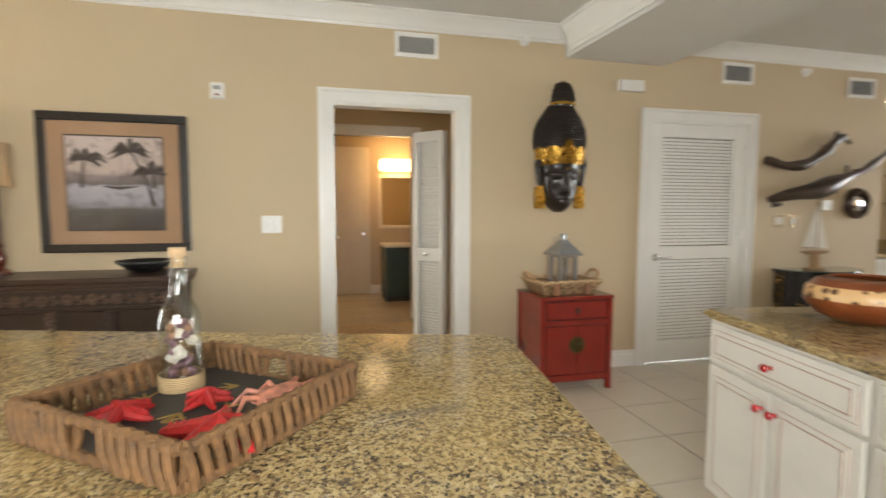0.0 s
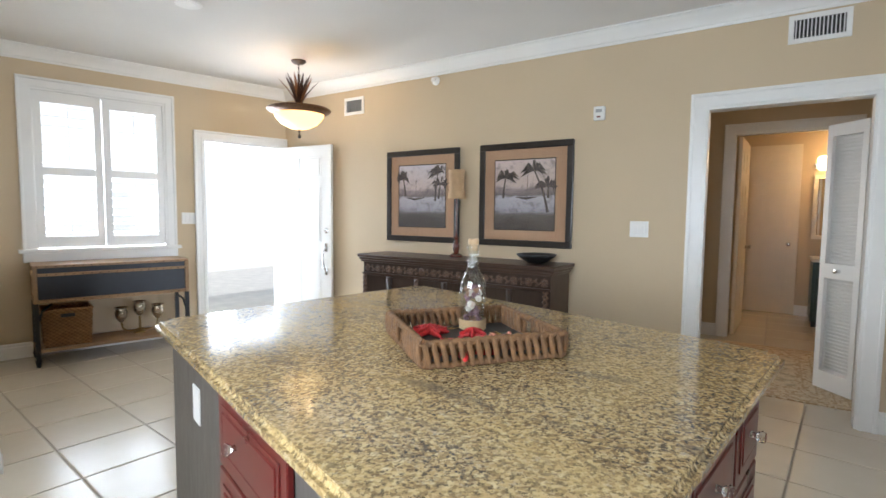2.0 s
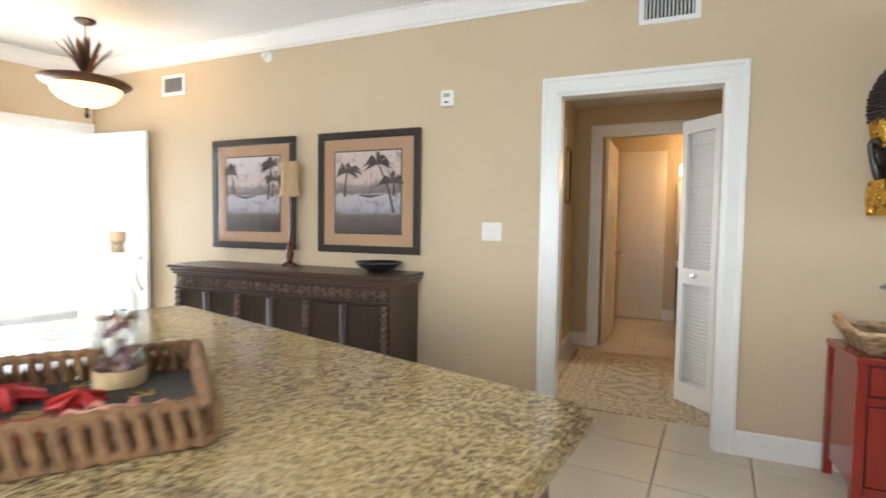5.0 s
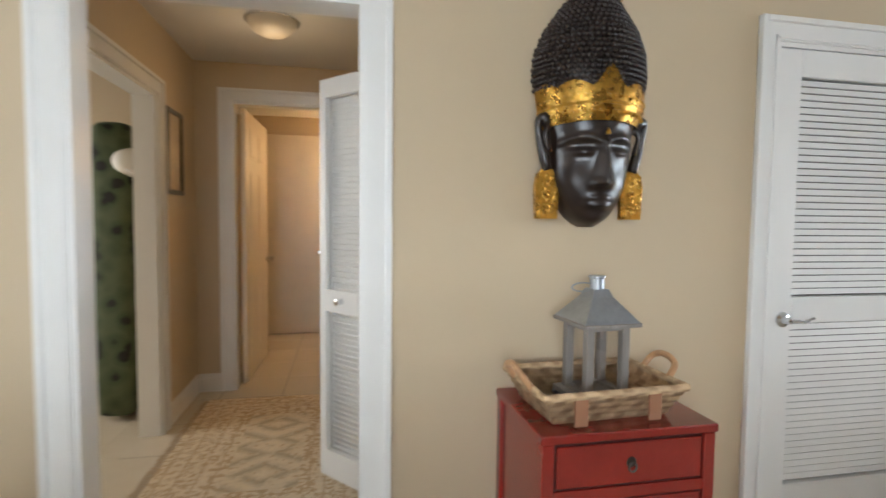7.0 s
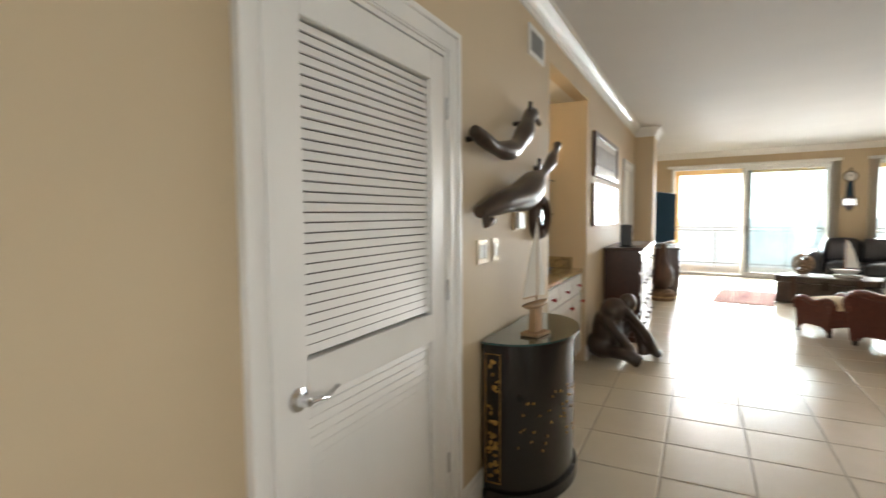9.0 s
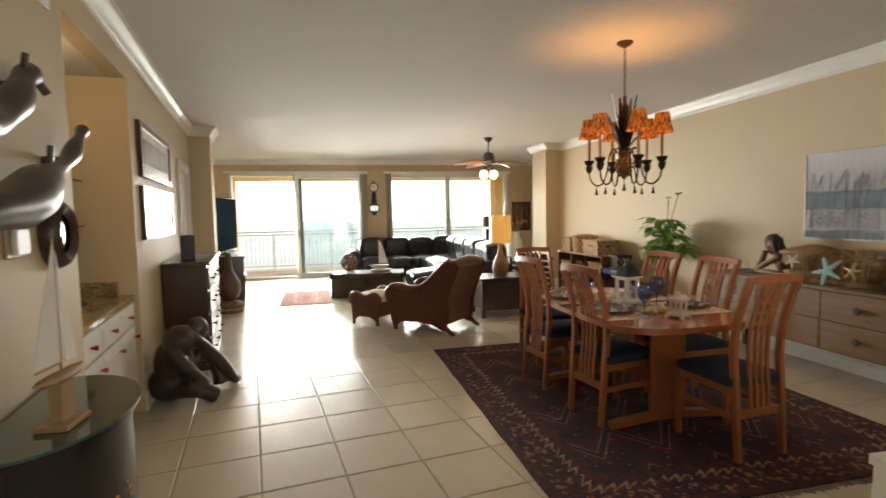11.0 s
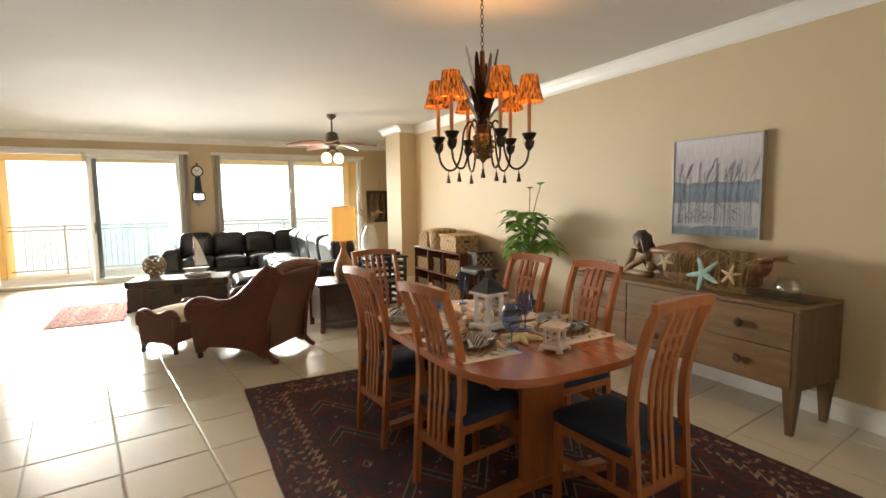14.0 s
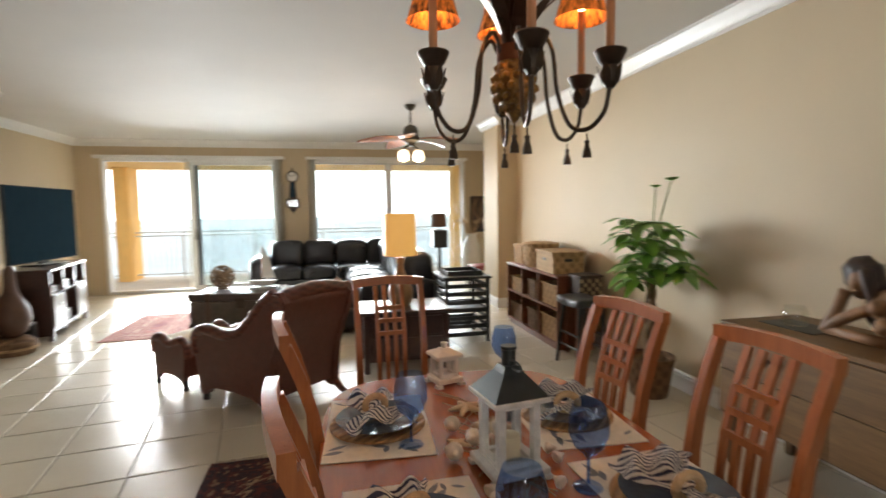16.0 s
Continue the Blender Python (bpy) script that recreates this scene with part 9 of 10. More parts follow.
ot = thing("wicker_ottoman", "dark red-brown wicker ottoman with cream cushion", "ottoman", liv(3.72, 3.81, 0, 46))
OTT = [(0.20, 0.04), (0.215, 0.2), (0.23, 0.32), (0.22, 0.385), (0.15, 0.41), (0.0, 0.36), (-0.15, 0.41), (-0.22, 0.385), (-0.23, 0.32), (-0.215, 0.2), (-0.20, 0.04), (-0.16, 0.085), (-0.08, 0.115), (0.08, 0.115), (0.16, 0.085)]
for y0, y1 in ((-0.31, -0.26), (0.26, 0.31)):
    bm = bmesh.new()
    extrude_outline(bm, OTT, y0, y1, XZ)
    bmesh.ops.triangulate(bm, faces=[f for f in bm.faces if len(f.verts) > 4])
    part("side_panel", bm, WICKER, ot, smooth=False)
    ym = (y0 + y1) / 2
    bm = bmesh.new()
    tube(bm, smooth_path([(0.225, ym, 0.28), (0.225, ym, 0.37), (0.15, ym, 0.415), (0.0, ym, 0.37), (-0.15, ym, 0.415), (-0.225, ym, 0.37), (-0.225, ym, 0.28)]), 0.038, 10)
    part("roll", bm, WICKER_ROLL, ot, smooth="all")
    for x in (0.20, -0.20):
        bm = bmesh.new()
        lathe(bm, [(0.0, 0.0), (0.02, 0.004), (0.025, 0.025), (0.018, 0.05), (0.025, 0.09)], 12, pose(x, ym, 0))
        part("foot", bm, CARVED, ot)
part("frame", boxes((-0.21, -0.262, 0.11, 0.21, 0.262, 0.30), bev=0.01), WICKER, ot)
bm = bmesh.new()
cushion(bm, -0.225, -0.26, 0.30, 0.225, 0.26, 0.40, 0.035)
part("cushion", bm, CREAM, ot, "cream cushion", smooth="all")

# ---- end table, lamps ----
et = thing("end_table", "dark stained wooden end table with drawers", "end table", LIV)
part("top", boxes((3.37, 1.62, 0.53, 3.98, 2.45, 0.56), bev=0.008), DARK_WOOD, et)
part("body", boxes((3.42, 1.67, 0.10, 3.93, 2.40, 0.53)), DARK_WOOD, et, smooth=False)
for u in (3.40, 3.90):
    for v in (1.65, 2.37):
        part("leg", boxes((u, v, 0, u + 0.05, v + 0.05, 0.53), bev=0.005), DARK_WOOD, et)
for k, (z0, z1) in enumerate(((0.33, 0.50), (0.14, 0.31))):
    for a, b in ((1.71, 2.02), (2.04, 2.36)):
        d = part("drawer_front", boxes((3.402, a, z0, 3.42, b, z1), bev=0.005), DARK_WOOD, et)
        bm = bmesh.new()
        lathe(bm, [(0.006, 0), (0.006, 0.015), (0.016, 0.022), (0.012, 0.032), (0, 0.034)], 12, pose(3.402, (a + b) / 2, (z0 + z1) / 2, 0, -90))
        part("knob", bm, BRONZE, d, "bronze knob")


def drum_lamp(m, label, base_mat, shade_mat, prof, shade, power):
    o = thing("table_lamp", label, "lamp", m, group="drum shade lamps")
    bm = bmesh.new()
    lathe(bm, prof, 28)
    part("base", bm, base_mat, o)
    r, z0, z1 = shade
    bm = bmesh.new()
    lathe(bm, [(r, z0), (r * 0.98, z1), (r * 0.965, z1), (r * 0.985, z0), (r, z0)], 36)
    part("shade", bm, shade_mat, o)
    bm = bmesh.new()
    rod(bm, (0, 0, prof[-1][1] - 0.01), (0, 0, z1 + 0.02), 0.005)
    for a in (0, 120, 240):
        rod(bm, (0, 0, z1 - 0.02), (r * 0.97 * math.cos(radians(a)), r * 0.97 * math.sin(radians(a)), z1 - 0.02), 0.003, seg=6)
    part("harp", bm, BRONZE, o)
    if power:
        p = m @ Vector((0, 0, (z0 + z1) / 2))
        bulb("lamp_bulb", p, power, (1.0, 0.72, 0.4), 0.03)
    return o


SHADE_LIT = glow("amber_linen_shade", (1.0, 0.50, 0.11), 0.62, base=(0.75, 0.5, 0.22))
drum_lamp(liv(3.68, 2.05, 0.56), "gourd table lamp with glowing amber drum shade", plain("gourd_glaze", (0.30, 0.18, 0.09), 0.35, var=0.35, scale=14, bumps=0.2), SHADE_LIT,
          [(0, 0), (0.085, 0), (0.095, 0.02), (0.115, 0.08), (0.118, 0.13), (0.10, 0.20), (0.065, 0.27), (0.038, 0.33), (0.03, 0.38), (0.04, 0.41), (0.04, 0.45), (0.0, 0.452)], (0.155, 0.47, 0.86), 1.5)

# ---- black slatted rack beside the end table ----
rk = thing("slatted_rack", "black wooden rack with open slatted sides", "rack", LIV)
for u in (4.2, 4.76):
    for v in (1.0, 1.46):
        part("post", boxes((u, v, 0, u + 0.04, v + 0.04, 0.70), bev=0.004), BLACKISH, rk)
part("top", boxes((4.18, 0.98, 0.70, 4.82, 1.52, 0.725), bev=0.004), BLACKISH, rk)
for i in range(7):
    z = 0.07 + i * 0.088
    for v in (1.012, 1.472):
        part("slat", boxes((4.24, v, z, 4.76, v + 0.014, z + 0.045)), BLACKISH, rk, smooth=False)
    for u in (4.212, 4.772):
        part("slat", boxes((u, 1.04, z, u + 0.014, 1.46, z + 0.045)), BLACKISH, rk, smooth=False)
part("shelf", boxes((4.24, 1.04, 0.35, 4.76, 1.46, 0.365)), BLACKISH, rk, smooth=False)
tb = thing("tray", "black tray lying on the slatted rack", "tray", liv(4.5, 1.25, 0.725))
part("bottom", boxes((-0.2, -0.2, 0, 0.2, 0.2, 0.01)), BLACKISH, tb, smooth=False)
for a in range(4):
    part("side", boxes((-0.2, 0.19, 0.01, 0.2, 0.2, 0.05)), BLACKISH, tb, smooth=False, m=pose(0, 0, 0, 0, 0, 90 * a))

# ---- behind the sofa: dark lamp, loudspeaker, red chair, vase, carved panel ----
bs = thing("loudspeaker", "black box loudspeaker on a stand behind the sofa", "loudspeaker", liv(8.55, 0.62, 0))
part("stand", boxes((-0.12, -0.12, 0, 0.12, 0.12, 0.03), (-0.03, -0.03, 0.03, 0.03, 0.03, 0.72)), PLASTIC, bs, smooth=False)
part("cabinet", boxes((-0.15, -0.14, 0.72, 0.15, 0.14, 1.06), bev=0.01), PLASTIC, bs)
part("grille", boxes((-0.158, -0.12, 0.74, -0.151, 0.12, 1.04), bev=0.003), plain("grille_cloth", (0.02, 0.02, 0.022), 0.9, bumps=0.3, bscale=200), bs)
drum_lamp(liv(8.55, 0.62, 1.06), "small dark table lamp with brown drum shade", BRONZE, plain("brown_shade", (0.12, 0.055, 0.03), 0.7), [(0, 0), (0.06, 0), (0.06, 0.01), (0.012, 0.02), (0.012, 0.08), (0, 0.081)], (0.15, 0.06, 0.32), 0)
rc = thing("red_chair", "small red upholstered chair with rounded back", "chair", liv(7.35, 0.1, 0, 95))
for x in (-0.2, 0.17):
    for y in (-0.2, 0.17):
        part("leg", boxes((x, y, 0, x + 0.03, y + 0.03, 0.42)), CARVED, rc, smooth=False)
bm = bmesh.new()
cushion(bm, -0.23, -0.23, 0.41, 0.23, 0.23, 0.49, 0.02)
part("seat", bm, RED_VINYL, rc, smooth="all")
bm = bmesh.new()
cushion(bm, -0.26, -0.22, 0.48, -0.2, 0.22, 0.85, 0.0)
part("backrest", bm, RED_VINYL, rc, smooth="all")
vs_ = thing("floor_vase", "tall white vase with dried branches and grasses", "vase", liv(8.45, 0.0, 0))
bm = bmesh.new()
lathe(bm, [(0, 0), (0.13, 0), (0.14, 0.03), (0.17, 0.3), (0.19, 0.55), (0.17, 0.75), (0.11, 0.88), (0.10, 0.95), (0.12, 0.98), (0.11, 0.98), (0.09, 0.93), (0, 0.5)], 28)
part("body", bm, CERAMIC, vs_)
rnd = random.Random(9)
TWIG = plain("dried_twig", (0.30, 0.18, 0.09), 0.8, var=0.3)
for i in range(9):
    a, l = i * 0.7 + rnd.uniform(-0.3, 0.3), rnd.uniform(0.55, 1.05)
    r = rnd.uniform(0.10, 0.30)
    bm = bmesh.new()
    tube(bm, smooth_path([(0, 0, 0.6), (0.3 * r * math.cos(a), 0.3 * r * math.sin(a), 1.0), (r * math.cos(a), r * math.sin(a), 0.95 + l * 0.6), (1.1 * r * math.cos(a + 0.3), 1.1 * r * math.sin(a + 0.3), 0.95 + l)]), lambda s: 0.008 - 0.005 * s, 6)
    part("branch", bm, TWIG, vs_)
for i in range(6):
    a = i * 1.05 + 0.4
    bm = bmesh.new()
    tube(bm, smooth_path([(0, 0, 0.7), (0.08 * math.cos(a), 0.08 * math.sin(a), 1.0), (0.22 * math.cos(a), 0.22 * math.sin(a), 1.22), (0.30 * math.cos(a), 0.30 * math.sin(a), 1.28 - 0.06 * (i % 3))]), lambda s: 0.004 + 0.03 * max(0, s - 0.5) * (1.2 - s) * 4, 8)
    part("plume", bm, plain("dried_plume", (0.45, 0.30, 0.17), 0.9, var=0.3), vs_)
cp = thing("carved_panel", "dark carved wooden relief panel hung by the window", "carving", liv(9.1, -0.42, 0, -90))
part("board", boxes((-0.26, -0.035, 0.98, 0.26, -0.004, 1.72), bev=0.012), CARVED, cp)
bm = bmesh.new()
for i in range(3):
    tube(bm, smooth_path([(-0.16 + i * 0.15, -0.045, 1.04), (-0.10 + i * 0.13, -0.07, 1.25), (-0.19 + i * 0.16, -0.06, 1.45), (-0.12 + i * 0.13, -0.045, 1.66)]), lambda s: 0.04 * (1.1 - abs(s - 0.5)), 8)
part("relief", bm, plain("carved_mid_wood", (0.12, 0.06, 0.035), 0.5, var=0.4, scale=15), cp)

# ---- bookcase with baskets ----
bc = thing("bookcase", "low cherry bookcase with six open cubbies", "bookcase", LIV)
U0, U1, V0, V1, ZT = 3.64, 5.10, 0.05, 0.47, 0.77
part("top", boxes((U0 - 0.01, V0, ZT - 0.025, U1 + 0.01, V1 + 0.01, ZT), bev=0.004), CHERRY, bc)
part("bottom", boxes((U0, V0, 0.05, U1, V1, 0.075)), CHERRY, bc, smooth=False)
part("plinth", boxes((U0 + 0.02, V0, 0, U1 - 0.02, V1 - 0.02, 0.05)), CHERRY, bc, smooth=False)
part("back", boxes((U0, V0, 0.075, U1, V0 + 0.012, ZT - 0.025)), CHERRY, bc, smooth=False)
part("shelf", boxes((U0 + 0.022, V0 + 0.012, 0.41, U1 - 0.022, V1 - 0.005, 0.432)), CHERRY, bc, smooth=False)
for i in range(4):
    u = U0 + (U1 - U0 - 0.022) * i / 3
    part("upright", boxes((u, V0 + 0.012, 0.075, u + 0.022, V1, ZT - 0.025)), CHERRY, bc, smooth=False)


def basket(m, w, d, h, mat, label, lid=False, hole=False):
    o = thing("basket", label, "basket", m, group="woven baskets")
    bm = bmesh.new()
    t = 0.012
    for it in ((-w / 2, -d / 2, 0, w / 2, d / 2, t), (-w / 2, -d / 2, t, -w / 2 + t, d / 2, h), (w / 2 - t, -d / 2, t, w / 2, d / 2, h), (-w / 2 + t, -d / 2, t, w / 2 - t, -d / 2 + t, h), (-w / 2 + t, d / 2 - t, t, w / 2 - t, d / 2, h)):
        box(bm, *it)
    part("body", bm, mat, o, smooth=False)
    bm = bmesh.new()
    e = 0.008
    tube(bm, [(-w / 2 - e, -d / 2 - e, h), (w / 2 + e, -d / 2 - e, h), (w / 2 + e, d / 2 + e, h), (-w / 2 - e, d / 2 + e, h), (-w / 2 - e, -d / 2 - e, h)], 0.009, 6)
    part("rim", bm, mat, o)
    if lid:
        bm = bmesh.new()
        box(bm, -w / 2 - 0.012, -d / 2 - 0.012, h + 0.006, w / 2 + 0.012, d / 2 + 0.012, h + 0.03, bev=0.008)
        part("lid", bm, mat, o)
    if hole:
        part("hand_hole", boxes((-0.045, d / 2, h * 0.62, 0.045, d / 2 + 0.002, h * 0.62 + 0.03)), BLACKISH, o, "dark hand hole", smooth=False)
        part("hand_hole", boxes((-w / 2 - 0.002, -0.045, h * 0.62, -w / 2, 0.045, h * 0.62 + 0.03)), BLACKISH, o, "dark hand hole", smooth=False)
    return o


cu = (U1 - U0 - 0.022) / 3
for i, (z, mat, w, h) in enumerate(((0.432, SEAGRASS, 0.38, 0.22), (0.432, SEAGRASS_DARK, 0.20, 0.20), (0.432, SEAGRASS, 0.36, 0.17), (0.075, SEAGRASS, 0.40, 0.24), (0.075, SEAGRASS_DARK, 0.22, 0.22), (0.075, SEAGRASS_DARK, 0.34, 0.2))):
    u = U0 + 0.011 + cu * (i % 3 + 0.5)
    basket(liv(u, 0.29, z), w, 0.30, h, mat, "woven seagrass basket in a bookcase cubby" if mat is SEAGRASS else "dark woven basket in a bookcase cubby")
basket(liv(4.93, 0.26, ZT, 3), 0.24, 0.26, 0.21, SEAGRASS, "small lidded seagrass basket on the bookcase", lid=True)
basket(liv(4.02, 0.27, ZT, -3), 0.50, 0.34, 0.20, SEAGRASS, "wide lidded seagrass box with hand hole", lid=True, hole=True)
rb = thing("basket", "round lidded seagrass basket on the bookcase", "basket", liv(4.53, 0.26, ZT), group="woven baskets")
bm = bmesh.new()
lathe(bm, [(0, 0), (0.18, 0), (0.195, 0.1), (0.20, 0.24), (0.19, 0.24), (0.18, 0.02), (0, 0.015)], 28)
part("body", bm, SEAGRASS, rb)
bm = bmesh.new()
lathe(bm, [(0.208, 0.235), (0.215, 0.25), (0.21, 0.275), (0.10, 0.295), (0, 0.298)], 28)
part("lid", bm, SEAGRASS, rb)
cbx = thing("checkered_box", "dark woven box with pale checks beside bookcase", "box", liv(3.50, 0.24, 0.60))
CHECK_DARK, CHECK_PALE = plain("dark_check", (0.05, 0.03, 0.02), 0.5), plain("pale_check", (0.42, 0.32, 0.2), 0.6)
part("body", boxes((-0.115, -0.12, 0.0, 0.115, 0.12, 0.17), bev=0.004), CHECK_DARK, cbx)
part("lid", boxes((-0.122, -0.127, 0.172, 0.122, 0.127, 0.20), bev=0.004), CHECK_DARK, cbx)
chk = mesh_of("check", boxes((-0.002, -0.018, -0.018, 0.002, 0.018, 0.018)), CHECK_PALE)
for i in range(6):
    for j in range(4):
        if (i + j) % 2 == 0:
            o = new("check", chk)
            o.parent = cbx
            o.matrix_basis = pose(-0.116, -0.1 + i * 0.04, 0.026 + j * 0.04)
lst = thing("low_table", "small dark wooden table beside the bookcase", "side table", liv(3.50, 0.24, 0))
part("top", boxes((-0.125, -0.16, 0.575, 0.125, 0.16, 0.60), bev=0.004), CHERRY, lst)
for x in (-0.115, 0.09):
    for y in (-0.15, 0.125):
        part("leg", boxes((x, y, 0, x + 0.025, y + 0.025, 0.575)), CHERRY, lst, smooth=False)
st = thing("stool", "black wooden stool with saddle seat", "stool", liv(3.19, 0.44, 0, 4))
bm = bmesh.new()
vs = cushion(bm, -0.20, -0.16, 0.55, 0.20, 0.16, 0.62, 0.015)
for v in vs:
    v.co.z += 0.5 * v.co.x * v.co.x
part("seat", bm, BLACKISH, st, smooth="all")
for sx in (-1, 1):
    for sy in (-1, 1):
        bm = bmesh.new()
        rod(bm, (sx * 0.19, sy * 0.15, 0), (sx * 0.14, sy * 0.11, 0.56), 0.016, 0.02)
        part("leg", bm, BLACKISH, st)
for z, k in ((0.18, 0.175), (0.3, 0.16)):
    bm = bmesh.new()
    rod(bm, (-k, 0.13, z), (k, 0.13, z), 0.011)
    part("stretcher", bm, BLACKISH, st)
    bm = bmesh.new()
    rod(bm, (-k, -0.13, z), (k, -0.13, z), 0.011)
    part("stretcher", bm, BLACKISH, st)

# ---- potted plant ----
pl = thing("potted_plant", "green money tree with palmate leaves in pot", "plant", liv(2.38, 0.30, 0))
bm = bmesh.new()
lathe(bm, [(0, 0), (0.13, 0), (0.14, 0.02), (0.175, 0.26), (0.185, 0.28), (0.185, 0.31), (0.165, 0.31), (0.155, 0.27), (0, 0.265)], 28)
part("pot", bm, SEAGRASS_DARK, pl)
rnd = random.Random(21)
for k in range(3):
    bm = bmesh.new()
    tube(bm, [(0.026 * math.cos(i * 0.45 + k * 2.094), 0.026 * math.sin(i * 0.45 + k * 2.094), 0.25 + i * 0.03) for i in range(22)], lambda s: 0.021 - 0.006 * s, 8)
    part("trunk", bm, BARK, pl, smooth="all")


def leaflet(bm, base, d, length, width):
    side = d.cross(Vector((0, 0, 1)))
    side = side.normalized() if side.length > 1e-3 else Vector((1, 0, 0))
    rows = []
    for k in range(6):
        s = k / 5
        p = base + d * (length * s) + Vector((0, 0, -length * 0.45 * s * s))
        w = width * math.sin(math.pi * (0.06 + 0.9 * s)) ** 0.8 * 0.5
        rows.append((bm.verts.new(p - side * w), bm.verts.new(p + Vector((0, 0, -0.12 * w))), bm.verts.new(p + side * w)))
    for a, b in zip(rows, rows[1:]):
        bm.faces.new((a[0], a[1], b[1], b[0]))
        bm.faces.new((a[1], a[2], b[2], b[1]))


for i in range(34):
    a = i * 2.4 + rnd.uniform(-0.3, 0.3)
    hgt = 0.88 + 0.52 * (i / 34) + rnd.uniform(-0.04, 0.04)
    reach = rnd.uniform(0.10, 0.27) * (1.15 - 0.5 * i / 34)
    if i in (31, 33):
        hgt, reach = 1.60 + 0.02 * (i - 31), 0.14
    dx, dy = reach * math.cos(a), max(-0.22, reach * math.sin(a))
    tip = Vector((dx, dy, hgt))
    root = Vector((0, 0, 0.78 + 0.1 * (i / 34)))
    bm = bmesh.new()
    tube(bm, smooth_path([root, (dx * 0.35, dy * 0.35, (root.z + hgt) / 2 + 0.03), tip], 5), 0.0045, 6)
    stem = part("stalk", bm, STALK, pl, smooth="all")
    bm = bmesh.new()
    out = Vector((dx, dy, 0.02)).normalized()
    nl = rnd.choice((5, 6, 7))
    ln = rnd.uniform(0.16, 0.23) * (0.38 if i in (31, 33) else 1.0)
    for k in range(nl):
        ang = (k - (nl - 1) / 2) * (math.radians(280) / nl)
        d = Matrix.Rotation(ang, 3, "Z") @ out
        d = (d + Vector((0, 0, rnd.uniform(-0.25, 0.25)))).normalized()
        if i in (31, 33):
            d = (d + Vector((0, 0, 1.1))).normalized()
        b = tip.copy()
        if b.y + d.y * ln < -0.27:
            d.y = 0.1
            d.normalize()
        leaflet(bm, b, d, ln * (1 - 0.25 * abs(ang) / 2.4), 0.078)
    part("leaf", bm, LEAF, stem, smooth="all")

# ---- television and its stand ----
ts = thing("television_stand", "dark wooden television stand with open front shelves", "tv stand", liv(5.55, 5.82, 0, 10))
part("top", boxes((-0.02, -0.02, 0.80, 1.44, 0.52, 0.83), bev=0.006), DARK_WOOD, ts)
for x in (0.0, 0.46, 0.94, 1.40):
    part("upright", boxes((x, 0, 0.06, x + 0.03, 0.5, 0.80)), DARK_WOOD, ts, smooth=False)
part("bottom", boxes((0.03, 0, 0.10, 1.40, 0.5, 0.13)), DARK_WOOD, ts, smooth=False)
part("back", boxes((0.03, 0.485, 0.13, 1.40, 0.5, 0.80)), DARK_WOOD, ts, smooth=False)
for x0, x1 in ((0.03, 0.46), (0.49, 0.94), (0.97, 1.40)):
    part("shelf", boxes((x0, 0.01, 0.52, x1, 0.485, 0.54)), DARK_WOOD, ts, smooth=False)
for x0, x1 in ((0.03, 0.46), (0.97, 1.40)):
    d = part("door", boxes((x0 + 0.004, -0.016, 0.135, x1 - 0.004, 0.0, 0.515), bev=0.004), DARK_WOOD, ts)
    bm = bmesh.new()
    lathe(bm, [(0.006, 0), (0.014, 0.016), (0, 0.024)], 10, pose((x0 + x1) / 2, -0.016, 0.4, 90))
    part("knob", bm, CHROME, d)
for x in (0.0, 1.38):
    for y in (0.0, 0.45):
        part("foot", boxes((x, y, 0, x + 0.05, y + 0.05, 0.06)), DARK_WOOD, ts, smooth=False)
for x, z, w, h in ((0.10, 0.54, 0.30, 0.07), (0.56, 0.54, 0.32, 0.09), (0.55, 0.13, 0.34, 0.12)):
    pb = thing("media_box", "slim silver media player in the television stand", "electronics", liv(5.55, 5.82, 0, 10) @ pose(x, 0.04, z), group="media boxes")
    part("case", boxes((0, 0, 0, w, 0.3, h), bev=0.005), plain("silver_plastic", (0.5, 0.5, 0.5), 0.35, 0.4), pb)
    part("front_panel", boxes((0.02, -0.003, 0.01, w - 0.02, 0.0, h - 0.01)), PLASTIC, pb, smooth=False)
tv = thing("television", "large flat black television, blue reflection coloured into its dark screen", "television", liv(5.55, 6.21, 0, -3))
part("body", boxes((0, 0.008, 0.88, 1.42, 0.045, 1.80), bev=0.006), PLASTIC, tv)
part("screen", boxes((0.012, 0.004, 0.895, 1.408, 0.008, 1.79)), SCREEN, tv, smooth=False)
part("stand_neck", boxes((0.62, 0.02, 0.845, 0.80, 0.06, 0.90)), PLASTIC, tv, smooth=False)
part("stand_base", boxes((0.46, -0.10, 0.832, 0.96, 0.18, 0.846), bev=0.004), PLASTIC, tv)

gb = thing("basket", "low round woven basket with pale rim", "basket", liv(5.08, 5.98, 0))
bm = bmesh.new()
lathe(bm, [(0, 0), (0.19, 0), (0.215, 0.06), (0.20, 0.13), (0.15, 0.17), (0, 0.18)], 28)
part("body", bm, SEAGRASS_DARK, gb)
bm = bmesh.new()
lathe(bm, [(0.207, 0.05), (0.222, 0.055), (0.222, 0.075), (0.207, 0.08)], 28)
part("rim", bm, SEAGRASS, gb)
bm = bmesh.new()
lathe(bm, [(0, 0), (0.07, 0.0), (0.14, 0.06), (0.175, 0.18), (0.16, 0.30), (0.11, 0.39), (0.07, 0.46), (0.055, 0.54), (0.045, 0.66), (0.05, 0.70), (0.03, 0.74), (0, 0.75)], 24)
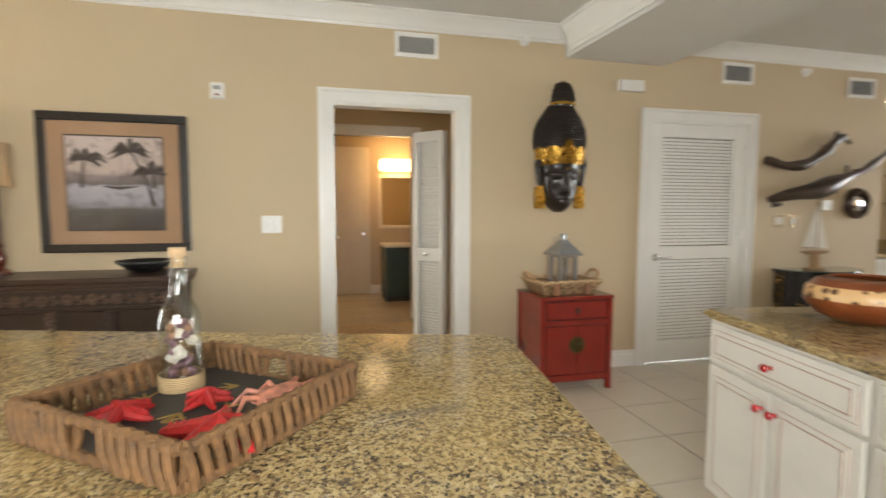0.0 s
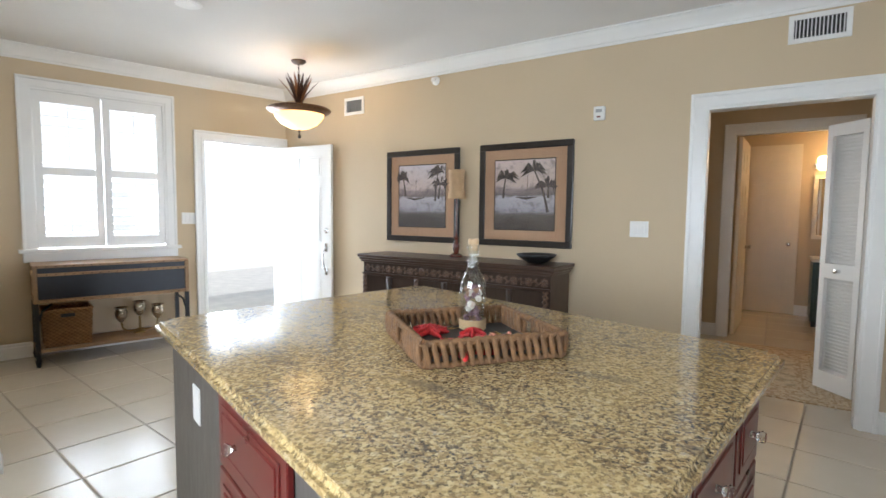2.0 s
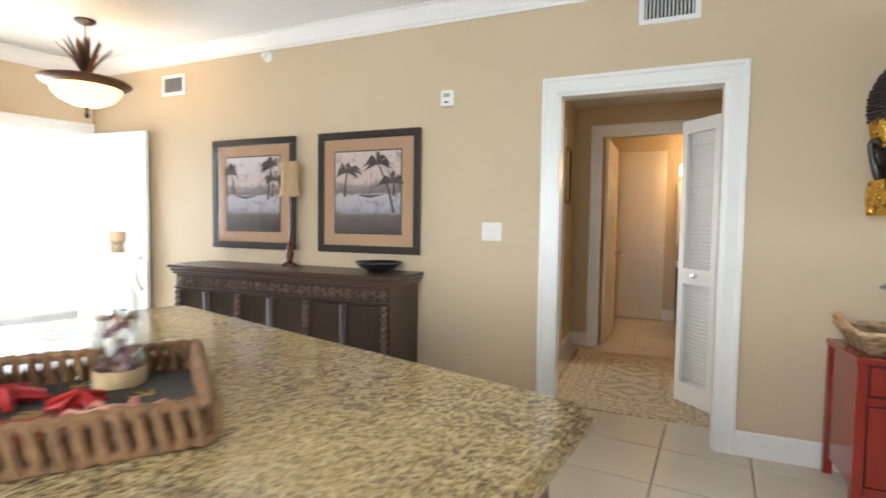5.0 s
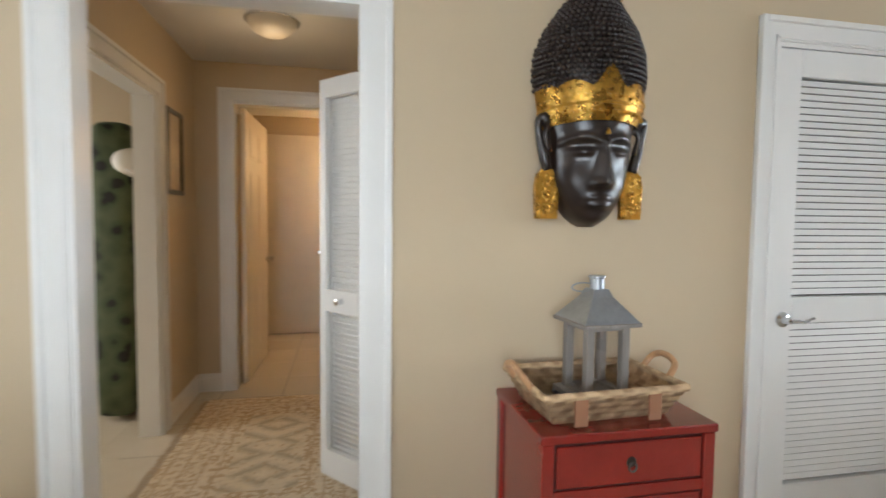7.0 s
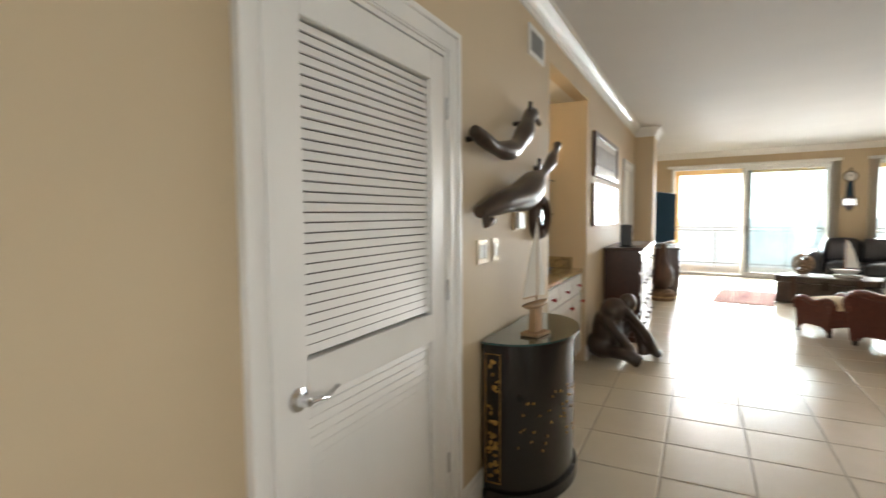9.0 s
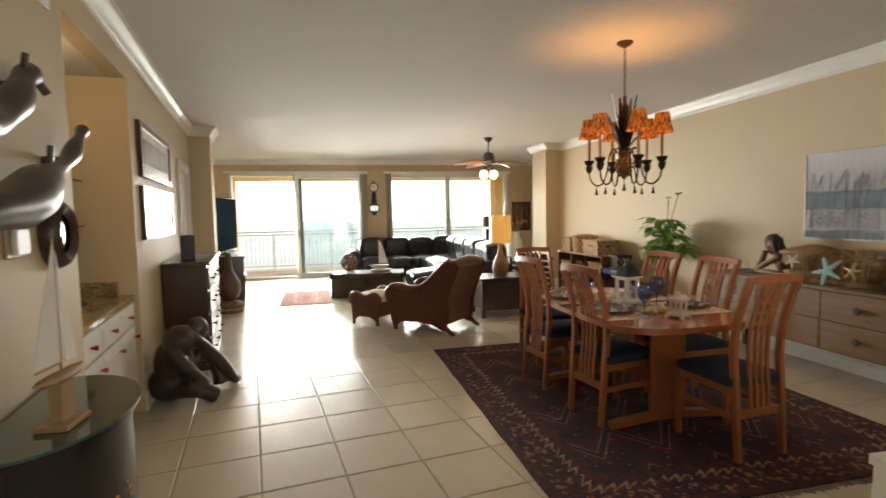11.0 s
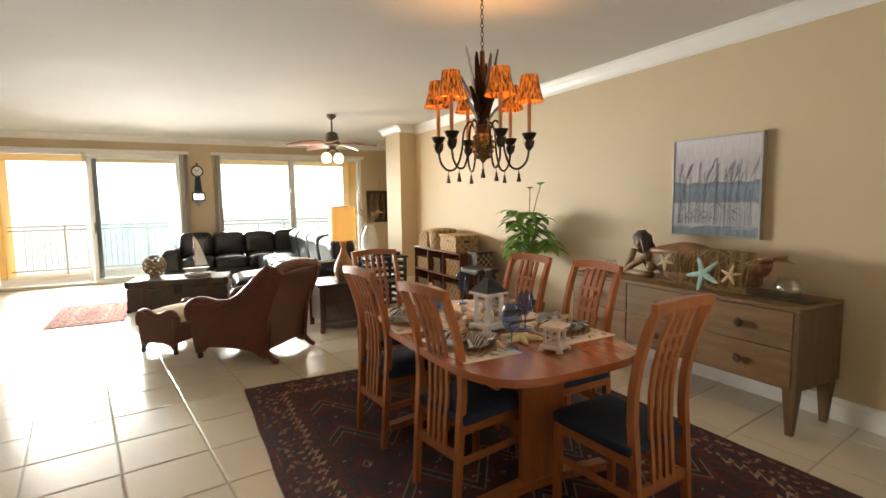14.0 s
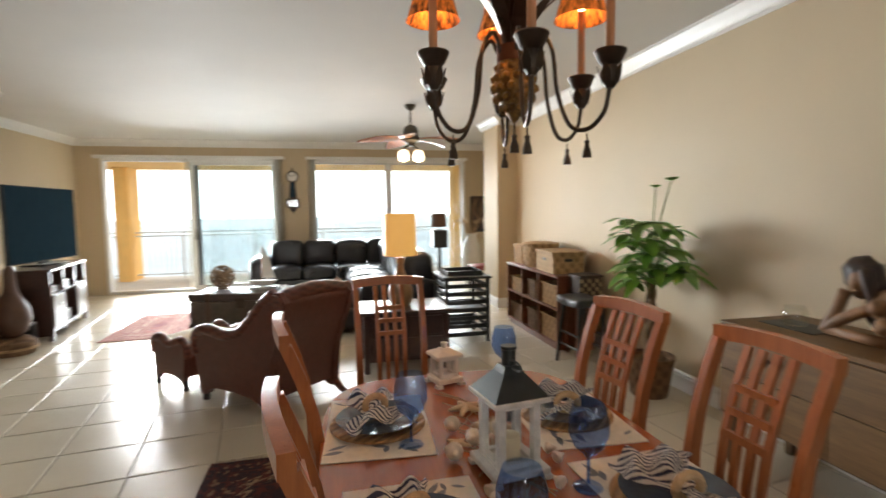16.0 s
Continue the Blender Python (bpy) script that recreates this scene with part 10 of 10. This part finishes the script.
solo("gourd_sculpture", bm, plain("polished_gourd", (0.075, 0.03, 0.014), 0.4, var=0.4, scale=6, coat=0.3), "tall polished brown gourd on a basket", "sculpture", liv(5.08, 5.98, 0.18) @ pose(0, 0, 0, 0, 3))
sp = thing("loudspeaker", "small black loudspeaker on the floor", "loudspeaker", liv(5.36, 6.02, 0, 10))
part("cabinet", boxes((-0.08, -0.1, 0, 0.08, 0.1, 0.26), bev=0.008), PLASTIC, sp)
part("grille", boxes((-0.07, -0.106, 0.02, 0.07, -0.1, 0.24)), plain("grille_cloth", (0.02, 0.02, 0.022), 0.9), sp, smooth=False)

# ---- ceiling fan ----
fn = thing("ceiling_fan", "ceiling fan with leaf-shaped wooden blades and globes", "ceiling fan", liv(5.4, 1.65, 0))
STEEL = plain("fan_bronze", (0.10, 0.085, 0.065), 0.35, 0.8, var=0.2)
bm = bmesh.new()
lathe(bm, [(0.07, CEIL - 0.002), (0.07, CEIL - 0.03), (0.03, CEIL - 0.07), (0.0, CEIL - 0.07)], 24)
part("canopy", bm, STEEL, fn)
bm = bmesh.new()
rod(bm, (0, 0, 2.50), (0, 0, CEIL - 0.06), 0.013)
part("downrod", bm, STEEL, fn)
bm = bmesh.new()
lathe(bm, [(0, 2.52), (0.05, 2.52), (0.085, 2.49), (0.10, 2.44), (0.10, 2.39), (0.12, 2.37), (0.12, 2.33), (0.06, 2.30), (0.05, 2.26), (0, 2.25)], 28)
part("motor", bm, STEEL, fn)
for k in range(5):
    bm = bmesh.new()
    rows = []
    for j in range(13):
        s = j / 12
        x = 0.13 + 0.55 * s
        w = 0.015 + 0.088 * math.sin(math.pi * min(1, s ** 0.8 * 0.94 + 0.06)) ** 0.75
        z = 2.35 - 0.05 * s * s
        rows.append([bm.verts.new((x, y * w, z + y * w * 0.22 + dz - 0.008 * (1 - abs(y)) )) for y, dz in ((-1, 0), (0, 0.0), (1, 0), (1, 0.008), (0, 0.012), (-1, 0.008))])
    for a, b in zip(rows, rows[1:]):
        for q in range(6):
            p = (q + 1) % 6
            bm.faces.new((a[q], a[p], b[p], b[q]))
    bm.faces.new(rows[0])
    bm.faces.new(rows[-1][::-1])
    part("blade", bm, TEAK, fn, m=pose(0, 0, 0, 0, 0, 72 * k + 20))
for k, a in enumerate((100, 280)):
    c = Vector((0.10 * math.cos(radians(a)), 0.10 * math.sin(radians(a)), 2.13))
    bm = bmesh.new()
    tube(bm, smooth_path([(0, 0, 2.27), (c.x * 0.7, c.y * 0.7, 2.25), (c.x, c.y, 2.20)]), 0.014, 8)
    part("light_arm", bm, STEEL, fn)
    bm = bmesh.new()
    lathe(bm, [(0.03, 0.08), (0.055, 0.06), (0.075, 0.0), (0.055, -0.05), (0, -0.075)], 20, Matrix.Translation(c))
    part("globe", bm, glow("lit_globe", (1.0, 0.80, 0.55), 4.0), fn, "glowing frosted glass globe")
    bulb("fan_bulb", LIV @ Vector((5.4 + c.x * 1.2, 1.65 + c.y * 1.2, 2.04)), 14, (1.0, 0.66, 0.34), 0.06)

# ---- dresser, sculpture and pictures along the north wall ----
GLOSS_DRAWER = wood("glossy_drawer", (0.12, 0.05, 0.03), (0.06, 0.025, 0.015), 0.34, coat=0.15)
dr = thing("dresser", "tall dark wooden dresser with glossy drawer fronts", "dresser")
part("body", boxes((8.57, 3.10, 0.06, 9.98, 3.47, 1.01)), DARK_WOOD, dr, smooth=False)
part("top", boxes((8.53, 3.06, 1.011, 10.02, 3.475, 1.05), bev=0.008), DARK_WOOD, dr)
part("plinth", boxes((8.55, 3.085, 0, 10.0, 3.472, 0.059)), DARK_WOOD, dr, smooth=False)
for r in range(4):
    for c in range(2):
        x0, z0 = 8.60 + c * 0.69, 0.09 + r * 0.228
        d = part("drawer_front", boxes((x0, 3.08, z0, x0 + 0.66, 3.099, z0 + 0.205), bev=0.006), GLOSS_DRAWER, dr)
        for k in (0.16, 0.5):
            bm = bmesh.new()
            lathe(bm, [(0.006, 0), (0.006, 0.015), (0.018, 0.024), (0.012, 0.034), (0, 0.035)], 12, pose(x0 + k, 3.08, z0 + 0.1, 90))
            part("knob", bm, BRONZE, d, "bronze knob")
sk = thing("speaker_box", "black table speaker standing on the dresser", "speaker", pose(8.74, 3.27, 1.05, 0, 0, 10))
part("cabinet", boxes((-0.06, -0.06, 0.012, 0.06, 0.06, 0.25), bev=0.01), PLASTIC, sk)
part("foot", boxes((-0.07, -0.07, 0, 0.07, 0.07, 0.012), bev=0.004), PLASTIC, sk)
bm = bmesh.new()
lathe(bm, [(0.0, 0.004), (0.03, 0.006), (0.042, 0.0)], 20, pose(0, -0.06, 0.15, 90))
part("speaker_cone", bm, plain("bronze_cone", (0.2, 0.11, 0.05), 0.4, 0.5), sk)
mt = thing("runner", "grey woven mat along the dresser top", "mat", pose(9.3, 3.26, 1.05))
part("cloth", boxes((-0.4, -0.13, 0, 0.4, 0.13, 0.006), bev=0.002), plain("grey_mat", (0.3, 0.28, 0.25), 0.8, bumps=0.2), mt)

# crouching carved figure, one plain shape
bm = bmesh.new()
blob(bm, (8.20, 3.16, 0.30), (0.16, 0.15, 0.22), sub=3)
blob(bm, (8.14, 3.10, 0.50), (0.15, 0.13, 0.12), sub=3)
blob(bm, (8.24, 2.98, 0.56), (0.075, 0.085, 0.10), sub=3)
blob(bm, (8.22, 3.20, 0.14), (0.19, 0.17, 0.14), sub=3)
tube(bm, smooth_path([(8.10, 3.0, 0.52), (8.16, 2.90, 0.40), (8.32, 2.80, 0.22), (8.42, 2.74, 0.06)]), 0.045, 10)
blob(bm, (8.45, 2.72, 0.04), (0.085, 0.05, 0.04), sub=2)
tube(bm, smooth_path([(8.06, 3.18, 0.46), (7.98, 3.05, 0.32), (8.05, 2.92, 0.14)]), 0.05, 10)
tube(bm, smooth_path([(8.30, 3.12, 0.12), (8.40, 2.95, 0.34), (8.40, 2.86, 0.16), (8.38, 2.84, 0.03)]), 0.06, 10)
tube(bm, smooth_path([(8.12, 3.20, 0.10), (8.0, 2.98, 0.12), (8.02, 2.84, 0.05)]), 0.065, 10)
sc_ = solo("figure_sculpture", bm, CARVED, "dark polished wooden sculpture of a crouching figure", "sculpture", pose(-0.40, 0.15, 0), smooth="all")
rm = sc_.modifiers.new("fuse", "REMESH")
rm.mode, rm.voxel_size, rm.use_smooth_shade = "VOXEL", 0.014, True
sm = sc_.modifiers.new("soften", "SMOOTH")
sm.factor, sm.iterations = 0.5, 6


def glossy_picture(x0, x1, z0, z1, label):
    o = thing("framed_picture", label, "picture", group="glazed wall pictures")
    w = 0.045
    part("frame", boxes((x0, 3.455, z0, x0 + w, 3.487, z1), (x1 - w, 3.455, z0, x1, 3.487, z1), (x0 + w, 3.455, z0, x1 - w, 3.487, z0 + w), (x0 + w, 3.455, z1 - w, x1 - w, 3.487, z1)), DARK_WOOD, o, smooth=False)
    part("mount", boxes((x0 + w, 3.47, z0 + w, x1 - w, 3.474, z1 - w)), CERAMIC, o, "white picture mount", smooth=False)
    part("print", boxes((x0 + 0.16, 3.466, z0 + 0.12, x1 - 0.16, 3.4695, z1 - 0.12)), plain("faded_print", (0.25, 0.22, 0.2), 0.5, var=0.6, scale=6), o, smooth=False)
    g = part("pane", boxes((x0 + w, 3.460, z0 + w, x1 - w, 3.463, z1 - w)), pane("picture_glass", gloss=0.3), o, smooth=False)
    return o


glossy_picture(7.85, 9.35, 1.30, 1.73, "wide dark framed picture under reflective glass")
glossy_picture(7.85, 9.35, 1.80, 2.24, "wide dark framed picture under reflective glass")

# handle set of the front door
bm = bmesh.new()
lathe(bm, [(0, 0.022), (0.02, 0.022), (0.032, 0.012), (0.034, 0)], 18, pose(0.77, 0, 1.12, 90))
part("deadbolt", bm, CHROME, fd, "satin chrome deadbolt")
bm = boxes((0.75, -0.012, 0.62, 0.79, 0.0, 0.70), (0.75, -0.012, 0.88, 0.79, 0.0, 0.98), bev=0.004)
tube(bm, smooth_path([(0.77, -0.01, 0.93), (0.77, -0.05, 0.90), (0.77, -0.06, 0.80), (0.77, -0.04, 0.70), (0.77, -0.01, 0.66)]), 0.009, 8)
part("pull_handle", bm, CHROME, fd, "satin chrome pull handle")


# ---- floor tiles, each a piece of its own ----
def tile_mesh(s):
    bm = bmesh.new()
    h = s / 2
    b = 0.005
    a = [bm.verts.new((x * h, y * h, -0.006)) for x, y in ((-1, -1), (1, -1), (1, 1), (-1, 1))]
    c = [bm.verts.new((x * h, y * h, -0.0025)) for x, y in ((-1, -1), (1, -1), (1, 1), (-1, 1))]
    d = [bm.verts.new((x * (h - b), y * (h - b), 0.0)) for x, y in ((-1, -1), (1, -1), (1, 1), (-1, 1))]
    for p, q in ((a, c), (c, d)):
        for i in range(4):
            j = (i + 1) % 4
            bm.faces.new((p[i], p[j], q[j], q[i]))
    bm.faces.new(d)
    return mesh_of("tile", bm, TILE)


def inside(p, poly):
    r = False
    for (x0, y0), (x1, y1) in zip(poly, poly[1:] + poly[:1]):
        if (y0 > p[1]) != (y1 > p[1]) and p[0] < (x1 - x0) * (p[1] - y0) / (y1 - y0) + x0:
            r = not r
    return r


def lay(floor_ob, m, pitch, area, near, gap=0.009):
    """Tiles on a grid within an area; the nearest are objects, the rest one piece."""
    me = tile_mesh(pitch - gap)
    rest_v, rest_f, n = [], [], 0
    base_v = [v.co.copy() for v in me.vertices]
    base_f = [tuple(p.vertices) for p in me.polygons]
    for i in range(-45, 46):
        for j in range(-45, 46):
            q = m @ pose(i * pitch, j * pitch, 0)
            c = q.translation
            if not inside((c.x, c.y), area):
                continue
            if near(c) and n < 290:
                o = new("tile", me)
                o.parent = floor_ob
                o.matrix_basis = q
                n += 1
            else:
                k = len(rest_v)
                rest_v += [q @ v for v in base_v]
                rest_f += [tuple(x + k for x in f) for f in base_f]
    if rest_v:
        me2 = bpy.data.meshes.new("far_tiles")
        me2.from_pydata(rest_v, [], rest_f)
        me2.materials.append(TILE)
        o = new("far_tiles", me2)
        o.parent = floor_ob
        tagged(o, kind="stuff")


fl = bpy.data.objects["floor"]
lay(fl, pose(6.97 + 0.226, 2.237 + 0.226, 0), 0.4515, [(2.28, -2.9), (4.9, -2.3), (14.9, -4.2), (16.2, 3.9), (11.0, 4.3), (2.28, 3.6)], lambda c: 3.3 < c.x < 11.2 and c.y > -0.4)
lay(fl, pose(-0.906 + 0.25, 0.433 + 0.2, 0.0015, 0, 0, -5.5), 0.456, [(-4.6, -3.0), (2.5, -3.0), (2.5, 3.75), (-3.7, 3.75), (-4.6, 0.2)], lambda c: -4.3 < c.x < 2.4 and c.y > -0.9)
lay(bpy.data.objects["floor_hall"], pose(1.2, 6.3, 0), 0.456, [(-0.5, 3.8), (2.9, 3.8), (2.9, 8.3), (-0.5, 8.3)], lambda c: True)
